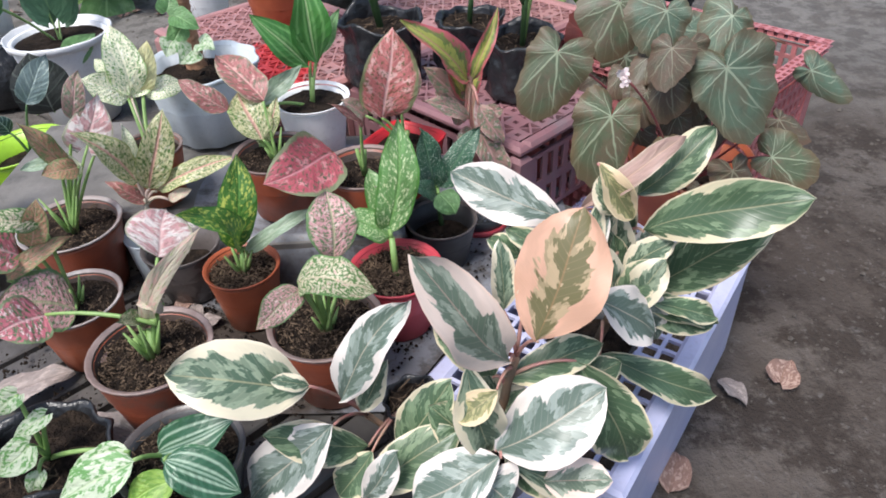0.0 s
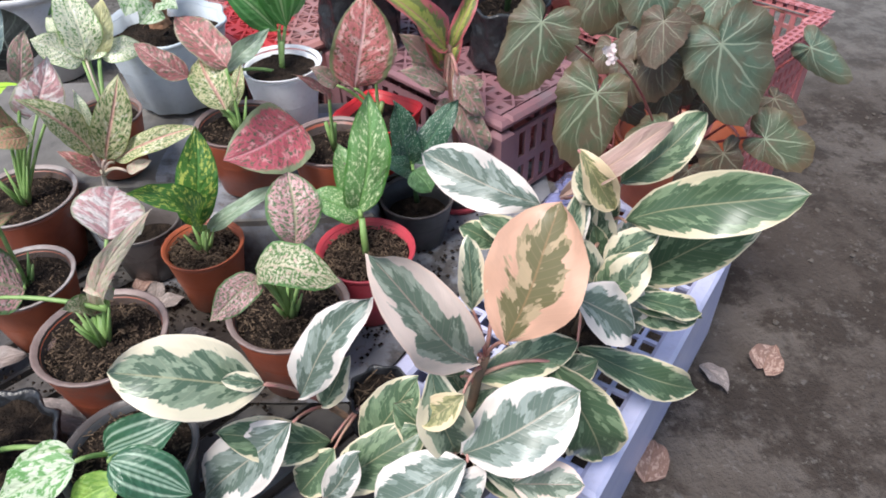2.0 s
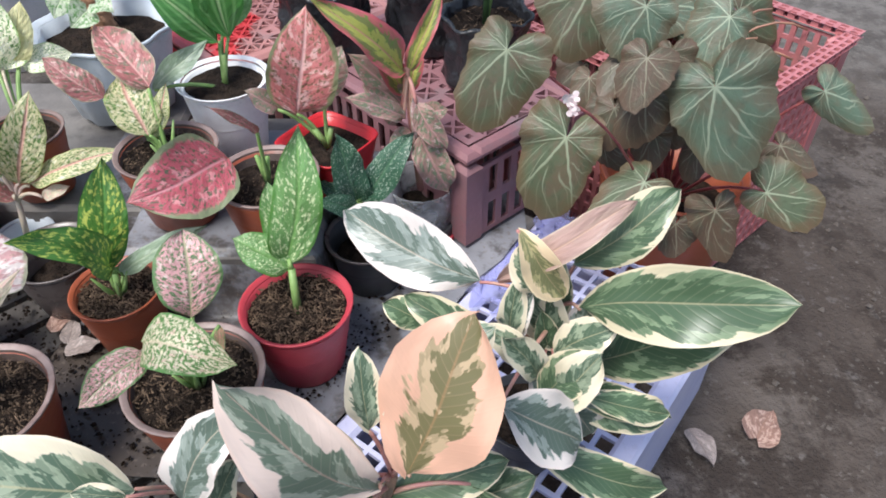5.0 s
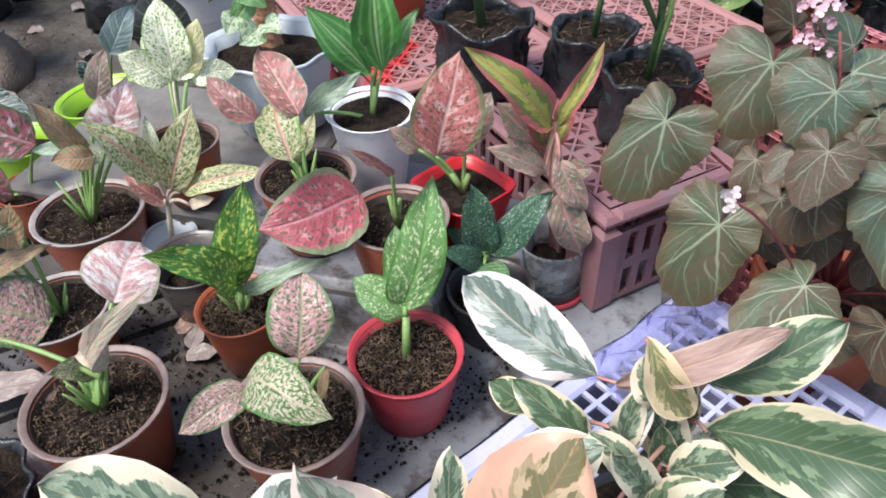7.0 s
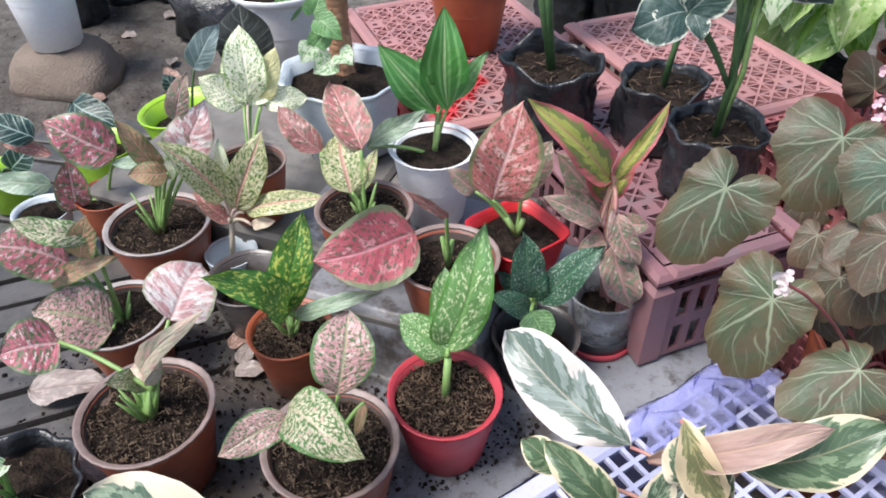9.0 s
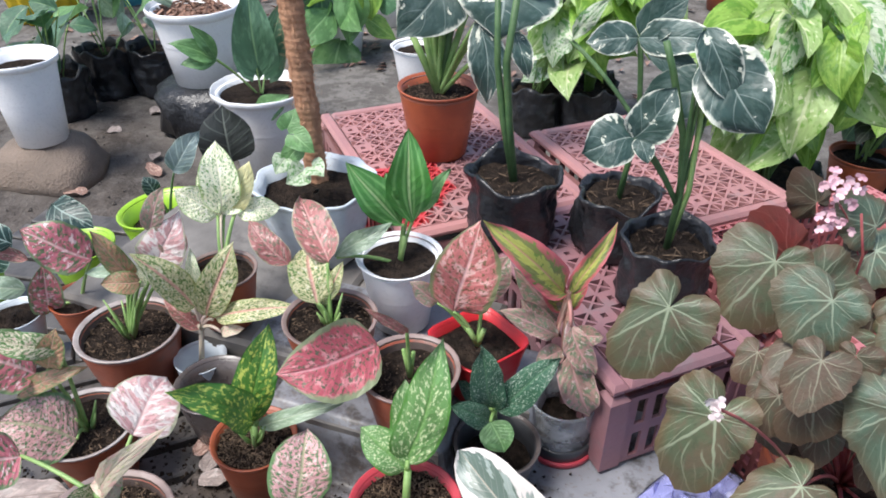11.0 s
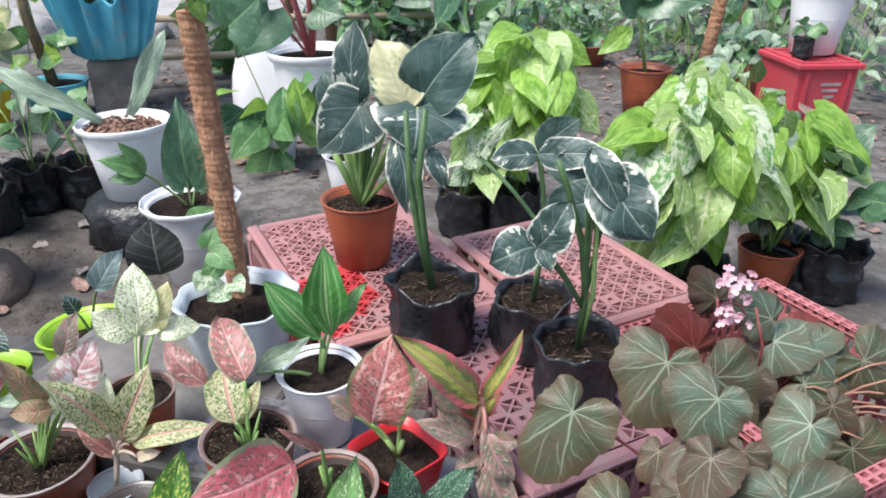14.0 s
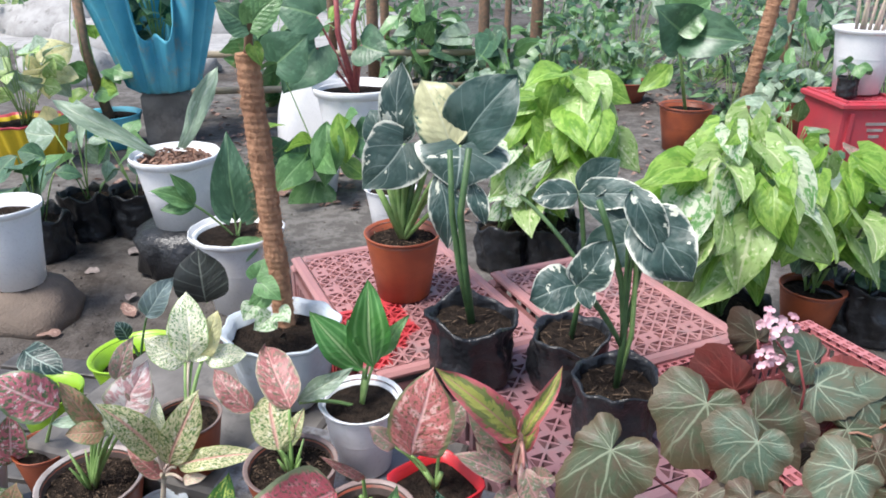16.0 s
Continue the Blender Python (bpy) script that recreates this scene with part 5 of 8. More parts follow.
p = potted("empty_pot", "smoky grey plastic pot with little earth, dirty", "plant pot", -0.463, 1.085, 0.262, 0.135, 0.108, "smoke", fill=.5)
p = potted("potted_aglaonema", "terracotta-coloured pot with white-speckled aglaonema", "potted plant", -0.525, 1.224, 0.378, 0.122, 0.110, "terracotta", rim="rim_grey")
leaf(p, "snow", (-0.553, 1.287, 0.558), (-0.564, 1.320, 0.677), 0.067, root=(-0.525, 1.224, 0.470), facing=(0.50, -0.63, 0.59), stem="pale")
leaf(p, "snow", (-0.556, 1.280, 0.556), (-0.614, 1.255, 0.608), 0.057, root=(-0.525, 1.224, 0.470), facing=(0.51, -0.60, 0.61))
leaf(p, "snow", (-0.551, 1.291, 0.551), (-0.551, 1.349, 0.600), 0.057, root=(-0.525, 1.224, 0.470), facing=(0.48, -0.63, 0.61))
leaf(p, "snow_yellow", (-0.538, 1.302, 0.552), (-0.515, 1.337, 0.638), 0.043, root=(-0.525, 1.224, 0.470), facing=(0.47, -0.64, 0.60))
leaf(p, "snow", (-0.537, 1.306, 0.554), (-0.472, 1.346, 0.552), 0.044, root=(-0.525, 1.224, 0.470), facing=(0.45, -0.64, 0.63), bend=.12)
leaf(p, "snow", (-0.558, 1.291, 0.550), (-0.617, 1.335, 0.612), 0.052, root=(-0.525, 1.224, 0.470), facing=(0.50, -0.62, 0.60))
p = potted("potted_aglaonema", "grey-white beaker with a pink-veined aglaonema cutting", "potted plant", -0.541, 1.146, 0.262, 0.089, 0.089, "greywhite", taper=.8,soil=False)
part("stem", tube(((-0.541, 1.146, 0.337), (-0.528, 1.151, 0.412)), (.005, .004), STEM["pale"], 8), p)
leaf(p, "snow_pink", (-0.531, 1.150, 0.461), (-0.577, 1.099, 0.587), 0.053, root=(-0.528, 1.151, 0.412), facing=(0.52, -0.53, 0.67), stem="pale")
leaf(p, "snow_pink", (-0.516, 1.156, 0.438), (-0.468, 1.197, 0.569), 0.060, root=(-0.528, 1.151, 0.412), facing=(0.47, -0.56, 0.68), stem="pale")
leaf(p, "snow_pink", (-0.506, 1.160, 0.431), (-0.357, 1.187, 0.479), 0.038, root=(-0.528, 1.151, 0.412), facing=(0.42, -0.56, 0.71), stem="pale",bend=.1)
leaf(p, "snow", (-0.528, 1.162, 0.478), (-0.532, 1.171, 0.561), 0.023, root=(-0.528, 1.151, 0.412), facing=(0.49, -0.56, 0.67), stem="pale")
leaf(p, "cream_old", (-0.485, 1.147, 0.421), (-0.442, 1.153, 0.437), 0.020, root=(-0.528, 1.151, 0.412), facing=(0.44, -0.53, 0.72), stem="pale")
leaf(p, "brown_red", (-0.525, 1.142, 0.419), (-0.574, 1.133, 0.475), 0.029, root=(-0.528, 1.151, 0.412), facing=(0.49, -0.51, 0.70), stem="pale")
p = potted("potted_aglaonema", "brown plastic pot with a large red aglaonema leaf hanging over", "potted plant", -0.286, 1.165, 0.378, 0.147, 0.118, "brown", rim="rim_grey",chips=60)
sheaths(p, (-0.286, 1.165, 0.478), 5, 0.05, 807)
leaf(p, "brown_red", (-0.352, 1.170, 0.573), (-0.426, 1.192, 0.624), 0.042, root=(-0.286, 1.165, 0.477), facing=(0.43, -0.62, 0.65))
leaf(p, "brown_red", (-0.295, 1.190, 0.578), (-0.378, 1.266, 0.635), 0.062, root=(-0.286, 1.165, 0.477), facing=(0.38, -0.66, 0.65))
leaf(p, "snow_pink", (-0.301, 1.159, 0.521), (-0.340, 1.213, 0.589), 0.064, root=(-0.286, 1.165, 0.477), facing=(0.37, -0.63, 0.69))
leaf(p, "red", (-0.177, 1.104, 0.519), (-0.267, 0.989, 0.539), 0.106, root=(-0.286, 1.165, 0.477), facing=(0.33, -0.57, 0.75), bend=.1)
leaf(p, "snow_pink", (-0.313, 1.176, 0.503), (-0.272, 1.196, 0.582), 0.029, root=(-0.286, 1.165, 0.477), facing=(0.35, -0.63, 0.69))
p = potted("potted_arrowroot", "white plastic pot with striped green leaves", "potted plant", -0.238, 1.326, 0.378, 0.139, 0.142, "white", fill=.9)
leaf(p, "stripe", (-0.221, 1.346, 0.576), (-0.226, 1.350, 0.737), 0.075, root=(-0.238, 1.326, 0.497), facing=(0.29, -0.74, 0.60), shape="lance")
leaf(p, "stripe", (-0.232, 1.332, 0.577), (-0.314, 1.309, 0.685), 0.065, root=(-0.238, 1.326, 0.497), facing=(0.33, -0.71, 0.62), shape="lance")
leaf(p, "green", (-0.220, 1.359, 0.586), (-0.172, 1.391, 0.660), 0.031, root=(-0.238, 1.326, 0.497), facing=(0.26, -0.74, 0.62), shape="lance")
leaf(p, "silver", (-0.325, 1.268, 0.529), (-0.242, 1.310, 0.589), 0.037, root=(-0.238, 1.326, 0.497), facing=(0.33, -0.67, 0.66), shape="lance",stem="green")
leaf(p, "stripe", (-0.233, 1.354, 0.576), (-0.280, 1.375, 0.642), 0.044, root=(-0.238, 1.326, 0.497), facing=(0.30, -0.72, 0.62), shape="lance")
part("stem", tube(((-0.238, 1.326, 0.497), (-0.230, 1.330, 0.556)), (.005, .004), STEM["green"], 8), p)
p = potted("potted_cutting", "brown plastic pot with bare green stumps and a dry leaf", "potted plant", -0.132, 1.109, 0.378, 0.145, 0.113, "brown", rim="rim_grey",chips=40,fill=.8)
leaf(p, "brown_red", (-0.126, 1.090, 0.573), (-0.161, 1.044, 0.637), 0.014, root=(-0.132, 1.109, 0.473), facing=(0.27, -0.63, 0.72), bend=.15)
part("stem", tube(((-0.132, 1.109, 0.473), (-0.139, 1.106, 0.524)), (.004, .003), STEM["green"], 8), p)
part("stem", tube(((-0.132, 1.109, 0.473), (-0.126, 1.111, 0.519)), (.004, .003), STEM["green"], 8), p)
p = potted("potted_aglaonema", "square red plastic pot with one large pink aglaonema leaf", "potted plant", -0.065, 1.218, 0.375, 0.143, 0.103, "red", shape=squarish,around=40,fill=.8)
leaf(p, "pink_a", (-0.100, 1.204, 0.528), (-0.068, 1.217, 0.680), 0.098, root=(-0.065, 1.218, 0.462), facing=(0.19, -0.71, 0.68))
leaf(p, "dull_pink", (-0.067, 1.249, 0.530), (-0.037, 1.272, 0.599), 0.048, root=(-0.065, 1.218, 0.462), facing=(0.15, -0.71, 0.69))
leaf(p, "dull_pink", (-0.129, 1.214, 0.529), (-0.166, 1.199, 0.569), 0.032, root=(-0.065, 1.218, 0.462), facing=(0.23, -0.67, 0.71))
part("stem", tube(((-0.065, 1.218, 0.462), (-0.080, 1.212, 0.497)), (.005, .004), STEM["green"], 8), p)
part("stem", tube(((-0.065, 1.218, 0.462), (-0.057, 1.221, 0.492)), (.005, .004), STEM["green"], 8), p)
p = potted("potted_aglaonema", "black plastic pot with dark speckled aglaonema", "potted plant", -0.006, 1.137, 0.262, 0.132, 0.095, "black", rim="smoke",fill=.55)
part("stem", tube(((-0.006, 1.137, 0.342), (-0.011, 1.135, 0.408)), (.005, .004), STEM["deep"], 8), p)
leaf(p, "dark_speck", (-0.013, 1.134, 0.425), (-0.033, 1.126, 0.546), 0.050, root=(-0.011, 1.135, 0.408), facing=(0.14, -0.62, 0.77))
leaf(p, "dark_speck", (-0.009, 1.136, 0.424), (0.068, 1.166, 0.521), 0.049, root=(-0.011, 1.135, 0.408), facing=(0.09, -0.63, 0.77))
leaf(p, "dark_speck", (-0.011, 1.114, 0.422), (-0.060, 1.083, 0.466), 0.035, root=(-0.011, 1.135, 0.408), facing=(0.15, -0.58, 0.80))
leaf(p, "green", (-0.009, 1.104, 0.430), (0.019, 1.082, 0.401), 0.048, root=(-0.011, 1.135, 0.408), facing=(0.11, -0.57, 0.81))
leaf(p, "dark_speck", (-0.024, 1.151, 0.400), (-0.071, 1.144, 0.452), 0.032, root=(-0.011, 1.135, 0.408), facing=(0.15, -0.60, 0.79))
p = potted("potted_aglaonema", "cut clear bottle used as a pot, red-edged aglaonema in it", "potted plant", 0.071, 1.253, 0.262, 0.116, 0.110, "clear", rim="clear",fill=.45,taper=.9)
part("bottle_foot", lathe([(0.048, 0.002), (0.056, 0.006), (0.0575, 0.030), (0.0555, 0.034), (0.05, 0.030)], POT["black"], (0.071, 1.253, 0.262), 28), p, "black foot of a bottle")
part("ring", lathe([(0.045, 0.001), (0.060, 0.002), (0.061, 0.012), (0.058, 0.013), (0.045, 0.006)], POT["rosered"], (0.071, 1.253, 0.262), 28), p, "red ring under the bottle")
part("stem", tube(((0.071, 1.253, 0.354), (0.060, 1.249, 0.491), (0.059, 1.248, 0.560)), (.006, .004), STEM["pink"], 8), p)
leaf(p, "red_edge", (0.055, 1.247, 0.574), (-0.049, 1.184, 0.706), 0.052, root=(0.059, 1.248, 0.560), facing=(0.12, -0.74, 0.67), fold=.5,stem="pink")
leaf(p, "dull_pink", (0.048, 1.265, 0.504), (-0.022, 1.238, 0.604), 0.047, root=(0.059, 1.248, 0.560), facing=(0.10, -0.71, 0.70), stem="pink")
leaf(p, "red_edge", (0.050, 1.266, 0.527), (0.006, 1.249, 0.642), 0.036, root=(0.059, 1.248, 0.560), facing=(0.09, -0.72, 0.68), stem="pink",fold=.5)
leaf(p, "red_edge", (0.060, 1.248, 0.570), (0.109, 1.268, 0.687), 0.028, root=(0.059, 1.248, 0.560), facing=(0.04, -0.75, 0.66), stem="pink",fold=.4)
leaf(p, "dull_pink", (0.073, 1.221, 0.479), (0.119, 1.207, 0.381), 0.055, root=(0.059, 1.248, 0.560), facing=(0.03, -0.64, 0.77), wave=.06,stem="pink")
leaf(p, "dull_pink", (0.052, 1.224, 0.507), (-0.026, 1.182, 0.567), 0.032, root=(0.059, 1.248, 0.560), facing=(0.10, -0.68, 0.73), stem="pink")
leaf(p, "dull_pink", (0.071, 1.221, 0.534), (0.115, 1.216, 0.459), 0.039, root=(0.059, 1.248, 0.560), facing=(0.03, -0.67, 0.74), stem="pink")
leaf(p, "dull_pink", (0.045, 1.243, 0.491), (-0.003, 1.224, 0.562), 0.035, root=(0.059, 1.248, 0.560), facing=(0.10, -0.69, 0.72), stem="pink")
leaf(p, "dull_pink", (0.063, 1.228, 0.481), (0.031, 1.194, 0.471), 0.032, root=(0.059, 1.248, 0.560), facing=(0.07, -0.66, 0.75), stem="pink",wave=.06)
leaf(p, "red_edge", (0.059, 1.270, 0.526), (0.078, 1.288, 0.602), 0.027, root=(0.059, 1.248, 0.560), facing=(0.05, -0.72, 0.69), stem="pink",fold=.5)
leaf(p, "dull_pink", (0.074, 1.243, 0.499), (0.117, 1.239, 0.514), 0.033, root=(0.059, 1.248, 0.560), facing=(0.03, -0.68, 0.73), stem="pink",wave=.06)
leaf(p, "pink_pale", (0.071, 1.231, 0.465), (0.068, 1.230, 0.546), 0.021, root=(0.059, 1.248, 0.560), facing=(0.05, -0.68, 0.73), stem="pink")
p = potted("potted_aglaonema", "terracotta-coloured pot with crimson aglaonema leaves", "potted plant", -0.849, 1.199, 0.262, 0.111, 0.100, "terracotta")
leaf(p, "pink_red", (-0.806, 1.216, 0.447), (-0.888, 1.162, 0.526), 0.090, root=(-0.849, 1.199, 0.346), facing=(0.62, -0.48, 0.62))
leaf(p, "jewel", (-0.930, 1.167, 0.482), (-0.992, 1.142, 0.522), 0.055, facing=(0.66, -0.45, 0.60), root=None)
leaf(p, "brown_red", (-0.914, 1.173, 0.446), (-0.989, 1.144, 0.472), 0.026, facing=(0.65, -0.44, 0.62), root=None)
leaf(p, "pink_red", (-0.897, 1.158, 0.339), (-0.863, 1.161, 0.456), 0.061, root=(-0.849, 1.199, 0.346), facing=(0.61, -0.44, 0.66))
p = potted("small_cup", "small pale beaker with dry earth", "plant pot", -0.946, 1.131, 0.262, 0.105, 0.084, "greywhite")
leaf(p, "silver", (-0.910, 1.145, 0.398), (-0.987, 1.093, 0.426), 0.044, facing=(0.64, -0.42, 0.64), root=None)


p = potted("potted_pothos", "wide grey-white scalloped planter with a coir pole and pothos", "potted plant", -0.480, 1.481, 0.378, 0.236, 0.160, "greywhite", shape=scallop(10,.035),around=60,fill=.8)
leaf(p, "variegated", (-0.471, 1.431, 0.582), (-0.493, 1.403, 0.566), 0.050, facing=(0.43, -0.64, 0.64), shape="heart",root=None)
leaf(p, "variegated", (-0.455, 1.437, 0.592), (-0.425, 1.425, 0.583), 0.043, facing=(0.41, -0.65, 0.64), shape="heart",root=None)
leaf(p, "green", (-0.488, 1.447, 0.620), (-0.513, 1.428, 0.583), 0.041, facing=(0.44, -0.65, 0.62), shape="heart",root=None)
leaf(p, "green", (-0.491, 1.446, 0.645), (-0.447, 1.439, 0.619), 0.047, facing=(0.43, -0.66, 0.61), shape="heart",root=None)
leaf(p, "green", (-0.488, 1.500, 1.115), (-0.440, 1.535, 1.165), 0.062, facing=(0.49, -0.80, 0.36), shape="heart",root=None)
leaf(p, "deep", (-0.500, 1.500, 1.110), (-0.545, 1.480, 1.150), 0.058, facing=(0.51, -0.78, 0.36), shape="heart",root=None)
part("stem", tube(((-0.526, 1.533, 1.045), (-0.515, 1.525, 1.085), (-0.494, 1.502, 1.12)), (.009, .006), STEM["bark"], 8), p)
leaf(p, "lime", (-0.500, 1.515, 1.075), (-0.486, 1.512, 1.040), 0.030, facing=(0.50, -0.79, 0.35), shape="heart",root=None)
leaf(p, "variegated", (-0.505, 1.431, 0.601), (-0.515, 1.406, 0.580), 0.043, facing=(0.45, -0.64, 0.63), shape="heart",root=None)
leaf(p, "green", (-0.506, 1.451, 0.652), (-0.498, 1.475, 0.684), 0.043, facing=(0.45, -0.67, 0.59), shape="heart",root=None)
p = potted("potted_jewel_plant", "bright lime-green plastic pot with a small dark alocasia", "potted plant", -0.972, 1.601, 0.14, 0.213, 0.170, "lime", tilt=(-6,0),fill=.7)
leaf(p, "jewel_silver", (-0.937, 1.612, 0.409), (-0.866, 1.636, 0.512), 0.062, root=(-0.972, 1.601, 0.283), facing=(0.54, -0.59, 0.60), shape="ovate",stem="deep")
leaf(p, "jewel", (-0.993, 1.594, 0.346), (-1.011, 1.588, 0.393), 0.041, root=(-0.972, 1.601, 0.283), facing=(0.56, -0.55, 0.62), shape="ovate",stem="deep")
p = potted("potted_jewel_plant", "bright lime-green plastic pot with a dark veined alocasia leaf", "potted plant", -1.117, 1.450, 0.14, 0.156, 0.125, "lime", fill=.7)
leaf(p, "jewel", (-1.147, 1.440, 0.374), (-1.036, 1.434, 0.339), 0.075, root=(-1.117, 1.450, 0.245), facing=(0.61, -0.48, 0.63), shape="ovate",stem="deep")
p = potted("potted_jewel_plant", "bright lime-green plastic pot beside the bench", "potted plant", -1.298, 1.310, 0.14, 0.115, 0.104, "lime", fill=.7)
leaf(p, "jewel", (-1.269, 1.321, 0.243), (-1.201, 1.348, 0.317), 0.063, root=(-1.298, 1.310, 0.227), facing=(0.65, -0.43, 0.63), shape="ovate",stem="deep")
p = potted("potted_alocasia", "terracotta-coloured pot with variegated alocasia on a crate", "potted plant", -0.367, 1.865, 0.44, 0.185, 0.166, "terracotta", chips=60)
leaf(p, "frydek_cream", (-0.238, 1.870, 0.820), (-0.327, 1.900, 0.964), 0.128, root=(-0.367, 1.865, 0.579), facing=(0.30, -0.90, 0.33), shape="ovate",wave=.05,fold=.12,bend=.10,stem="green",thick=.005)
leaf(p, "frydek", (-0.234, 1.885, 0.817), (-0.258, 1.915, 0.948), 0.059, root=(-0.367, 1.865, 0.579), facing=(0.28, -0.90, 0.34), shape="ovate",wave=.05,fold=.12,bend=.10,stem="green",thick=.005)
leaf(p, "frydek", (-0.229, 1.880, 0.816), (-0.117, 1.930, 0.978), 0.150, root=(-0.367, 1.865, 0.579), facing=(0.24, -0.91, 0.33), shape="ovate",wave=.05,fold=.12,bend=.10,stem="green",thick=.005)
leaf(p, "frydek_white", (-0.223, 1.865, 0.828), (-0.221, 1.820, 0.738), 0.216, root=(-0.367, 1.865, 0.579), facing=(0.27, -0.88, 0.40), shape="heart",wave=.05,fold=.12,bend=.10,stem="green",thick=.005)
leaf(p, "frydek_white", (-0.382, 1.880, 0.808), (-0.375, 1.910, 0.997), 0.087, root=(-0.367, 1.865, 0.579), facing=(0.35, -0.88, 0.32), shape="ovate",wave=.05,fold=.12,bend=.10,stem="green",thick=.005)
leaf(p, "frydek", (-0.384, 1.870, 0.805), (-0.445, 1.880, 0.891), 0.092, root=(-0.367, 1.865, 0.579), facing=(0.37, -0.86, 0.35), shape="ovate",wave=.05,fold=.12,bend=.10,stem="green",thick=.005)
leaf(p, "frydek_white", (-0.355, 1.860, 0.823), (-0.439, 1.800, 0.724), 0.158, root=(-0.367, 1.865, 0.579), facing=(0.36, -0.84, 0.40), shape="heart",wave=.05,fold=.12,bend=.10,stem="green",thick=.005)
leaf(p, "frydek_white", (-0.269, 1.840, 0.770), (-0.233, 1.800, 0.603), 0.084, root=(-0.367, 1.865, 0.579), facing=(0.28, -0.85, 0.45), shape="lance",wave=.05,fold=.12,bend=.10,stem="green",thick=.005)
leaf(p, "frydek_white", (-0.196, 1.860, 0.754), (-0.154, 1.840, 0.655), 0.048, root=(-0.367, 1.865, 0.579), facing=(0.23, -0.87, 0.44), shape="lance",wave=.05,fold=.12,bend=.10,stem="green",thick=.005)
part("stem", tube(((-0.367, 1.865, 0.589), (-0.443, 1.861, 0.746)), (.010, .006), STEM["green"], 8), p)
part("stem", tube(((-0.367, 1.865, 0.589), (-0.413, 1.871, 0.767)), (.010, .006), STEM["green"], 8), p)
part("stem", tube(((-0.367, 1.865, 0.589), (-0.385, 1.880, 0.783)), (.010, .006), STEM["green"], 8), p)
part("stem", tube(((-0.367, 1.865, 0.589), (-0.358, 1.889, 0.805)), (.010, .006), STEM["green"], 8), p)
part("stem", tube(((-0.367, 1.865, 0.589), (-0.333, 1.897, 0.805)), (.010, .006), STEM["deep"], 8), p)
part("stem", tube(((-0.367, 1.865, 0.589), (-0.308, 1.905, 0.787)), (.010, .006), STEM["green"], 8), p)
part("stem", tube(((-0.367, 1.865, 0.589), (-0.399, 1.875, 0.737)), (.010, .006), STEM["green"], 8), p)
p = bagged("potted_alocasia", "black poly bag with a thick striped alocasia stem", "potted plant", -0.111, 1.576, 0.44, 0.170, 0.133, 5)
part("stem", tube(((-0.111, 1.576, 0.552), (-0.126, 1.571, 0.680), (-0.134, 1.568, 0.783), (-0.121, 1.573, 0.908)), (.008, .006), STEM["deep"], 8), p)
part("stem", tube(((-0.111, 1.576, 0.552), (-0.136, 1.568, 0.680), (-0.149, 1.564, 0.783), (-0.153, 1.562, 0.905)), (.007, .005), STEM["deep"], 8), p)
p = bagged("potted_alocasia", "black poly bag with dark variegated alocasia", "potted plant", 0.081, 1.598, 0.44, 0.151, 0.121, 8)
leaf(p, "frydek_white", (0.073, 1.600, 0.837), (-0.007, 1.580, 0.826), 0.055, root=(0.095, 1.603, 0.686), facing=(0.14, -0.89, 0.43), shape="ovate",wave=.06,fold=.15,bend=.10,stem="deep",thick=.0035)
leaf(p, "frydek", (0.073, 1.600, 0.841), (0.138, 1.610, 0.900), 0.061, root=(0.095, 1.603, 0.686), facing=(0.08, -0.91, 0.40), shape="ovate",wave=.06,fold=.15,bend=.10,stem="deep",thick=.0035)
leaf(p, "frydek_white", (0.073, 1.600, 0.839), (0.196, 1.580, 0.850), 0.058, root=(0.095, 1.603, 0.686), facing=(0.06, -0.90, 0.42), shape="ovate",wave=.06,fold=.15,bend=.10,stem="deep",thick=.0035)
leaf(p, "frydek", (0.080, 1.600, 0.824), (0.192, 1.560, 0.782), 0.046, root=(0.095, 1.603, 0.686), facing=(0.06, -0.89, 0.45), shape="lance",wave=.06,fold=.15,bend=.10,stem="deep",thick=.0035)
leaf(p, "variegated", (-0.042, 1.660, 0.801), (0.014, 1.660, 0.880), 0.032, root=(0.095, 1.603, 0.686), facing=(0.16, -0.90, 0.41), shape="lance",wave=.06,fold=.15,bend=.10,stem="deep",thick=.0035)
leaf(p, "variegated", (-0.044, 1.660, 0.799), (-0.072, 1.650, 0.782), 0.028, root=(0.095, 1.603, 0.686), facing=(0.19, -0.88, 0.44), shape="ovate",wave=.06,fold=.15,bend=.10,stem="deep",thick=.0035)
part("stem", tube(((0.081, 1.598, 0.542), (0.095, 1.603, 0.686)), (.006, .005), STEM["deep"], 8), p)
p = bagged("potted_alocasia", "black poly bag with rolled mouth and dark variegated alocasia", "potted plant", 0.179, 1.461, 0.44, 0.144, 0.123, 12)
leaf(p, "frydek_white", (0.104, 1.420, 0.746), (0.034, 1.390, 0.722), 0.078, root=(0.180, 1.461, 0.625), facing=(0.12, -0.83, 0.54), shape="ovate",wave=.06,fold=.15,bend=.10,stem="deep",thick=.0035)
leaf(p, "frydek_white", (0.102, 1.420, 0.744), (0.147, 1.430, 0.824), 0.068, root=(0.180, 1.461, 0.625), facing=(0.08, -0.86, 0.50), shape="ovate",wave=.06,fold=.15,bend=.10,stem="deep",thick=.0035)
leaf(p, "frydek_white", (0.109, 1.420, 0.747), (0.129, 1.400, 0.717), 0.031, root=(0.180, 1.461, 0.625), facing=(0.08, -0.84, 0.54), shape="ovate",wave=.06,fold=.15,bend=.10,stem="deep",thick=.0035)
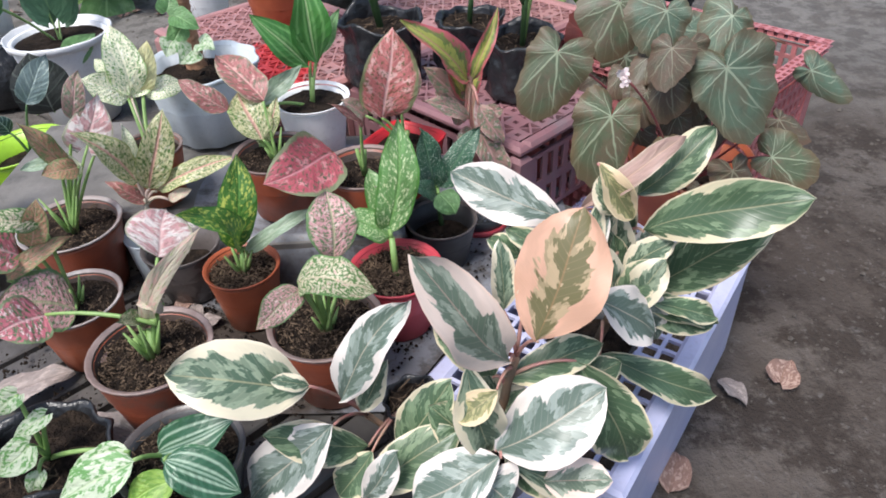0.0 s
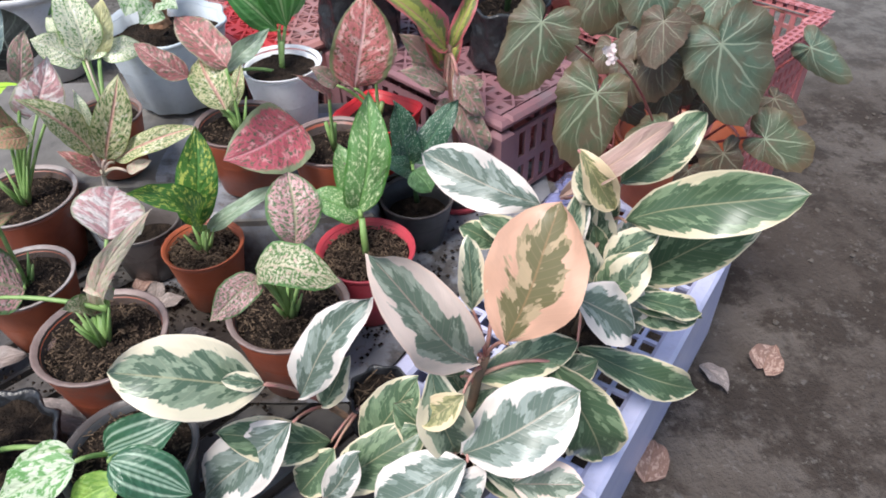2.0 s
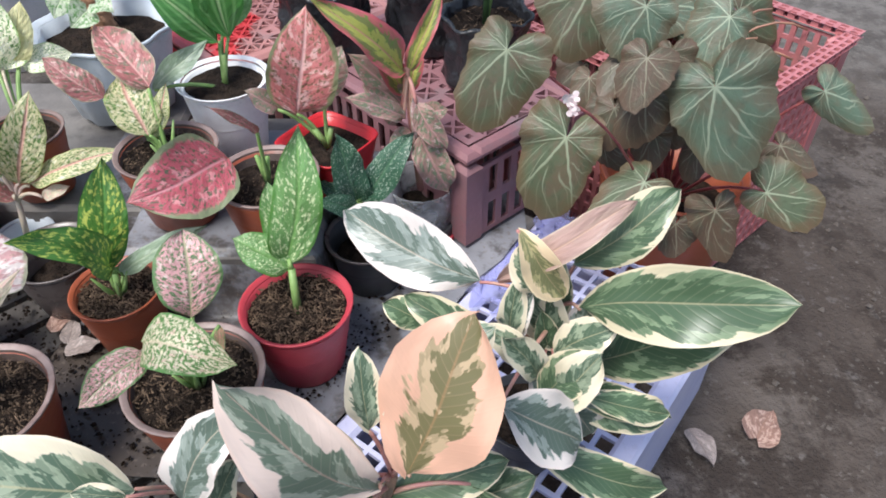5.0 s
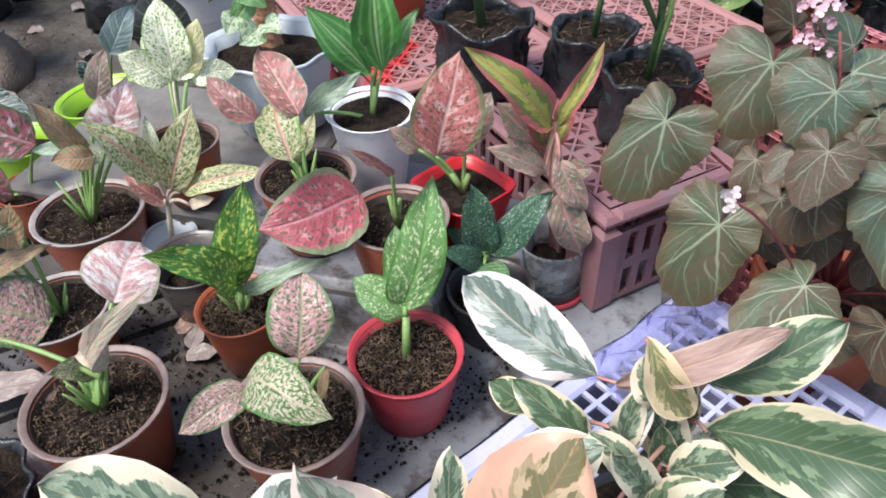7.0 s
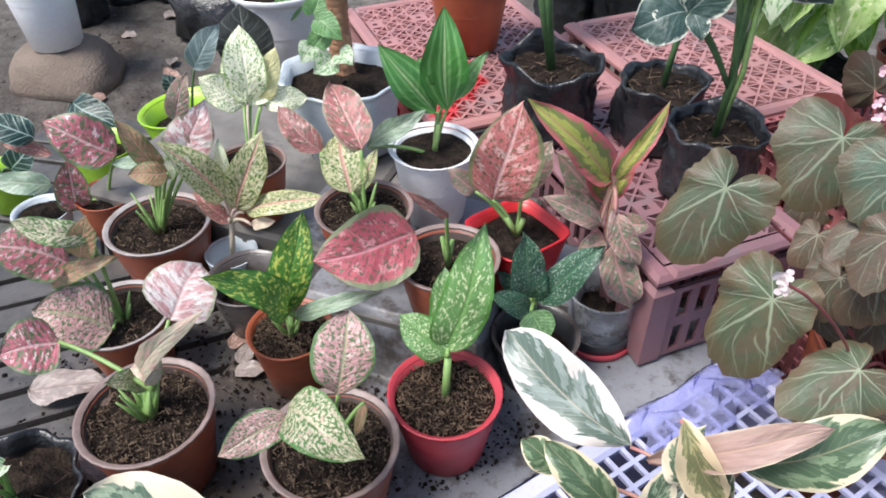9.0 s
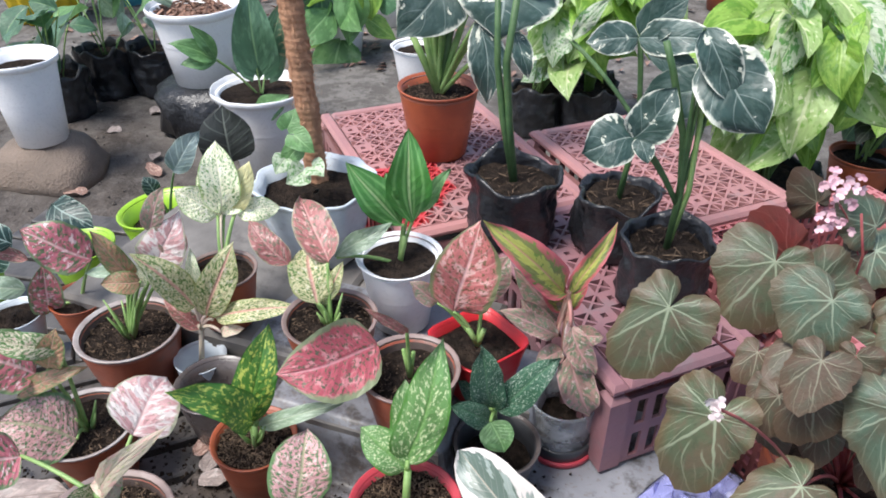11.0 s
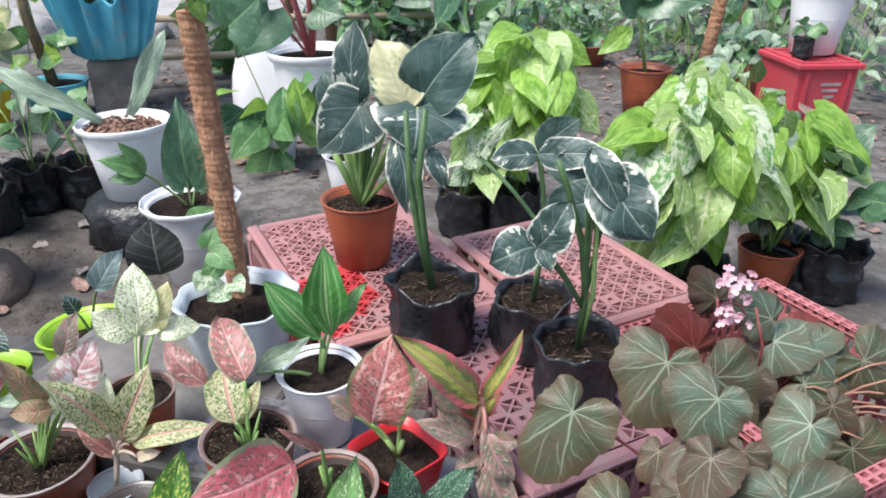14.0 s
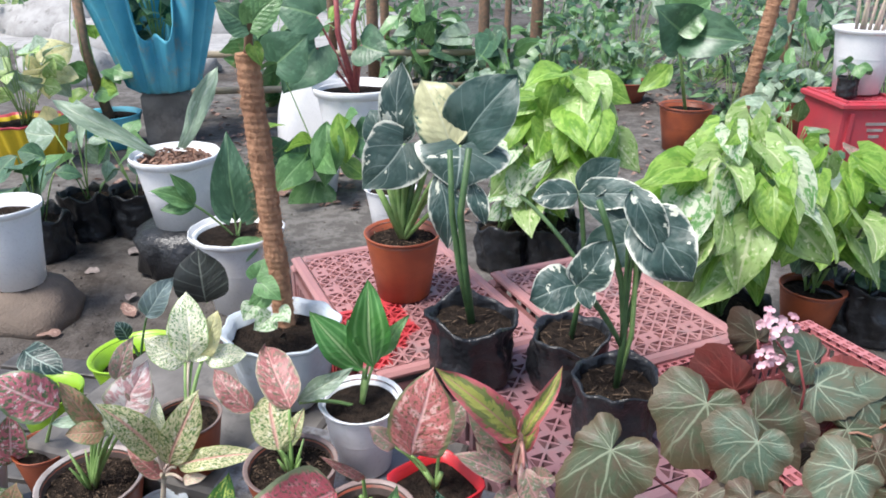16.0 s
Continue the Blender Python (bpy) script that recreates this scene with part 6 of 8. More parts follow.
leaf(p, "frydek_white", (0.181, 1.450, 0.868), (0.272, 1.410, 0.781), 0.099, root=(0.180, 1.461, 0.625), facing=(-0.01, -0.88, 0.48), shape="ovate",wave=.06,fold=.15,bend=.10,stem="deep",thick=.0035)
leaf(p, "frydek", (0.203, 1.490, 0.813), (0.098, 1.500, 0.775), 0.079, root=(0.180, 1.461, 0.625), facing=(0.05, -0.88, 0.48), shape="ovate",wave=.06,fold=.15,bend=.10,stem="deep",thick=.0035)
leaf(p, "frydek_white", (0.169, 1.440, 0.906), (0.225, 1.420, 0.815), 0.054, root=(0.180, 1.461, 0.625), facing=(0.01, -0.89, 0.45), shape="ovate",wave=.06,fold=.15,bend=.10,stem="deep",thick=.0035)
part("stem", tube(((0.179, 1.461, 0.543), (0.182, 1.462, 0.649), (0.169, 1.458, 0.743), (0.139, 1.448, 0.840), (0.123, 1.443, 0.882)), (.006, .005), STEM["deep"], 8), p)
part("stem", tube(((0.179, 1.461, 0.543), (0.194, 1.466, 0.649), (0.189, 1.464, 0.763), (0.170, 1.458, 0.859)), (.005, .004), STEM["green"], 8), p)


p = potted("rubber_plant", "black pot with a cream-edged variegated rubber plant", "potted plant", 0.215, 0.83, 0.252, 0.115, 0.09, "black", fill=.85)
part("stem", tube(((0.215, 0.830, 0.328), (0.239, 0.830, 0.422), (0.233, 0.830, 0.493), (0.235, 0.830, 0.540)), (.007, .005), STEM["bark"], 8), p)
leaf(p, "tineke_green", (0.252, 0.810, 0.543), (0.411, 0.728, 0.638), 0.076, root=(0.233, 0.830, 0.523), facing=(-0.33, -0.65, 0.69), shape="elliptic",bend=.05,fold=.2,stem="pink",thick=.0022)
leaf(p, "tineke_green", (0.244, 0.830, 0.586), (0.329, 0.839, 0.675), 0.055, root=(0.235, 0.830, 0.540), facing=(-0.28, -0.70, 0.65), shape="elliptic",stem="pink",thick=.0022)
leaf(p, "tineke_back", (0.168, 0.811, 0.583), (0.285, 0.819, 0.678), 0.032, root=(0.235, 0.830, 0.540), facing=(-0.23, -0.71, 0.66), shape="elliptic",fold=.3,stem="pink",thick=.0022)
leaf(p, "tineke_green", (0.285, 0.849, 0.417), (0.403, 0.778, 0.575), 0.074, root=(0.222, 0.830, 0.397), facing=(-0.31, -0.62, 0.72), shape="elliptic",stem="pink",thick=.0022)
leaf(p, "tineke_tan", (0.182, 0.810, 0.650), (0.231, 0.800, 0.572), 0.039, root=(0.235, 0.830, 0.540), facing=(-0.22, -0.70, 0.68), shape="elliptic",fold=.5,stem="pink",thick=.0022)
leaf(p, "tineke", (0.233, 0.810, 0.482), (0.203, 0.830, 0.578), 0.049, root=(0.228, 0.830, 0.462), facing=(-0.21, -0.66, 0.72), shape="elliptic",stem="pink",thick=.0022)
leaf(p, "tineke_green", (0.245, 0.790, 0.433), (0.354, 0.768, 0.409), 0.049, root=(0.223, 0.830, 0.413), facing=(-0.26, -0.58, 0.77), shape="elliptic",stem="pink",thick=.0022)
leaf(p, "tineke_white", (0.199, 0.780, 0.499), (0.277, 0.759, 0.396), 0.072, root=(0.229, 0.830, 0.479), facing=(-0.22, -0.60, 0.77), shape="elliptic",bend=.12,stem="pink",thick=.0022)
leaf(p, "tineke_green", (0.206, 0.780, 0.352), (0.390, 0.768, 0.261), 0.056, root=(0.219, 0.830, 0.370), facing=(-0.24, -0.53, 0.81), shape="elliptic",bend=.12,stem="pink",thick=.0022)
leaf(p, "tineke_white", (0.152, 0.851, 0.542), (0.007, 0.912, 0.590), 0.073, root=(0.233, 0.830, 0.522), facing=(-0.09, -0.72, 0.69), shape="elliptic",stem="pink",thick=.0022)
leaf(p, "tineke_green", (0.096, 0.831, 0.497), (0.051, 0.832, 0.530), 0.035, root=(0.229, 0.830, 0.477), facing=(-0.08, -0.67, 0.73), shape="elliptic",stem="pink",thick=.0022)
leaf(p, "tineke", (0.229, 0.800, 0.486), (0.284, 0.789, 0.541), 0.046, root=(0.228, 0.830, 0.466), facing=(-0.24, -0.64, 0.73), shape="elliptic",stem="pink",thick=.0022)
leaf(p, "tineke_white", (0.251, 0.810, 0.488), (0.272, 0.829, 0.538), 0.035, root=(0.228, 0.830, 0.468), facing=(-0.24, -0.65, 0.72), shape="elliptic",stem="pink",thick=.0022)
leaf(p, "tineke_white", (0.166, 0.707, 0.525), (0.252, 0.712, 0.460), 0.073, root=(0.232, 0.830, 0.505), facing=(-0.10, -0.42, 0.90), shape="elliptic",bend=.1,stem="pink",thick=.0022)
leaf(p, "tineke_green", (0.213, 0.750, 0.470), (0.262, 0.763, 0.531), 0.049, root=(0.226, 0.830, 0.450), facing=(-0.13, -0.47, 0.87), shape="elliptic",stem="pink",thick=.0022)
leaf(p, "tineke_green", (0.231, 0.771, 0.454), (0.364, 0.779, 0.401), 0.039, root=(0.225, 0.830, 0.434), facing=(-0.18, -0.44, 0.88), shape="elliptic",stem="pink",thick=.0022)
leaf(p, "tineke", (0.206, 0.799, 0.580), (0.186, 0.808, 0.636), 0.036, root=(0.235, 0.830, 0.540), facing=(-0.09, -0.58, 0.81), shape="elliptic",stem="pink",thick=.0022)
leaf(p, "tineke", (0.182, 0.798, 0.514), (0.184, 0.798, 0.596), 0.030, root=(0.230, 0.830, 0.494), facing=(-0.07, -0.54, 0.84), shape="elliptic",stem="pink",thick=.0022)
leaf(p, "tineke_green", (0.161, 0.807, 0.492), (0.075, 0.822, 0.553), 0.040, root=(0.228, 0.830, 0.472), facing=(0.01, -0.53, 0.85), shape="elliptic",stem="pink",thick=.0022)
leaf(p, "tineke_white", (0.264, 0.813, 0.451), (0.269, 0.813, 0.517), 0.035, root=(0.225, 0.830, 0.431), facing=(-0.15, -0.50, 0.85), shape="elliptic",stem="pink",thick=.0022)
leaf(p, "tineke", (0.199, 0.779, 0.494), (0.152, 0.776, 0.557), 0.032, root=(0.229, 0.830, 0.474), facing=(-0.06, -0.50, 0.86), shape="elliptic",stem="pink",thick=.0022)
leaf(p, "tineke", (0.220, 0.750, 0.462), (0.265, 0.756, 0.540), 0.050, root=(0.226, 0.830, 0.442), facing=(-0.14, -0.44, 0.89), shape="elliptic",stem="pink",thick=.0022)
leaf(p, "tineke_green", (0.258, 0.765, 0.464), (0.359, 0.769, 0.422), 0.035, root=(0.226, 0.830, 0.444), facing=(-0.20, -0.42, 0.89), shape="elliptic",stem="pink",thick=.0022)
leaf(p, "tineke", (0.212, 0.769, 0.489), (0.171, 0.753, 0.568), 0.036, root=(0.228, 0.830, 0.469), facing=(-0.08, -0.47, 0.88), shape="elliptic",stem="pink",thick=.0022)
leaf(p, "tineke", (0.212, 0.830, 0.507), (0.204, 0.829, 0.624), 0.033, root=(0.230, 0.830, 0.487), facing=(-0.10, -0.55, 0.83), shape="elliptic",fold=.4,stem="pink",thick=.0022)
leaf(p, "tineke_green", (0.237, 0.833, 0.497), (0.227, 0.832, 0.598), 0.027, root=(0.229, 0.830, 0.477), facing=(-0.12, -0.54, 0.83), shape="elliptic",fold=.4,stem="pink",thick=.0022)
leaf(p, "tineke_white", (0.185, 0.806, 0.498), (0.198, 0.797, 0.579), 0.024, root=(0.229, 0.830, 0.478), facing=(-0.08, -0.51, 0.86), shape="elliptic",fold=.3,stem="pink",thick=.0022)
leaf(p, "tineke", (0.251, 0.815, 0.466), (0.268, 0.817, 0.530), 0.033, root=(0.226, 0.830, 0.446), facing=(-0.15, -0.49, 0.86), shape="elliptic",fold=.3,stem="pink",thick=.0022)
leaf(p, "tineke_green", (0.231, 0.812, 0.467), (0.214, 0.810, 0.541), 0.029, root=(0.226, 0.830, 0.447), facing=(-0.11, -0.50, 0.86), shape="elliptic",fold=.4,stem="pink",thick=.0022)
p = potted("rubber_plant", "black pot with a pink-tinged variegated rubber plant", "potted plant", 0.045, 0.660, 0.252, 0.13, 0.090, "black", fill=.85)
part("stem", tube(((0.045, 0.660, 0.328), (0.047, 0.660, 0.353), (0.059, 0.660, 0.438), (0.069, 0.660, 0.486)), (.007, .005), STEM["bark"], 8), p)
leaf(p, "tineke_orange", (0.088, 0.630, 0.537), (0.140, 0.689, 0.672), 0.102, root=(0.069, 0.660, 0.486), facing=(-0.13, -0.64, 0.75), shape="elliptic",bend=.04,stem="pink",thick=.0022)
leaf(p, "tineke_pink", (0.059, 0.640, 0.497), (-0.039, 0.621, 0.672), 0.076, root=(0.066, 0.660, 0.477), facing=(-0.02, -0.62, 0.78), shape="elliptic",stem="pink",thick=.0022)
leaf(p, "tineke_green", (0.041, 0.660, 0.451), (-0.025, 0.681, 0.555), 0.057, root=(0.058, 0.660, 0.431), facing=(-0.02, -0.60, 0.80), shape="elliptic",stem="pink",thick=.0022)
leaf(p, "tineke_green", (0.055, 0.660, 0.446), (0.176, 0.679, 0.481), 0.049, root=(0.058, 0.660, 0.426), facing=(-0.12, -0.57, 0.81), shape="elliptic",stem="pink",thick=.0022)
leaf(p, "tineke", (0.007, 0.630, 0.506), (0.033, 0.610, 0.369), 0.061, root=(0.068, 0.660, 0.486), facing=(-0.03, -0.53, 0.85), shape="elliptic",bend=.15,stem="pink",thick=.0022)
leaf(p, "tineke_tan", (0.041, 0.610, 0.486), (-0.005, 0.601, 0.448), 0.038, root=(0.064, 0.660, 0.466), facing=(-0.03, -0.54, 0.84), shape="elliptic",fold=.4,stem="pink",thick=.0022)
leaf(p, "tineke_white", (0.039, 0.600, 0.388), (0.167, 0.619, 0.467), 0.097, root=(0.049, 0.660, 0.368), facing=(-0.11, -0.51, 0.85), shape="elliptic",bend=.08,stem="pink",thick=.0022)
leaf(p, "tineke_green", (0.140, 0.659, 0.472), (0.219, 0.638, 0.295), 0.079, root=(0.062, 0.660, 0.452), facing=(-0.17, -0.51, 0.84), shape="elliptic",bend=.1,stem="pink",thick=.0022)
leaf(p, "tineke_white", (0.044, 0.590, 0.388), (-0.066, 0.571, 0.336), 0.079, root=(0.049, 0.660, 0.368), facing=(-0.00, -0.47, 0.88), shape="elliptic",stem="pink",thick=.0022)
leaf(p, "tineke", (0.057, 0.610, 0.356), (0.169, 0.609, 0.269), 0.047, root=(0.049, 0.660, 0.359), facing=(-0.11, -0.46, 0.88), shape="elliptic",stem="pink",thick=.0022)
leaf(p, "tineke_green", (-0.085, 0.671, 0.304), (-0.009, 0.681, 0.425), 0.066, root=(0.049, 0.660, 0.359), facing=(0.03, -0.53, 0.85), shape="elliptic",stem="pink",thick=.0022)
leaf(p, "tineke_green", (-0.122, 0.622, 0.302), (-0.002, 0.641, 0.382), 0.066, root=(0.049, 0.660, 0.359), facing=(0.04, -0.49, 0.87), shape="elliptic",stem="pink",thick=.0022)
leaf(p, "tineke_green", (0.104, 0.679, 0.391), (0.205, 0.688, 0.435), 0.053, root=(0.050, 0.660, 0.371), facing=(-0.15, -0.55, 0.82), shape="elliptic",stem="pink",thick=.0022)
leaf(p, "tineke_pink", (0.098, 0.599, 0.326), (0.177, 0.579, 0.349), 0.055, root=(0.049, 0.660, 0.359), facing=(-0.14, -0.46, 0.88), shape="elliptic",stem="pink",thick=.0022)
leaf(p, "tineke_white", (-0.127, 0.602, 0.304), (-0.079, 0.611, 0.384), 0.042, root=(0.049, 0.660, 0.359), facing=(0.08, -0.47, 0.88), shape="elliptic",stem="pink",thick=.0022)
leaf(p, "tineke", (0.085, 0.702, 0.548), (0.159, 0.726, 0.614), 0.057, root=(0.069, 0.660, 0.486), facing=(0.03, -0.49, 0.87), shape="elliptic",stem="pink",thick=.0022)
leaf(p, "tineke", (0.053, 0.659, 0.559), (0.051, 0.679, 0.641), 0.032, root=(0.069, 0.660, 0.486), facing=(0.13, -0.42, 0.90), shape="elliptic",stem="pink",thick=.0022)
leaf(p, "tineke", (0.064, 0.680, 0.327), (0.024, 0.690, 0.438), 0.051, root=(0.049, 0.660, 0.359), facing=(-0.05, -0.54, 0.84), shape="elliptic",stem="pink",thick=.0022)
leaf(p, "tineke_green", (0.039, 0.660, 0.307), (-0.036, 0.661, 0.404), 0.065, root=(0.049, 0.660, 0.359), facing=(-0.02, -0.51, 0.86), shape="elliptic",stem="pink",thick=.0022)
leaf(p, "tineke_green", (0.052, 0.640, 0.344), (0.132, 0.619, 0.282), 0.065, root=(0.049, 0.660, 0.359), facing=(-0.09, -0.47, 0.88), shape="elliptic",stem="pink",thick=.0022)
leaf(p, "tineke", (0.032, 0.660, 0.354), (0.083, 0.660, 0.426), 0.057, root=(0.049, 0.660, 0.359), facing=(-0.07, -0.53, 0.85), shape="elliptic",stem="pink",thick=.0022)
leaf(p, "tineke_white", (0.019, 0.580, 0.362), (0.051, 0.560, 0.343), 0.080, root=(0.049, 0.660, 0.359), facing=(-0.05, -0.45, 0.89), shape="elliptic",stem="pink",thick=.0022)
p = bagged("rubber_plant", "black poly bag with a low variegated rubber plant", "potted plant", -0.06, 0.735, 0.262, 0.09, 0.07, 21)
part("stem", tube(((-0.060, 0.735, 0.321), (-0.100, 0.735, 0.272), (-0.129, 0.736, 0.305)), (.006, .005), STEM["bark"], 8), p)
leaf(p, "tineke", (-0.180, 0.666, 0.448), (-0.330, 0.638, 0.512), 0.093, root=(-0.129, 0.736, 0.305), facing=(0.23, -0.55, 0.80), shape="elliptic",bend=.05,stem="pink",thick=.0022)
leaf(p, "tineke_white", (-0.146, 0.676, 0.409), (-0.056, 0.675, 0.565), 0.059, root=(-0.129, 0.736, 0.305), facing=(0.08, -0.59, 0.81), shape="elliptic",stem="pink",thick=.0022)
leaf(p, "tineke", (-0.127, 0.686, 0.374), (-0.089, 0.695, 0.453), 0.037, root=(-0.129, 0.736, 0.305), facing=(0.08, -0.56, 0.83), shape="elliptic",stem="pink",thick=.0022)
leaf(p, "tineke_green", (-0.124, 0.676, 0.312), (-0.246, 0.647, 0.384), 0.057, root=(-0.074, 0.735, 0.318), facing=(0.14, -0.50, 0.85), shape="elliptic",stem="pink",thick=.0022)
leaf(p, "tineke_white", (-0.158, 0.656, 0.386), (-0.280, 0.617, 0.290), 0.080, root=(-0.129, 0.736, 0.305), facing=(0.17, -0.48, 0.86), shape="elliptic",bend=.08,stem="pink",thick=.0022)
leaf(p, "tineke", (-0.175, 0.646, 0.470), (-0.215, 0.637, 0.492), 0.022, root=(-0.129, 0.736, 0.305), facing=(0.18, -0.55, 0.81), shape="elliptic",stem="pink",thick=.0022)
leaf(p, "tineke_green", (-0.116, 0.656, 0.328), (-0.167, 0.636, 0.262), 0.052, root=(-0.074, 0.735, 0.318), facing=(0.10, -0.47, 0.87), shape="elliptic",stem="pink",thick=.0022)


p = potted("potted_peperomia", "dark blue-black pot with silver-striped peperomia", "potted plant", -0.349, 0.639, 0.262, 0.158, 0.110, "black", rim="smoke",chips=120)
leaf(p, "melon", (-0.365, 0.619, 0.396), (-0.266, 0.638, 0.433), 0.053, root=(-0.349, 0.639, 0.354), facing=(0.27, -0.50, 0.82), shape="ovate")
leaf(p, "melon", (-0.341, 0.589, 0.424), (-0.263, 0.578, 0.369), 0.058, root=(-0.349, 0.639, 0.354), facing=(0.26, -0.46, 0.85), shape="ovate")
leaf(p, "lime", (-0.333, 0.579, 0.400), (-0.390, 0.559, 0.380), 0.040, root=(-0.349, 0.639, 0.354), facing=(0.31, -0.44, 0.84), shape="ovate")
leaf(p, "variegated", (-0.375, 0.589, 0.427), (-0.473, 0.570, 0.381), 0.051, root=(-0.349, 0.639, 0.354), facing=(0.36, -0.44, 0.82), shape="ovate")
p = bagged("potted_vine", "black poly bag with a pale marbled vine", "potted plant", -0.534, 0.666, 0.262, 0.156, 0.093, 31)
leaf(p, "variegated", (-0.386, 0.604, 0.423), (-0.473, 0.615, 0.377), 0.039, root=(-0.534, 0.666, 0.340), facing=(0.36, -0.46, 0.81), shape="ovate")
leaf(p, "variegated", (-0.523, 0.636, 0.405), (-0.575, 0.626, 0.365), 0.043, root=(-0.534, 0.666, 0.340), facing=(0.43, -0.45, 0.78), shape="heart")
leaf(p, "variegated", (-0.509, 0.666, 0.422), (-0.548, 0.646, 0.403), 0.025, root=(-0.534, 0.666, 0.340), facing=(0.42, -0.48, 0.77), shape="heart")
leaf(p, "variegated", (-0.527, 0.666, 0.463), (-0.570, 0.666, 0.425), 0.030, root=(-0.534, 0.666, 0.340), facing=(0.44, -0.49, 0.75), shape="heart")
leaf(p, "variegated", (-0.522, 0.626, 0.363), (-0.538, 0.616, 0.329), 0.024, root=(-0.534, 0.666, 0.340), facing=(0.41, -0.43, 0.80), shape="heart")


p = potted("potted_begonia", "tall terracotta-coloured pot of bronze-leaved begonias", "potted plant", 0.485, 1.27, 0.0, 0.24, 0.385, "terracotta", fill=.8)
leaf(p, "begonia_green", (0.431, 1.070, 0.647), (0.475, 1.026, 0.541), 0.128, root=(0.485, 1.270, 0.31), facing=(-0.32, -0.65, 0.69), shape="round",stem="red",thick=.0024,lift=.03)
leaf(p, "begonia_brown", (0.328, 1.107, 0.596), (0.327, 1.086, 0.544), 0.057, root=(0.485, 1.270, 0.31), facing=(-0.19, -0.69, 0.70), shape="round",stem="red",thick=.0024)
leaf(p, "begonia_brown", (0.303, 1.164, 0.606), (0.286, 1.141, 0.570), 0.049, root=(0.485, 1.270, 0.31), facing=(-0.16, -0.72, 0.67), shape="round",stem="red",thick=.0024)
leaf(p, "begonia_brown", (0.396, 1.136, 0.537), (0.392, 1.115, 0.488), 0.057, root=(0.485, 1.270, 0.31), facing=(-0.24, -0.66, 0.71), shape="round",stem="red",thick=.0024)
leaf(p, "begonia", (0.193, 1.159, 0.649), (0.139, 1.121, 0.552), 0.105, root=(0.485, 1.270, 0.31), facing=(-0.04, -0.74, 0.68), shape="round",stem="red",thick=.0024,lift=.03)
leaf(p, "begonia", (0.265, 1.068, 0.578), (0.234, 1.033, 0.462), 0.102, root=(0.485, 1.270, 0.31), facing=(-0.12, -0.65, 0.75), shape="round",stem="red",thick=.0024,lift=.03)
leaf(p, "begonia", (0.369, 1.052, 0.519), (0.295, 1.001, 0.487), 0.087, root=(0.485, 1.270, 0.31), facing=(-0.20, -0.62, 0.76), shape="round",stem="red",thick=.0024,lift=.02)
leaf(p, "begonia", (0.302, 1.224, 0.700), (0.289, 1.182, 0.618), 0.114, root=(0.485, 1.270, 0.31), facing=(-0.16, -0.77, 0.61), shape="round",stem="red",thick=.0024,lift=.03)
leaf(p, "begonia_green", (0.356, 1.151, 0.709), (0.348, 1.129, 0.645), 0.101, root=(0.485, 1.270, 0.31), facing=(-0.22, -0.76, 0.62), shape="round",stem="red",thick=.0024,lift=.03)
leaf(p, "begonia_brown", (0.362, 1.101, 0.623), (0.341, 1.078, 0.553), 0.074, root=(0.485, 1.270, 0.31), facing=(-0.22, -0.69, 0.69), shape="round",stem="red",thick=.0024)
leaf(p, "begonia_green", (0.457, 1.144, 0.698), (0.427, 1.120, 0.639), 0.075, root=(0.485, 1.270, 0.31), facing=(-0.30, -0.73, 0.61), shape="round",stem="red",thick=.0024,lift=.03)
leaf(p, "begonia_green", (0.587, 1.114, 0.615), (0.651, 1.092, 0.565), 0.051, root=(0.485, 1.270, 0.31), facing=(-0.43, -0.69, 0.59), shape="round",stem="red",thick=.0024,lift=.02)
leaf(p, "begonia", (0.547, 1.086, 0.476), (0.626, 1.053, 0.443), 0.083, root=(0.485, 1.270, 0.31), facing=(-0.39, -0.64, 0.67), shape="round",stem="red",thick=.0024,lift=.02)
leaf(p, "begonia_brown", (0.569, 1.135, 0.519), (0.622, 1.113, 0.488), 0.046, root=(0.485, 1.270, 0.31), facing=(-0.39, -0.67, 0.63), shape="round",stem="red",thick=.0024)
leaf(p, "begonia_brown", (0.363, 1.162, 0.606), (0.379, 1.142, 0.522), 0.074, root=(0.485, 1.270, 0.31), facing=(-0.25, -0.75, 0.62), shape="round",stem="red",thick=.0024)
leaf(p, "begonia_brown", (0.329, 1.143, 0.518), (0.359, 1.122, 0.488), 0.049, root=(0.485, 1.270, 0.31), facing=(-0.22, -0.72, 0.66), shape="round",stem="red",thick=.0024)
leaf(p, "begonia_brown", (0.466, 1.045, 0.481), (0.495, 1.028, 0.405), 0.064, root=(0.485, 1.270, 0.31), facing=(-0.31, -0.57, 0.76), shape="round",stem="red",thick=.0024)
leaf(p, "begonia_brown", (0.387, 1.115, 0.669), (0.386, 1.104, 0.628), 0.047, root=(0.485, 1.270, 0.31), facing=(-0.26, -0.72, 0.64), shape="round",stem="red")
leaf(p, "begonia_brown", (0.318, 1.125, 0.591), (0.306, 1.104, 0.556), 0.048, root=(0.485, 1.270, 0.31), facing=(-0.18, -0.70, 0.69), shape="round",stem="red")
leaf(p, "begonia_brown", (0.461, 1.145, 0.508), (0.448, 1.123, 0.467), 0.048, root=(0.485, 1.270, 0.31), facing=(-0.28, -0.64, 0.71), shape="round",stem="red")
leaf(p, "begonia_brown", (0.518, 1.153, 0.588), (0.535, 1.125, 0.554), 0.053, root=(0.485, 1.270, 0.31), facing=(-0.35, -0.67, 0.66), shape="round",stem="red")
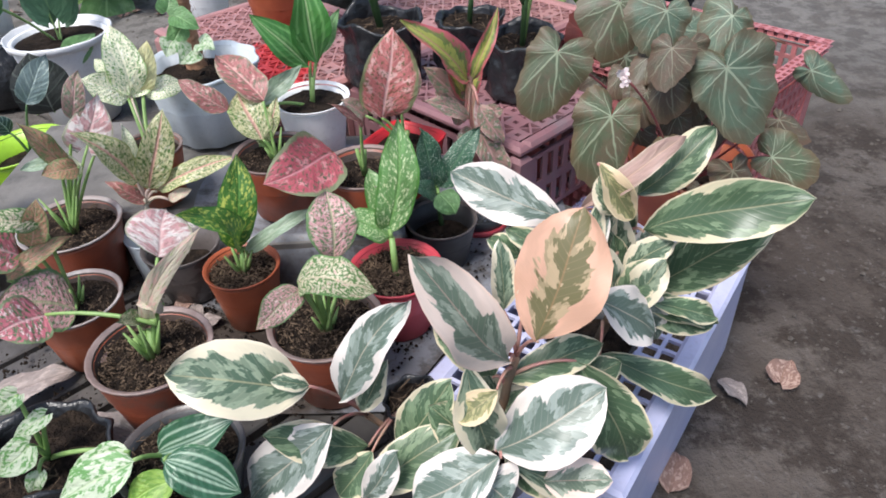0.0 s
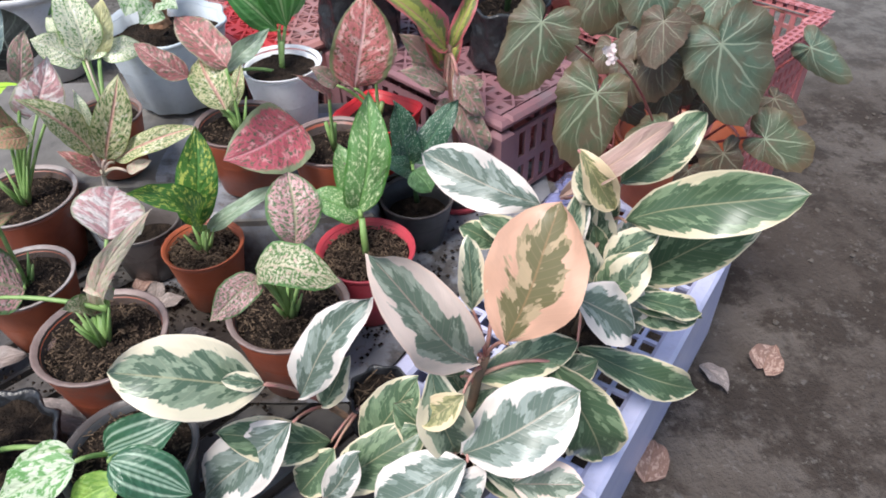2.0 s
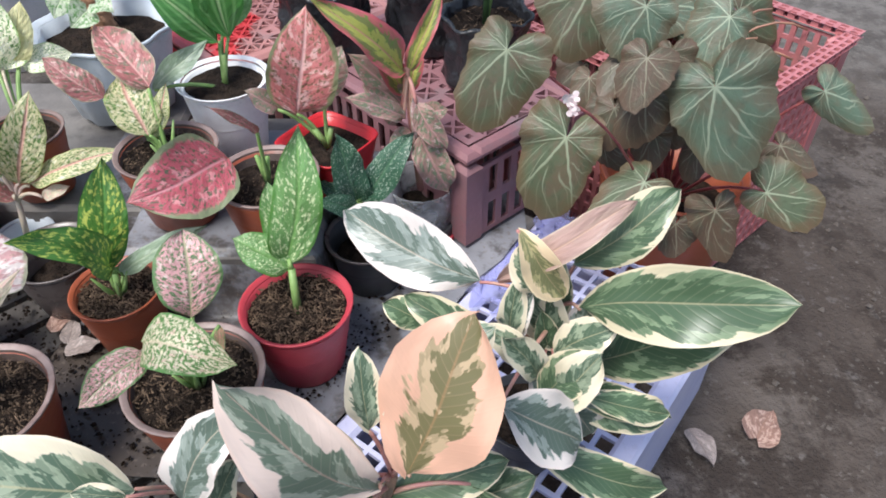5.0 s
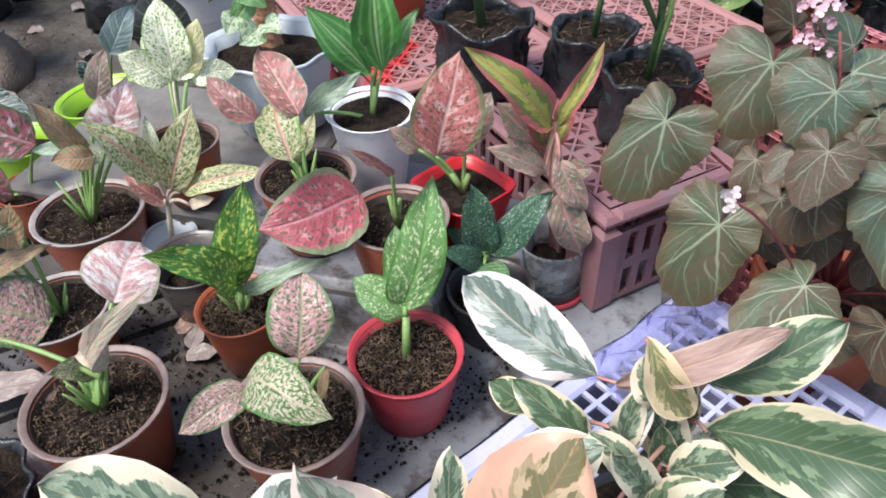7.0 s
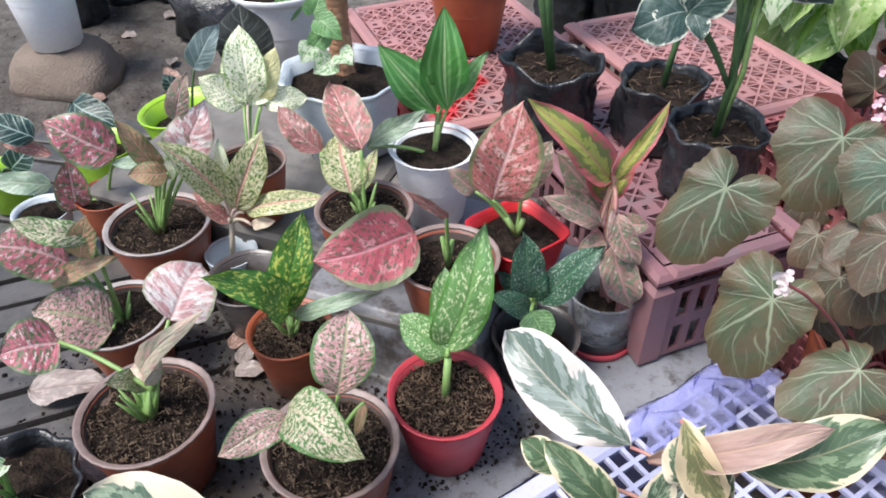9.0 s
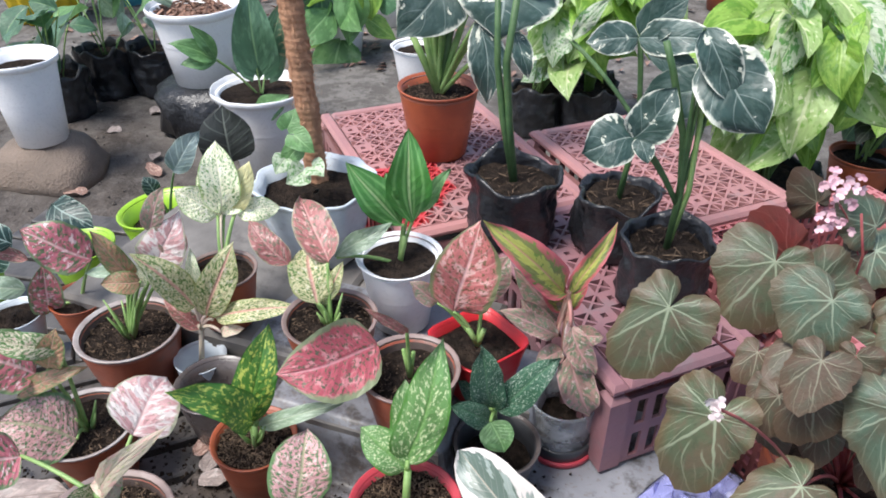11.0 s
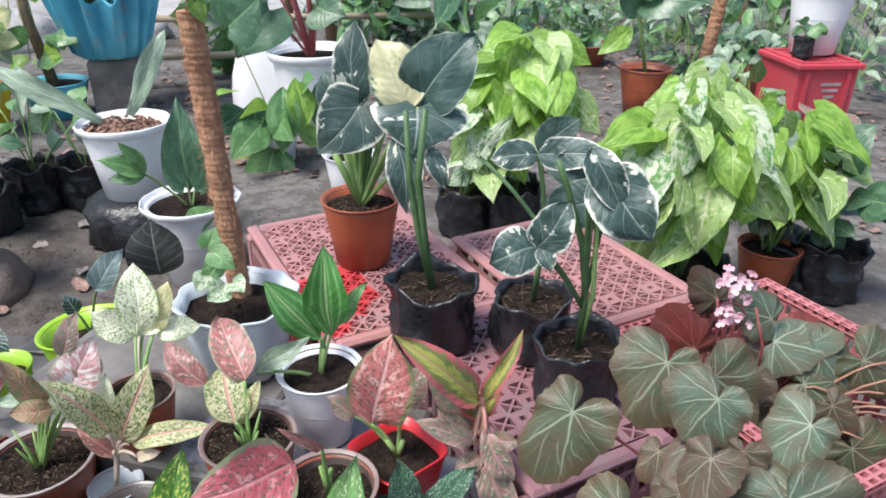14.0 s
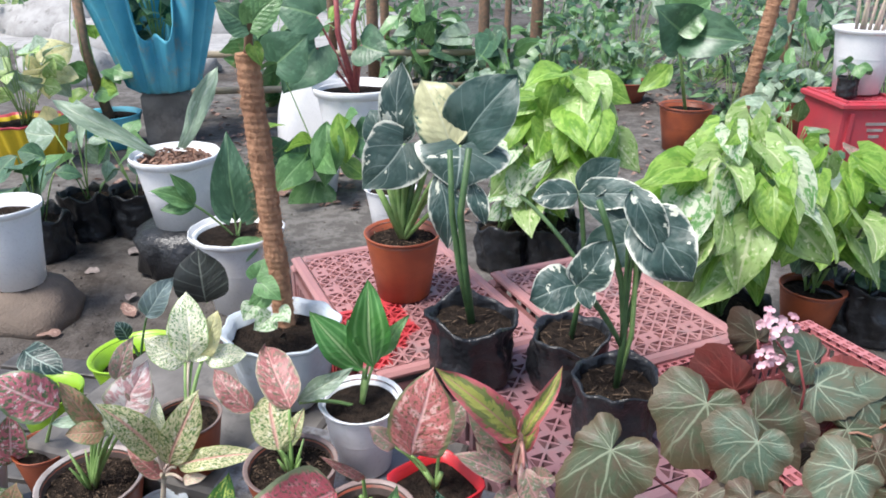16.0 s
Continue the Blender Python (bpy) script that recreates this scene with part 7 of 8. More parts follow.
leaf(p, "begonia_brown", (0.440, 1.092, 0.416), (0.425, 1.069, 0.373), 0.054, root=(0.485, 1.270, 0.31), facing=(-0.25, -0.58, 0.77), shape="round",stem="red")
leaf(p, "begonia_brown", (0.344, 1.149, 0.640), (0.308, 1.124, 0.607), 0.060, root=(0.485, 1.270, 0.31), facing=(-0.19, -0.73, 0.65), shape="round",stem="red",thick=.0024)
leaf(p, "begonia_brown", (0.428, 1.161, 0.565), (0.425, 1.140, 0.510), 0.079, root=(0.485, 1.270, 0.31), facing=(-0.26, -0.68, 0.69), shape="round",stem="red",thick=.0024)
leaf(p, "begonia_brown", (0.350, 1.086, 0.675), (0.327, 1.058, 0.624), 0.068, root=(0.485, 1.270, 0.31), facing=(-0.14, -0.63, 0.76), shape="round",stem="red",thick=.0024)
leaf(p, "begonia", (0.445, 1.094, 0.637), (0.429, 1.058, 0.588), 0.105, root=(0.485, 1.270, 0.31), facing=(-0.22, -0.60, 0.77), shape="round",stem="red",thick=.0024)
blossoms(p, (0.425, 1.140, 0.380), (0.246, 0.962, 0.690), 0.007, 0.007, 5, 0.0081, BLOSSOM_WHITE)
p = potted("potted_begonia", "brown pot of begonias with pink flowers inside a crate", "potted plant", 0.524, 1.687, 0.012, 0.2, 0.22, "brown")
leaf(p, "begonia_green", (0.535, 1.691, 0.473), (0.658, 1.731, 0.490), 0.112, root=(0.524, 1.687, 0.197), facing=(-0.21, -0.73, 0.65), shape="round",stem="red",lift=.04)
leaf(p, "begonia_green", (0.519, 1.686, 0.525), (0.453, 1.664, 0.586), 0.094, root=(0.524, 1.687, 0.197), facing=(-0.16, -0.76, 0.63), shape="round",stem="red",lift=.04)
leaf(p, "begonia_red", (0.389, 1.643, 0.462), (0.332, 1.645, 0.547), 0.128, root=(0.524, 1.687, 0.197), facing=(-0.09, -0.74, 0.66), shape="round",stem="red",lift=.03)
leaf(p, "begonia_brown", (0.489, 1.623, 0.441), (0.443, 1.576, 0.382), 0.135, root=(0.524, 1.687, 0.197), facing=(-0.15, -0.70, 0.70), shape="round",stem="red",lift=.03)
leaf(p, "begonia_red", (0.540, 1.692, 0.370), (0.622, 1.719, 0.423), 0.120, root=(0.524, 1.687, 0.197), facing=(-0.20, -0.71, 0.68), shape="round",stem="red")
leaf(p, "begonia", (0.595, 1.658, 0.409), (0.686, 1.666, 0.386), 0.115, root=(0.524, 1.687, 0.197), facing=(-0.23, -0.69, 0.68), shape="round",stem="red")
leaf(p, "begonia_red", (0.463, 1.720, 0.414), (0.525, 1.740, 0.428), 0.090, root=(0.524, 1.687, 0.197), facing=(-0.15, -0.73, 0.67), shape="round",stem="red")
leaf(p, "begonia_brown", (0.382, 1.557, 0.420), (0.342, 1.522, 0.360), 0.093, root=(0.524, 1.687, 0.197), facing=(-0.09, -0.68, 0.73), shape="round",stem="red")
leaf(p, "begonia_brown", (0.420, 1.706, 0.544), (0.370, 1.700, 0.606), 0.075, root=(0.524, 1.687, 0.197), facing=(-0.11, -0.78, 0.62), shape="round",stem="red")
leaf(p, "begonia_brown", (0.561, 1.646, 0.357), (0.533, 1.616, 0.306), 0.090, root=(0.524, 1.687, 0.197), facing=(-0.18, -0.67, 0.72), shape="round",stem="red")
leaf(p, "begonia", (0.417, 1.547, 0.470), (0.486, 1.538, 0.357), 0.135, root=(0.524, 1.687, 0.197), facing=(-0.14, -0.68, 0.71), shape="round",stem="red")
leaf(p, "begonia_brown", (0.658, 1.668, 0.325), (0.617, 1.633, 0.285), 0.075, root=(0.524, 1.687, 0.197), facing=(-0.22, -0.66, 0.71), shape="round",stem="red")
leaf(p, "begonia_green", (0.619, 1.697, 0.457), (0.712, 1.706, 0.401), 0.117, root=(0.524, 1.687, 0.197), facing=(-0.25, -0.71, 0.66), shape="round",stem="red",lift=.05)
leaf(p, "begonia", (0.569, 1.596, 0.353), (0.636, 1.587, 0.287), 0.116, root=(0.524, 1.687, 0.197), facing=(-0.21, -0.66, 0.72), shape="round",stem="red",lift=.04)
leaf(p, "begonia_brown", (0.639, 1.619, 0.398), (0.692, 1.616, 0.351), 0.086, root=(0.524, 1.687, 0.197), facing=(-0.25, -0.67, 0.70), shape="round",stem="red",lift=.04)
leaf(p, "begonia_brown", (0.491, 1.676, 0.462), (0.538, 1.670, 0.419), 0.075, root=(0.524, 1.687, 0.197), facing=(-0.17, -0.72, 0.67), shape="round",stem="red",lift=.03)
leaf(p, "begonia", (0.692, 1.616, 0.311), (0.753, 1.604, 0.232), 0.124, root=(0.524, 1.687, 0.197), facing=(-0.27, -0.63, 0.73), shape="round",stem="red",lift=.04)
leaf(p, "begonia", (0.697, 1.702, 0.453), (0.785, 1.699, 0.386), 0.125, root=(0.524, 1.687, 0.197), facing=(-0.28, -0.70, 0.66), shape="round",stem="red",lift=.04)
leaf(p, "begonia_brown", (0.765, 1.682, 0.302), (0.819, 1.657, 0.243), 0.117, root=(0.524, 1.687, 0.197), facing=(-0.29, -0.64, 0.71), shape="round",stem="red",lift=.04)
part("stem", tube(((0.524, 1.687, 0.197), (0.561, 1.657, 0.388), (0.613, 1.653, 0.410), (0.682, 1.654, 0.394)), (.003, .0022), STEM["tan"], 8), p)
part("stem", tube(((0.524, 1.687, 0.197), (0.511, 1.662, 0.476), (0.482, 1.652, 0.562)), (.003, .0022), STEM["red"], 8), p)
for k in range(7):
    end = Vector((0.70 + 0.022 * k, 1.60 + 0.035 * (k % 4), 0.345 + 0.028 * ((k * 3) % 5)))
    part("stem", tube(curve_points((0.53 + 0.006 * k, 1.675, 0.21), end, 0.045 + 0.008 * k, 9), (0.0032, 0.0022), STEM["tan"], 7), p)
leaf(p, "begonia_red", (0.602, 1.765, 0.414), (0.690, 1.794, 0.359), 0.136, root=(0.558, 1.698, 0.329), facing=(-0.22, -0.71, 0.66), shape="round",stem="red")
blossoms(p, (0.558, 1.698, 0.329), (0.447, 1.662, 0.568), 0.031, 0.057, 32, 0.0104, BLOSSOM)
blossoms(p, (0.558, 1.698, 0.329), (0.654, 1.730, 0.350), 0.024, 0.033, 6, 0.0188, BLOSSOM_WHITE)


p = bagged("potted_arrowhead_vine", "large black poly bag with a pale green arrowhead vine", "potted plant", 0.411, 2.459, 0.0, 0.323, 0.243, 41)
bush(p, (0.411, 2.459, 0.204), (0.397, 2.454, 0.575), 0.241, 0.240, 92, ("syngonium", "lime", "lime", "syngonium", "variegated", "lime",), 0.141, 5, "arrow", droop=0.7)
leaf(p, "syngonium", (0.432, 2.361, 0.394), (0.287, 2.208, 0.305), 0.094, root=(0.411, 2.459, 0.204), facing=(-0.06, -0.80, 0.60), shape="heart")
leaf(p, "syngonium", (0.448, 2.313, 0.550), (0.437, 2.257, 0.374), 0.143, root=(0.411, 2.459, 0.204), facing=(-0.10, -0.82, 0.56), shape="heart")
leaf(p, "syngonium", (0.554, 2.400, 0.546), (0.671, 2.386, 0.434), 0.138, root=(0.411, 2.459, 0.204), facing=(-0.17, -0.83, 0.54), shape="heart")
p = potted("potted_vine", "terracotta-coloured pot with trailing arrowhead vine", "potted plant", 0.733, 2.814, 0.0, 0.212, 0.180, "terracotta")
bush(p, (0.733, 2.814, 0.151), (0.720, 2.800, 0.50), 0.170, 0.190, 30, ("syngonium", "lime", "lime"), 0.150, 6, "arrow", droop=0.5)
p = bagged("potted_vine", "black poly bag with a lime-green vine", "potted plant", -0.388, 3.022, 0.0, 0.211, 0.190, 42)
bush(p, (-0.388, 3.022, 0.160), (-0.292, 3.054, 0.462), 0.132, 0.220, 26, ("lime", "syngonium", "variegated",), 0.168, 7, "heart", droop=0.6)
p = bagged("potted_vine", "black poly bag with a dense lime-green vine", "potted plant", -0.202, 3.074, 0.0, 0.228, 0.205, 43)
bush(p, (-0.202, 3.074, 0.172), (-0.164, 3.086, 0.609), 0.183, 0.194, 44, ("lime", "lime", "syngonium",), 0.176, 8, "heart", droop=0.6)
p = bagged("potted_vine", "black poly bag with dark narrow leaves", "potted plant", 0.930, 2.862, 0.0, 0.235, 0.188, 44)
bush(p, (0.930, 2.862, 0.158), (0.868, 2.842, 0.362), 0.110, 0.110, 10, ("deep", "blackleaf", "green",), 0.164, 9, "lance")
p = bagged("potted_vine", "black poly bag with sparse dark leaves", "potted plant", 0.833, 2.892, 0.0, 0.212, 0.170, 45)
bush(p, (0.833, 2.892, 0.143), (0.824, 2.889, 0.296), 0.095, 0.076, 7, ("deep", "blackleaf",), 0.151, 10, "lance")


p = potted("potted_orchid", "white plastic pot with two long strap leaves and bark", "potted plant", -1.601, 2.611, 0.2, 0.321, 0.289, "white", fill=.88,chips=60,lip=.06)
HX, HY = -1.601, 2.611
rnd = random.Random(91)
verts, faces = [], []
for _ in range(240):
    ang, q = rnd.uniform(0, 6.28), 0.125 * math.sqrt(rnd.random())
    box_verts(verts, faces, pose(HX + q * math.cos(ang), HY + q * math.sin(ang), 0.458 + rnd.uniform(0, 0.018), rnd.uniform(-40, 40), rnd.uniform(-40, 40), rnd.uniform(0, 360)), rnd.uniform(0.010, 0.034), rnd.uniform(0.006, 0.015), rnd.uniform(0.004, 0.008), 0.001)
tagged(part("bark", mesh_of("bark", verts, faces, surface("bark_chunks", (0.34, 0.19, 0.13), (0.12, 0.07, 0.05), 28, 0.85), smooth=False), p), kind="stuff")
leaf(p, "silver", (-1.576, 2.619, 0.507), (-1.418, 2.692, 0.812), 0.073, facing=(0.55, -0.72, 0.42), shape="strap",root=None,fold=.3)
leaf(p, "silver", (-1.672, 2.588, 0.489), (-2.015, 2.476, 0.703), 0.077, facing=(0.63, -0.65, 0.43), shape="strap",root=None,bend=.12)
tagged(new("soil_sack", lathe([(0.10, 0.0), (0.19, 0.02), (0.2, 0.1), (0.19, 0.17), (0.15, 0.2), (0.02, 0.203)], POT["bag"], (HX, HY, 0.0), 40, crumple(4, 0.07))), "crumpled black poly sack under a white pot", "sack")
p = potted("potted_philodendron", "white plastic pot with a lobed philodendron", "potted plant", -1.215, 2.401, 0.0, 0.318, 0.302, "white", fill=.9,lip=.05)
leaf(p, "deep", (-1.219, 2.400, 0.371), (-1.239, 2.446, 0.642), 0.149, root=(-1.215, 2.401, 0.254), facing=(0.51, -0.71, 0.49), shape="heart",stem="green")
leaf(p, "deep", (-1.215, 2.454, 0.346), (-1.158, 2.525, 0.568), 0.117, root=(-1.215, 2.401, 0.254), facing=(0.48, -0.72, 0.50), shape="heart")
leaf(p, "green", (-1.310, 2.317, 0.404), (-1.418, 2.229, 0.477), 0.065, root=(-1.215, 2.401, 0.254), facing=(0.55, -0.66, 0.51), shape="lance")
leaf(p, "green", (-1.310, 2.317, 0.404), (-1.393, 2.238, 0.408), 0.054, root=(-1.215, 2.401, 0.254), facing=(0.55, -0.66, 0.52), shape="lance")
leaf(p, "green", (-1.310, 2.317, 0.410), (-1.356, 2.271, 0.529), 0.054, root=(-1.215, 2.401, 0.254), facing=(0.55, -0.67, 0.50), shape="lance")
leaf(p, "green", (-1.182, 2.306, 0.224), (-1.071, 2.343, 0.309), 0.090, root=(-1.215, 2.401, 0.254), facing=(0.47, -0.68, 0.57), shape="lance")
leaf(p, "green", (-1.147, 2.318, 0.202), (-1.187, 2.305, 0.267), 0.059, root=(-1.215, 2.401, 0.254), facing=(0.48, -0.66, 0.57), shape="lance")
p = potted("potted_shrub", "tall white plastic pot standing on a stone", "potted plant", -1.907, 2.079, 0.13, 0.236, 0.296, "white", fill=.85,lip=.06)
p = thing("black_leaf_plant", -1.408, 2.430, 0, "broad nearly black leaf with pale veins on the earth", "plant")
leaf(p, "blackleaf", (-1.177, 2.137, 0.142), (-1.200, 2.161, 0.325), 0.171, root=(-1.408, 2.430, 0.000), facing=(0.51, -0.63, 0.59), shape="ovate")
p = bagged("potted_foliage", "black poly bag of striped foliage in a row", "potted plant", -2.244, 2.763, 0.0, 0.232, 0.209, 51)
bush(p, (-2.244, 2.763, 0.176), (-2.245, 2.763, 0.442), 0.147, 0.098, 9, ("silver", "green", "deep",), 0.184, 11, "lance")
p = bagged("potted_foliage", "black poly bag of small green foliage in a row", "potted plant", -2.059, 2.870, 0.0, 0.230, 0.207, 52)
bush(p, (-2.059, 2.870, 0.174), (-2.087, 2.861, 0.392), 0.125, 0.100, 8, ("silver", "green",), 0.163, 12, "lance")
p = bagged("potted_foliage", "black poly bag of dark foliage in a row", "potted plant", -2.241, 2.506, 0.0, 0.216, 0.195, 53)
bush(p, (-2.241, 2.506, 0.164), (-2.234, 2.508, 0.379), 0.138, 0.092, 11, ("deep", "green",), 0.161, 13, "lance")
p = potted("potted_croton", "yellow scalloped concrete planter with a pale variegated shrub", "potted plant", -3.430, 3.587, 0.0, 0.452, 0.271, "yellow", shape=scallop(14,.06),around=84,rim="rosered")
bush(p, (-3.430, 3.587, 0.228), (-3.417, 3.591, 0.535), 0.228, 0.228, 34, ("syngonium", "snow_yellow", "silver",), 0.179, 14, "lance")
p = potted("planter_bowl", "blue plastic bowl with a slim pole-trained plant", "potted plant", -3.241, 4.042, 0.0, 0.400, 0.220, "blue")
part("stem", tube(((-3.241, 4.042, 0.185), (-3.311, 4.019, 0.609), (-3.300, 4.023, 1.036)), (.035, .03), STEM["bark"], 8), p)
bush(p, (-3.300, 4.023, 1.036), (-3.301, 4.022, 0.575), 0.123, 0.317, 10, ("lime", "green",), 0.176, 15, "ovate")
p = potted("potted_alocasia", "large white pot with red-stalked taro", "potted plant", -1.570, 4.222, 0.0, 0.489, 0.464, "white", fill=.9,lip=.06)
leaf(p, "deep", (-1.776, 4.155, 0.673), (-1.931, 3.999, 0.435), 0.356, root=(-1.570, 4.222, 0.390), facing=(0.45, -0.80, 0.39), shape="heart",stem="red",thick=.008)
leaf(p, "deep", (-1.529, 4.235, 0.689), (-1.339, 4.192, 0.656), 0.256, root=(-1.570, 4.222, 0.390), facing=(0.37, -0.85, 0.36), shape="heart",stem="red",thick=.008)
leaf(p, "deep", (-1.764, 4.158, 0.843), (-2.001, 4.081, 0.904), 0.317, root=(-1.570, 4.222, 0.390), facing=(0.47, -0.83, 0.32), shape="heart",stem="red",thick=.008)
part("stem", tube(((-1.570, 4.222, 0.390), (-1.655, 4.194, 0.751), (-1.657, 4.194, 1.022)), (.02, .014), STEM["red"], 8), p)
part("stem", tube(((-1.570, 4.222, 0.390), (-1.569, 4.222, 0.813), (-1.515, 4.240, 1.022)), (.018, .012), STEM["red"], 8), p)
p = potted("potted_monstera", "white pot with climbing split-leaf philodendron", "potted plant", -1.544, 3.640, 0.0, 0.267, 0.240, "white")
leaf(p, "green", (-1.507, 3.547, 0.099), (-1.513, 3.440, -0.178), 0.242, root=(-1.544, 3.640, 0.202), facing=(0.41, -0.74, 0.53), shape="ovate")
leaf(p, "green", (-1.432, 3.571, 0.405), (-1.420, 3.470, 0.095), 0.177, root=(-1.544, 3.640, 0.202), facing=(0.41, -0.78, 0.48), shape="lance")
leaf(p, "lime", (-1.376, 3.590, 0.448), (-1.335, 3.550, 0.199), 0.142, root=(-1.544, 3.640, 0.202), facing=(0.39, -0.80, 0.46), shape="lance")
leaf(p, "deep", (-1.586, 3.521, 0.333), (-1.568, 3.474, 0.079), 0.202, root=(-1.544, 3.640, 0.202), facing=(0.44, -0.76, 0.48), shape="lance")
leaf(p, "deep", (-1.702, 3.588, 0.681), (-1.544, 3.640, 0.818), 0.280, root=(-1.544, 3.640, 0.202), facing=(0.46, -0.81, 0.36), shape="heart")
bush(p, (-1.544, 3.640, 0.202), (-1.542, 3.641, 0.277), 0.207, 0.266, 12, ("green", "deep", "lime",), 0.222, 16, "lance")
p = potted("potted_monstera", "white pot half hidden behind the alocasia", "potted plant", -0.954, 3.207, 0.0, 0.228, 0.228, "white")
p = potted("potted_taro", "terracotta-coloured pot with a taro by a coir pole", "potted plant", 0.286, 5.134, 0.0, 0.336, 0.285, "terracotta")
part("stem", tube(((0.286, 5.134, 0.239), (0.219, 5.112, 0.548), (0.181, 5.100, 0.716)), (.012, .01), STEM["green"], 8), p)
leaf(p, "deep", (0.214, 5.110, 0.716), (0.036, 4.947, 0.887), 0.337, root=(0.181, 5.100, 0.716), facing=(0.02, -0.94, 0.33), shape="heart")
leaf(p, "deep", (0.244, 5.120, 0.732), (0.596, 5.025, 0.692), 0.303, root=(0.181, 5.100, 0.716), facing=(-0.04, -0.94, 0.34), shape="heart")
leaf(p, "lime", (0.171, 5.097, 0.531), (-0.012, 4.931, 0.387), 0.146, root=(0.181, 5.100, 0.716), facing=(0.03, -0.92, 0.39), shape="lance")
leaf(p, "green", (0.173, 5.097, 0.782), (0.349, 5.155, 0.911), 0.305, root=(0.181, 5.100, 0.716), facing=(-0.01, -0.95, 0.32), shape="heart")
p = thing("far_shrub", -0.416, 6.664, 0, "low dark green shrub among the pots", "shrub")
bush(p, (-0.416, 6.664, 0.000), (-0.489, 6.640, 0.334), 0.334, 0.287, 68, ("green", "silver", "deep", "green",), 0.166, 21, "lance", slim=0.5)
p = thing("far_shrub", -1.142, 5.957, 0, "dark green broad-leaved shrub", "shrub")
bush(p, (-1.142, 5.957, 0.000), (-1.237, 5.926, 0.357), 0.356, 0.311, 44, ("green", "silver", "deep", "green", "deep",), 0.219, 22, "heart")
p = thing("far_shrub", -1.823, 5.963, 0, "dark green shrub beside thin trunks", "shrub")
bush(p, (-1.823, 5.963, 0.000), (-1.816, 5.965, 0.502), 0.319, 0.319, 44, ("green", "silver", "deep", "green",), 0.212, 23, "heart")
p = thing("far_shrub", 0.948, 5.860, 0, "silvery dark green foliage beside a red crate", "shrub")
bush(p, (0.948, 5.860, 0.000), (0.881, 5.838, 0.161), 0.278, 0.278, 51, ("deep", "silver", "green",), 0.138, 24, "heart")
p = thing("far_shrub", -0.127, 7.302, 0, "low flowering green shrub", "shrub")
bush(p, (-0.127, 7.302, 0.000), (-0.208, 7.275, 0.307), 0.310, 0.258, 51, ("green", "silver",), 0.144, 25, "lance", slim=0.5)
p = thing("far_shrub", -1.108, 8.372, 0, "spreading green shrub in the back row", "shrub")
bush(p, (-1.108, 8.372, 0.000), (-1.017, 8.402, 0.417), 0.548, 0.366, 85, ("green", "silver", "deep", "green",), 0.194, 26, "lance", slim=0.5)
p = thing("far_shrub", 1.022, 8.310, 0, "tall dark foliage in the back row", "shrub")
bush(p, (1.022, 8.310, 0.000), (0.894, 8.268, 0.438), 0.445, 0.445, 78, ("green", "silver", "deep", "green",), 0.177, 27, "lance", slim=0.5)
p = thing("far_shrub", 1.432, 7.525, 0, "dark foliage in the back row", "shrub")
bush(p, (1.432, 7.525, 0.000), (1.212, 7.453, 0.393), 0.296, 0.346, 51, ("green", "silver", "deep", "green",), 0.143, 28, "lance", slim=0.5)
p = thing("far_shrub", -3.063, 7.739, 0, "green shrub in the back row", "shrub")
bush(p, (-3.063, 7.739, 0.000), (-2.986, 7.764, 0.476), 0.547, 0.365, 61, ("green", "lime", "silver",), 0.194, 29, "lance", slim=0.5)
p = thing("far_shrub", -2.877, 5.394, 0, "dark green shrub behind the coir pole", "shrub")
bush(p, (-2.877, 5.394, 0.000), (-2.756, 5.434, 0.400), 0.310, 0.399, 40, ("green", "silver", "deep", "green",), 0.219, 30, "heart")
p = thing("far_shrub", -8.786, 8.554, 0, "pale shrub at the far edge", "shrub")
bush(p, (-8.786, 8.554, 0.000), (-8.792, 8.552, 0.308), 0.480, 0.400, 51, ("silver", "green", "syngonium",), 0.209, 31, "lance", slim=0.5)
p = thing("potted_foliage", 0.898, 4.852, 0, "silvery grey-green foliage in front of a red crate", "shrub")
bush(p, (0.898, 4.852, 0.000), (0.852, 4.837, 0.335), 0.193, 0.193, 18, ("silver", "green", "silver", "variegated",), 0.200, 71, "lance", slim=0.5)
p = thing("potted_foliage", 1.173, 4.612, 0, "dark strap-leaved plant with small pink leaves", "shrub")
bush(p, (1.173, 4.612, 0.000), (1.181, 4.615, 0.097), 0.138, 0.138, 12, ("deep", "dull_pink", "silver", "deep",), 0.203, 72, "strap")

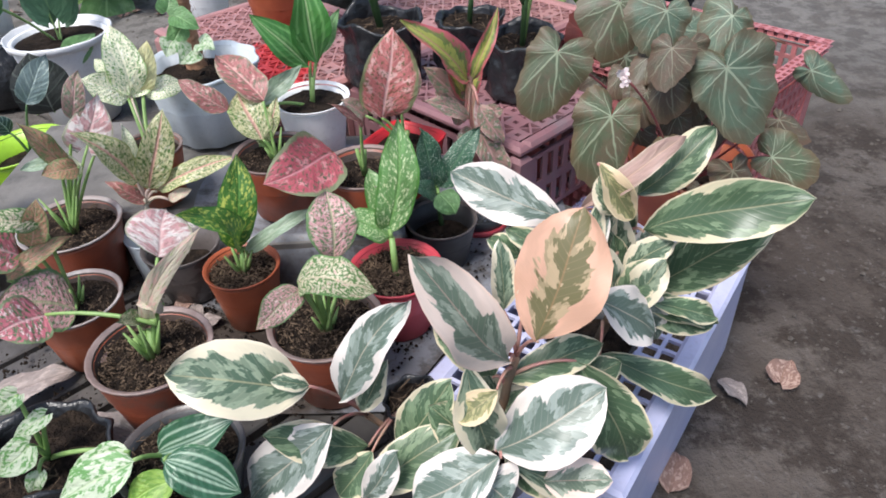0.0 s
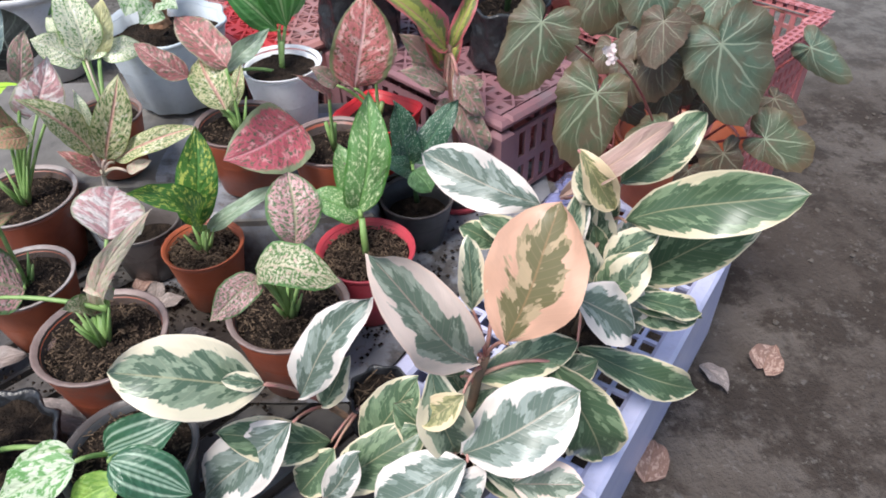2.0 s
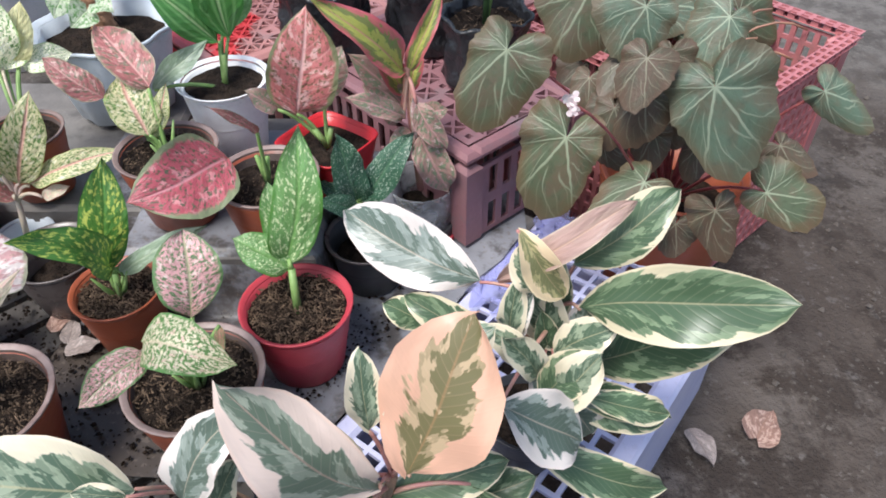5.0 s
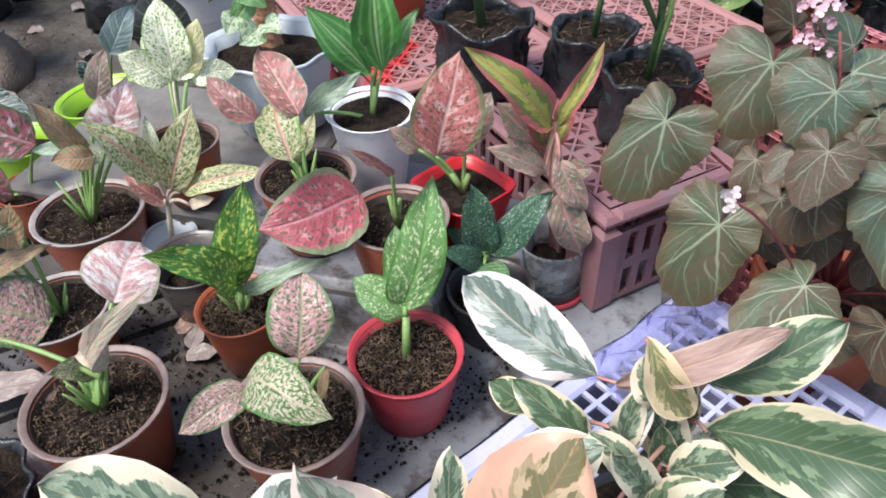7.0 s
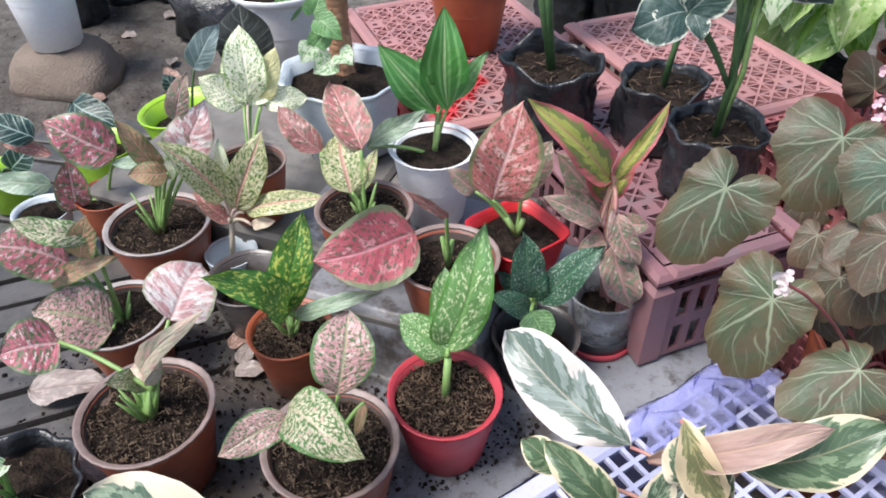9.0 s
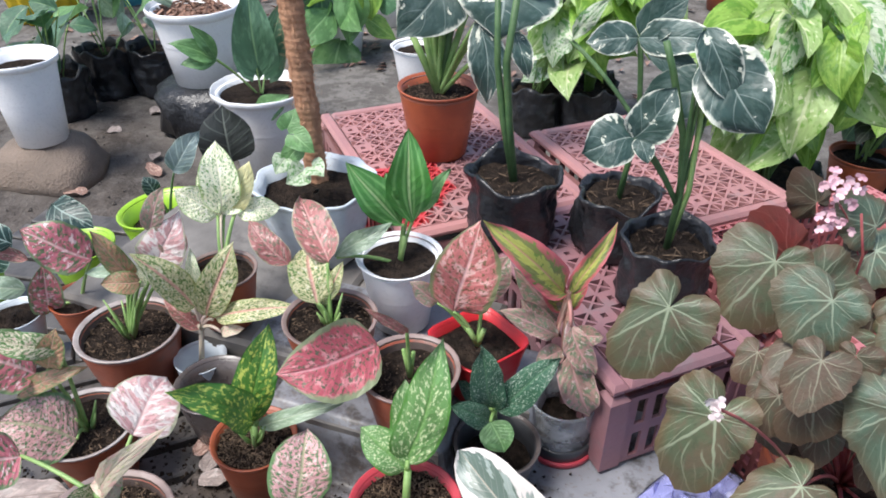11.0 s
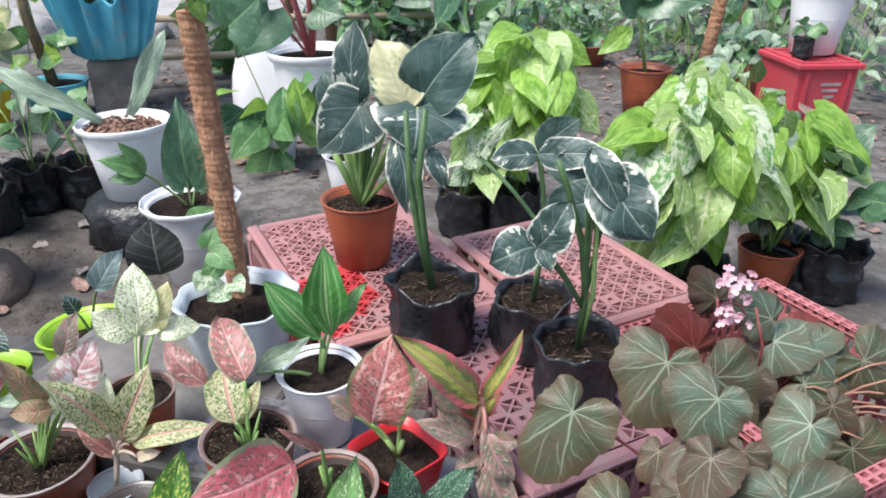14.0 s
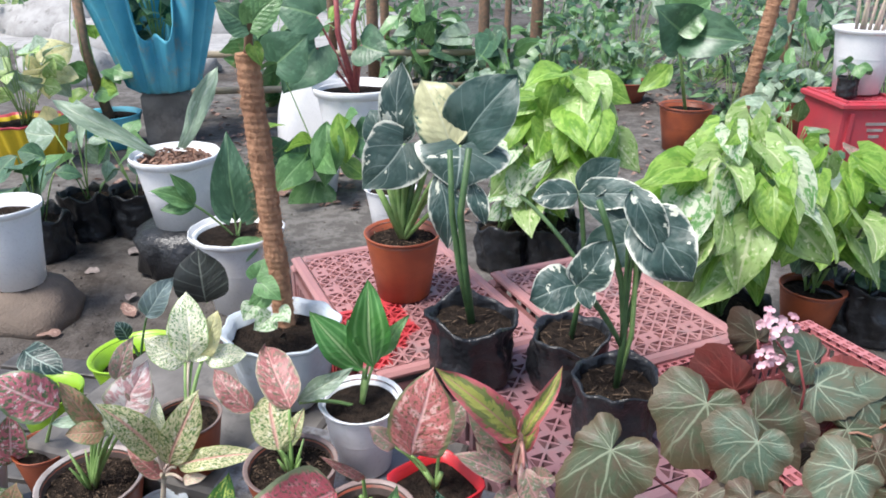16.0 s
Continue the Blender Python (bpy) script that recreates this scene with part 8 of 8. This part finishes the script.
REAR = (
    (-1.52, 5.95, 0.30, 0.22, 54, ("deep", "silver", "deep", "blackleaf"), 0.15, "lance", "dark green broad-bladed shrub in the rear row"),
    (-0.97, 5.55, 0.28, 0.22, 48, ("deep", "green", "silver"), 0.13, "heart", "low leafy shrub in the rear row"),
    (-0.60, 6.75, 0.42, 0.40, 80, ("deep", "deep", "green"), 0.12, "strap", "tufted dark strap-leaved shrub in the rear row"),
    (-0.78, 6.15, 0.28, 0.26, 54, ("deep", "deep", "green", "silver"), 0.11, "lance", "small-leaved dark shrub in the rear row"),
    (0.45, 6.95, 0.38, 0.34, 70, ("deep", "silver", "deep"), 0.13, "lance", "grey-green narrow-leaved shrub in the rear row"),
    (0.62, 6.10, 0.32, 0.30, 64, ("deep", "green", "blackleaf"), 0.12, "heart", "dark broad-leaved shrub in the rear row"),
    (1.15, 6.60, 0.42, 0.40, 76, ("deep", "silver", "green"), 0.15, "strap", "tufted grey-green shrub in the rear row"),
    (1.62, 6.00, 0.40, 0.42, 70, ("deep", "silver", "deep", "blackleaf"), 0.13, "lance", "tall dark shrub in the rear row"),
    (0.60, 7.90, 0.60, 0.46, 96, ("deep", "silver", "deep", "blackleaf"), 0.16, "lance", "spreading dark shrub in the back row"),
    (-0.25, 8.40, 0.60, 0.44, 96, ("deep", "green", "silver"), 0.16, "lance", "spreading green shrub in the back row"),
    (-2.15, 7.20, 0.45, 0.34, 64, ("deep", "silver", "deep"), 0.15, "lance", "green shrub behind thin trunks"),
    (1.75, 7.60, 0.60, 0.55, 96, ("deep", "silver", "deep", "blackleaf"), 0.17, "lance", "tall dark green shrub in the back row"),
)
for x, y, wide, high, kind, label in (
    (-0.20, 6.55, 0.42, 0.17, "brown", "wide low brown bowl in the rear row"),
    (-0.62, 4.95, 0.24, 0.20, "black", "black plastic pot in the rear row"),
    (-1.02, 5.00, 0.22, 0.18, "terracotta", "small terracotta-coloured pot in the rear row"),
    (0.98, 5.75, 0.26, 0.24, "brown", "brown plastic pot behind the red crate"),
):
    p = potted("potted_shrub", label, "potted plant", x, y, 0, wide, high, kind)
    bush(p, (x, y, high * 0.86), (x, y, high + 0.10), wide * 0.42, 0.13, 20, ("deep", "green", "silver"), 0.12, int(700 + x * 100), "lance")
for k, (x, y, rx, rz, number, kinds, size, shape, label) in enumerate(REAR):
    p = thing("rear_shrub", x, y, 0, label, "shrub")
    bush(p, (x, y, 0.0), (x, y, rz * 0.95), rx, rz, number, kinds, size * 1.25, 400 + k, shape, slim=0.42 if k % 3 else 0.6)

# ---- coir poles, stones, litter ----
def coir_pole(x0, z0, x1, z1, thick, label):
    """A mossy pole wound with coir rope: a turned core with bulging turns and loose fibres."""
    a, b = Vector(x0 + (z0,)), Vector(x1 + (z1,))
    ob = thing("coir_pole", a.x, a.y, a.z, label, "plant pole")
    turns = max(12, int((b - a).length / 0.012))
    verts, faces = [], []
    d = (b - a).normalized()
    s = d.cross(Vector((0, 1, 0))).normalized()
    q = d.cross(s)
    n, sides = turns * 4, 14
    for j in range(n + 1):
        p = a.lerp(b, j / n)
        for i in range(sides):
            ang = 2 * math.pi * i / sides
            r = thick * (1 + 0.045 * math.sin(2 * math.pi * (j / 4.0 + 0.5 * noise.noise((j * 0.13, thick, 0))) + ang) + 0.22 * noise.noise(Vector((p.z * 45, ang * 1.5, thick * 99))))
            verts.append(p + s * (r * math.cos(ang)) + q * (r * math.sin(ang)))
    for j in range(n):
        for i in range(sides):
            k = (i + 1) % sides
            faces.append((j * sides + i, j * sides + k, (j + 1) * sides + k, (j + 1) * sides + i))
    faces.append(tuple(n * sides + i for i in range(sides)))
    part("coir_winding", mesh_of("coir", verts, faces, COIR), ob)
    rnd = random.Random(7)
    verts, faces = [], []
    for _ in range(1500):
        p = a.lerp(b, rnd.random())
        ang = rnd.uniform(0, 6.28)
        o = (s * math.cos(ang) + q * math.sin(ang))
        tip = p + o * thick * rnd.uniform(1.1, 1.9) + d * rnd.uniform(-0.03, 0.03)
        w = d.cross(o).normalized() * 0.0006
        i = len(verts)
        verts += [p + o * thick * 0.95 - w, p + o * thick * 0.95 + w, tip]
        faces.append((i, i + 1, i + 2))
    tagged(part("coir_fibre", mesh_of("fibre", verts, faces, COIR, smooth=False), ob), kind="stuff")
    return ob


def rock(name, label, x, y, wide, deep, high, seed, mat=None, z=0.0):
    bm = bmesh.new()
    bmesh.ops.create_icosphere(bm, subdivisions=3, radius=1)
    for v in bm.verts:
        k = 1 + 0.28 * noise.noise(v.co * 1.3 + Vector((seed, 0, 0))) + 0.10 * noise.noise(v.co * 4 + Vector((0, seed, 0)))
        v.co = Vector((x + v.co.x * wide / 2 * k, y + v.co.y * deep / 2 * k, z + max(-0.3, v.co.z) * high * 0.77 * k + high * 0.2))
    me = bpy.data.meshes.new(name)
    bm.to_mesh(me)
    bm.free()
    me.materials.append(mat or STONE)
    me.polygons.foreach_set("use_smooth", [True] * len(me.polygons))
    return tagged(new(name, me), label, "stone")


coir_pole((-0.506, 1.536), 0.50, (-0.528, 1.533), 1.06, 0.0215, "brown coir-wound plant pole leaning in a white planter")


# large fluted planter on its dark stand
def fluted_planter():
    ob = thing("fluted_planter", -2.99, 4.31, 0, "turquoise draped concrete planter on a worn block", "planter")
    part("stand", box_mesh(pose(-2.99, 4.31, 0.17, 0, 0, 35), 0.30, 0.30, 0.34, BLOCK, 0.02), ob, "dark mossy worn block")
    flute = lambda a, z: 1 + (0.06 + 0.12 * min(1, z / 0.6)) * math.sin(15 * a + 1.2 * math.sin(4 * a)) + 0.03 * math.sin(31 * a)
    outer = ((0.17, 0.0), (0.215, 0.03), (0.245, 0.16), (0.28, 0.30), (0.31, 0.45), (0.345, 0.60), (0.38, 0.75), (0.415, 0.90), (0.45, 1.02))
    inner = tuple((r - 0.022, z) for r, z in reversed(outer[2:]))
    me = lathe(outer + inner, POT["blue"], (-2.99, 4.31, 0.34), 180, flute)
    reach = lambda z: 0.245 + 0.2384 * (z - 0.16)
    for v in me.vertices:
        dx, dy, z = v.co.x + 2.99, v.co.y - 4.31, v.co.z - 0.34
        if z <= 0.161:
            continue
        a = math.atan2(dy, dx)
        lip = 1.02 + 0.05 * math.sin(a * 5) + 0.03 * math.sin(a * 13 + 1) - 0.72 * math.exp(-abs((a + 0.93) / 0.56) ** 2.8)
        low = 0.16 + (z - 0.16) * (lip - 0.16) / 0.86
        k = reach(low) / reach(z)
        v.co = (-2.99 + dx * k, 4.31 + dy * k, 0.34 + low)
    part("bowl", me, ob)
    part("soil", lathe([(0.225, 0.20), (0.15, 0.21), (0.01, 0.22)], SOIL, (-2.99, 4.31, 0.34), 30), ob)
    bush(ob, (-2.99, 4.31, 0.56), (-2.98, 4.30, 0.98), 0.16, 0.32, 44, ("deep", "green", "deep"), 0.14, 61, "lance")


fluted_planter()


def stacked_crate():
    """A red crate with a ribbed closed end, pale worn lettering as plain bars, and a dark red latticed top."""
    x, y, w, d, h = 1.185, 5.0, 0.34, 0.42, 0.44
    m = pose(x, y, 0, 0, 0, 20)
    ob = thing("plastic_crate", x, y, 0, "tall faded red plastic crate carrying a white pot", "crate", rz=20)
    for s in (-1, 1):
        part("side", box_mesh(m @ pose(s * (w / 2 - 0.01), 0, h / 2), 0.02, d, h, CRATE_RED, 0.004), ob)
        part("side", box_mesh(m @ pose(0, s * (d / 2 - 0.01), h / 2), w - 0.044, 0.02, h - 0.01, CRATE_RED, 0.004), ob)
        part("rim", box_mesh(m @ pose(s * (w / 2 + 0.006), 0, h - 0.03), 0.03, d + 0.05, 0.035, CRATE_RED, 0.008), ob)
        part("rim", box_mesh(m @ pose(0, s * (d / 2 + 0.006), h - 0.031), w - 0.02, 0.03, 0.034, CRATE_RED, 0.008), ob)
    for i in range(2):
        part("rib", box_mesh(m @ pose(-w / 2 + 0.05 + i * (w - 0.1), -d / 2 - 0.006, h / 2 - 0.03), 0.022, 0.014, h - 0.08, CRATE_RED, 0.003), ob)
    part("lattice", plate(m @ pose(0, 0, h - 0.014), w - 0.06, d - 0.06, 6, 8, 0.62, 0.01, CRATE_RED, True), ob)
    for k in range(3):
        part("worn_lettering", box_mesh(m @ pose(0.03, -d / 2 - 0.002, 0.31 - k * 0.035), 0.12 - 0.03 * k, 0.003, 0.016, POT["rim_pale"], 0.0005), ob)


stacked_crate()
p = potted("potted_shrub", "white plastic pot with bare pinkish stems on a red crate", "potted plant", 1.20, 5.08, 0.434, 0.35, 0.36, "white", lip=0.05)
for k in range(7):
    part("stem", tube(curve_points((1.20 + 0.02 * k - 0.06, 5.08, 0.72), (1.08 + 0.05 * k + 0.04 * math.sin(k * 2.1), 5.05 + 0.02 * k, 1.30), 0.03, 5), (0.010, 0.006), STEM["pale"]), p)
p = bagged("seedling_bag", "small black seedling bag beside a white pot", "potted plant", 1.115, 4.88, 0.434, 0.11, 0.11, 66)
bush(p, (1.115, 4.88, 0.52), (1.115, 4.88, 0.59), 0.07, 0.05, 8, ("deep", "green"), 0.08, 67, "lance")

rock("stone", "brown rounded stone carrying a white pot", -1.907, 2.079, 0.40, 0.34, 0.150, 3.0, surface("brown_stone", (0.21, 0.16, 0.125), (0.16, 0.125, 0.10), 9, 0.85, bump=0.6, dist=0.01, dirt=(0.09, 0.075, 0.065)))
for k, (x, y, w, d, h) in enumerate(((-5.3, 5.9, 1.0, 0.8, 0.34), (-6.6, 7.6, 1.5, 0.9, 0.4), (-8.2, 8.6, 2.2, 1.2, 0.5), (-7.0, 9.4, 2.6, 1.0, 0.4), (-4.6, 6.6, 0.8, 0.6, 0.25), (-9.8, 9.4, 2.2, 1.4, 0.5))):
    rock("boulder", "pale grey sunlit boulder on the earth", x, y, w, d, h, k * 2.7)
rock("white_sack", "white plastic sack slumped among the pots", -2.05, 4.55, 0.50, 0.40, 0.62, 9.0, POT["white"])

# thin trunks and bamboo at the rear
for k, (x, y, h, r) in enumerate(((-2.20, 6.20, 2.6, 0.042), (-1.87, 6.30, 2.8, 0.046), (-1.40, 6.45, 2.7, 0.05), (-1.16, 6.30, 2.8, 0.030), (-0.98, 6.60, 2.7, 0.055), (-3.6, 8.0, 2.6, 0.05), (-2.62, 6.9, 2.7, 0.06), (0.2, 9.6, 2.8, 0.06), (1.05, 7.2, 2.6, 0.035))):
    ob = thing("thin_trunk", x, y, 0, "thin bare brown trunk behind the pots", "trunk", "trunks at the rear")
    part("trunk", tube([(x + 0.05 * noise.noise((k, i, 0)), y, i * h / 6) for i in range(7)], (r, r * 0.75), STEM["bark"], 9), ob)
BAMBOO = surface("old_bamboo", (0.36, 0.30, 0.20), (0.28, 0.24, 0.18), 6, 0.5)
for k, (a, b) in enumerate((((-3.4, 4.7, 0.22), (-1.2, 5.6, 0.24)), ((-3.6, 5.1, 0.42), (-1.2, 5.9, 0.44)))):
    ob = thing("bamboo_rail", (a[0] + b[0]) / 2, (a[1] + b[1]) / 2, 0, "old bamboo rail on short posts behind the pots", "fence rail")
    part("rail", tube((a, b), (0.028, 0.024), BAMBOO, 10), ob)
    for q in (a, b):
        part("post", tube(((q[0], q[1], 0), (q[0], q[1], q[2] + 0.06)), (0.03, 0.03), BAMBOO, 8), ob)

coir_pole((0.62, 5.2), 0.20, (0.78, 5.3), 1.60, 0.040, "orange-brown coir pole beside a taro")


def hedge():
    """Far planting that closes the view: uneven masses of leaves behind the rows, one joined mesh."""
    rnd = random.Random(77)
    verts, faces, uvs = [], [], []
    for _ in range(6000):
        x = rnd.uniform(-14, 9)
        y = 10.5 + rnd.uniform(0, 3.5) + 0.25 * abs(x + 2)
        top = 1.6 + 1.3 * noise.noise((x * 0.35, 5, 0)) + 0.5 * noise.noise((x * 1.4, 2, 0))
        z = rnd.random() ** 0.8 * max(0.4, top)
        l, w = rnd.uniform(0.08, 0.26), rnd.uniform(0.012, 0.05)
        d = Vector((rnd.uniform(-1, 1), rnd.uniform(-0.6, 0.2), rnd.uniform(-0.5, 0.9))).normalized()
        s = d.cross(Vector((rnd.uniform(-0.4, 0.4), -0.8, 0.5))).normalized()
        c, i = Vector((x, y, z)), len(verts)
        verts += [c, c + d * l * 0.5 + s * w, c + d * l, c + d * l * 0.5 - s * w]
        uvs += [(0, 0.5), (0.5, 1), (1, 0.5), (0.5, 0)]
        faces.append((i, i + 1, i + 2, i + 3))
    ob = new("far_foliage", mesh_of("foliage", verts, faces, LEAF["deep"], uvs))
    tagged(ob, "dense dark green planting at the rear", "foliage", kind="stuff")


hedge()


def litter():
    """Grit and clods on the earth."""
    rnd = random.Random(5)
    verts, faces = [], []
    for _ in range(4200):
        if rnd.random() < 0.72:
            x, y = rnd.uniform(-3.0, -0.75), rnd.uniform(1.2, 4.2)
        else:
            x, y = rnd.uniform(0.35, 1.4), rnd.uniform(0.4, 2.2)
        r = 0.0015 + 0.008 * rnd.random() ** 4
        z = 0.020 * noise.noise((x * 1.7, y * 1.7, 0)) + 0.014 * noise.noise((x * 6, y * 6, 4)) + 0.006 * noise.noise((x * 16, y * 16, 9))
        c, i = Vector((x, y, z + r * 0.25)), len(verts)
        f = [rnd.uniform(0.6, 1.3) for _ in range(6)]
        verts += [c + Vector(v) * r * k for v, k in zip(((1, 0, 0), (0, 1, 0), (-1, 0, 0), (0, -1, 0), (0.1, 0, 0.8), (0, 0.1, -0.8)), f)]
        faces += [(i, i + 1, i + 4), (i + 1, i + 2, i + 4), (i + 2, i + 3, i + 4), (i + 3, i, i + 4), (i + 1, i, i + 5), (i + 2, i + 1, i + 5), (i + 3, i + 2, i + 5), (i, i + 3, i + 5)]
    grit = surface("grit", (0.075, 0.063, 0.054), (0.115, 0.10, 0.088), 30, 0.9)
    tagged(new("grit", mesh_of("grit", verts, faces, grit, smooth=False)), "loose grit and small clods on the earth", "grit", kind="stuff")


litter()


def leaf_litter():
    """Curled dead leaves strewn over the earth among the rear pots, one joined mesh."""
    rnd = random.Random(23)
    verts, faces, uvs = [], [], []
    for _ in range(1500):
        x, y = rnd.uniform(-3.6, 2.2), 3.4 + 5.5 * rnd.random() ** 1.2
        z = 0.020 * noise.noise((x * 1.7, y * 1.7, 0)) + 0.014 * noise.noise((x * 6, y * 6, 4)) + 0.006
        l, w, a = rnd.uniform(0.025, 0.075), rnd.uniform(0.010, 0.026), rnd.uniform(0, 6.28)
        d, q = Vector((math.cos(a), math.sin(a), rnd.uniform(-0.1, 0.25))), Vector((-math.sin(a), math.cos(a), rnd.uniform(-0.2, 0.5)))
        c, i = Vector((x, y, z)), len(verts)
        up = Vector((0, 0, rnd.uniform(0.004, 0.014)))
        verts += [c, c + d * l * 0.5 + q * w + up, c + d * l * 0.5, c + d * l * 0.5 - q * w + up, c + d * l + up * 0.7]
        uvs += [(0, 0.5), (0.5, 1), (0.5, 0.5), (0.5, 0), (1, 0.5)]
        faces += [(i, i + 2, i + 1), (i, i + 3, i + 2), (i + 1, i + 2, i + 4), (i + 2, i + 3, i + 4)]
    ob = new("leaf_litter", mesh_of("leaf_litter", verts, faces, LEAF["dry"], uvs))
    tagged(ob, "small dry brown leaves strewn on the earth among the pots", "leaf litter", kind="stuff")


leaf_litter()


def crumbs():
    """Spilt potting soil, husk and small clods on the bench sheet between the pots."""
    rnd = random.Random(15)
    verts, faces = [], []
    for k in range(64):
        cx, cy = rnd.uniform(-0.72, 0.10), rnd.uniform(0.70, 1.17)
        for _ in range(rnd.randint(20, 90)):
            x, y = rnd.gauss(cx, 0.035), rnd.gauss(cy, 0.03)
            if (x - 0.02) * 0.805 - (y - 0.86) * 0.593 > -0.08:
                continue
            r = 0.0008 + 0.0038 * rnd.random() ** 3
            c, i = Vector((x, y, FRONT + 0.006 + r * 0.3)), len(verts)
            f = [rnd.uniform(0.5, 1.5) for _ in range(5)]
            verts += [c + Vector(v) * r * q for v, q in zip(((1, 0, -0.4), (0, 1, -0.4), (-1, 0, -0.4), (0, -1, -0.4), (0.1, 0, 0.7)), f)]
            faces += [(i, i + 1, i + 4), (i + 1, i + 2, i + 4), (i + 2, i + 3, i + 4), (i + 3, i, i + 4)]
    tagged(new("soil_crumbs", mesh_of("crumbs", verts, faces, SOIL, smooth=False)), "spilt dark potting soil crumbs on the grey bench sheet", "soil", kind="stuff")


crumbs()


def fallen(x, y, z, length, width, turn, kind="dry", shape="ovate"):
    ob = thing("fallen_leaf", x, y, z, "curled dry brown fallen leaf lying flat", "fallen leaf", "fallen leaves")
    d = Vector((math.cos(math.radians(turn)), math.sin(math.radians(turn)), 0.06)) * length / 2
    COUNT[0] += 1
    part("blade", leaf_mesh(Vector((x, y, z)) - d, Vector((x, y, z)) + d, width, kind, shape, (0.1, -0.1, 1), 0.05, 0.25, 0.05, COUNT[0]), ob)


fallen(0.665, 1.03, 0.012, 0.070, 0.066, 50, "dry", "heart")
fallen(0.545, 0.985, 0.010, 0.080, 0.042, -75, "dry_grey")
fallen(0.375, 0.815, 0.010, 0.085, 0.060, 65, "dry")
for k in range(16):
    rnd = random.Random(300 + k)
    fallen(rnd.uniform(-2.6, -1.0), rnd.uniform(1.6, 3.6), 0.012, rnd.uniform(0.06, 0.13), rnd.uniform(0.03, 0.06), rnd.uniform(0, 360), "dry" if k % 3 else "dry_grey")
fallen(-0.52, 0.775, FRONT + 0.008, 0.12, 0.05, 160, "dry_grey")
fallen(-0.663, 0.862, FRONT + 0.012, 0.12, 0.06, 25, "dry_grey")
fallen(-0.445, 1.015, FRONT + 0.010, 0.045, 0.028, 100, "dry_grey")
fallen(-0.415, 0.985, FRONT + 0.012, 0.055, 0.03, 15, "dry_grey")
fallen(-0.47, 1.04, FRONT + 0.010, 0.05, 0.03, 70, "dry")
fallen(-0.36, 0.905, FRONT + 0.010, 0.05, 0.03, 20, "dry_grey")

# Added slab: its paleness carries the pale ground and the sun on it.
tagged(new("pavement", box_mesh(pose(-9.5, 9.6, 0.02, 0, 0, 12), 11, 5.5, 0.06, STONE, 0.02)), "added pale slab for the pale sunlit ground at the far side", "pavement", kind="structure")
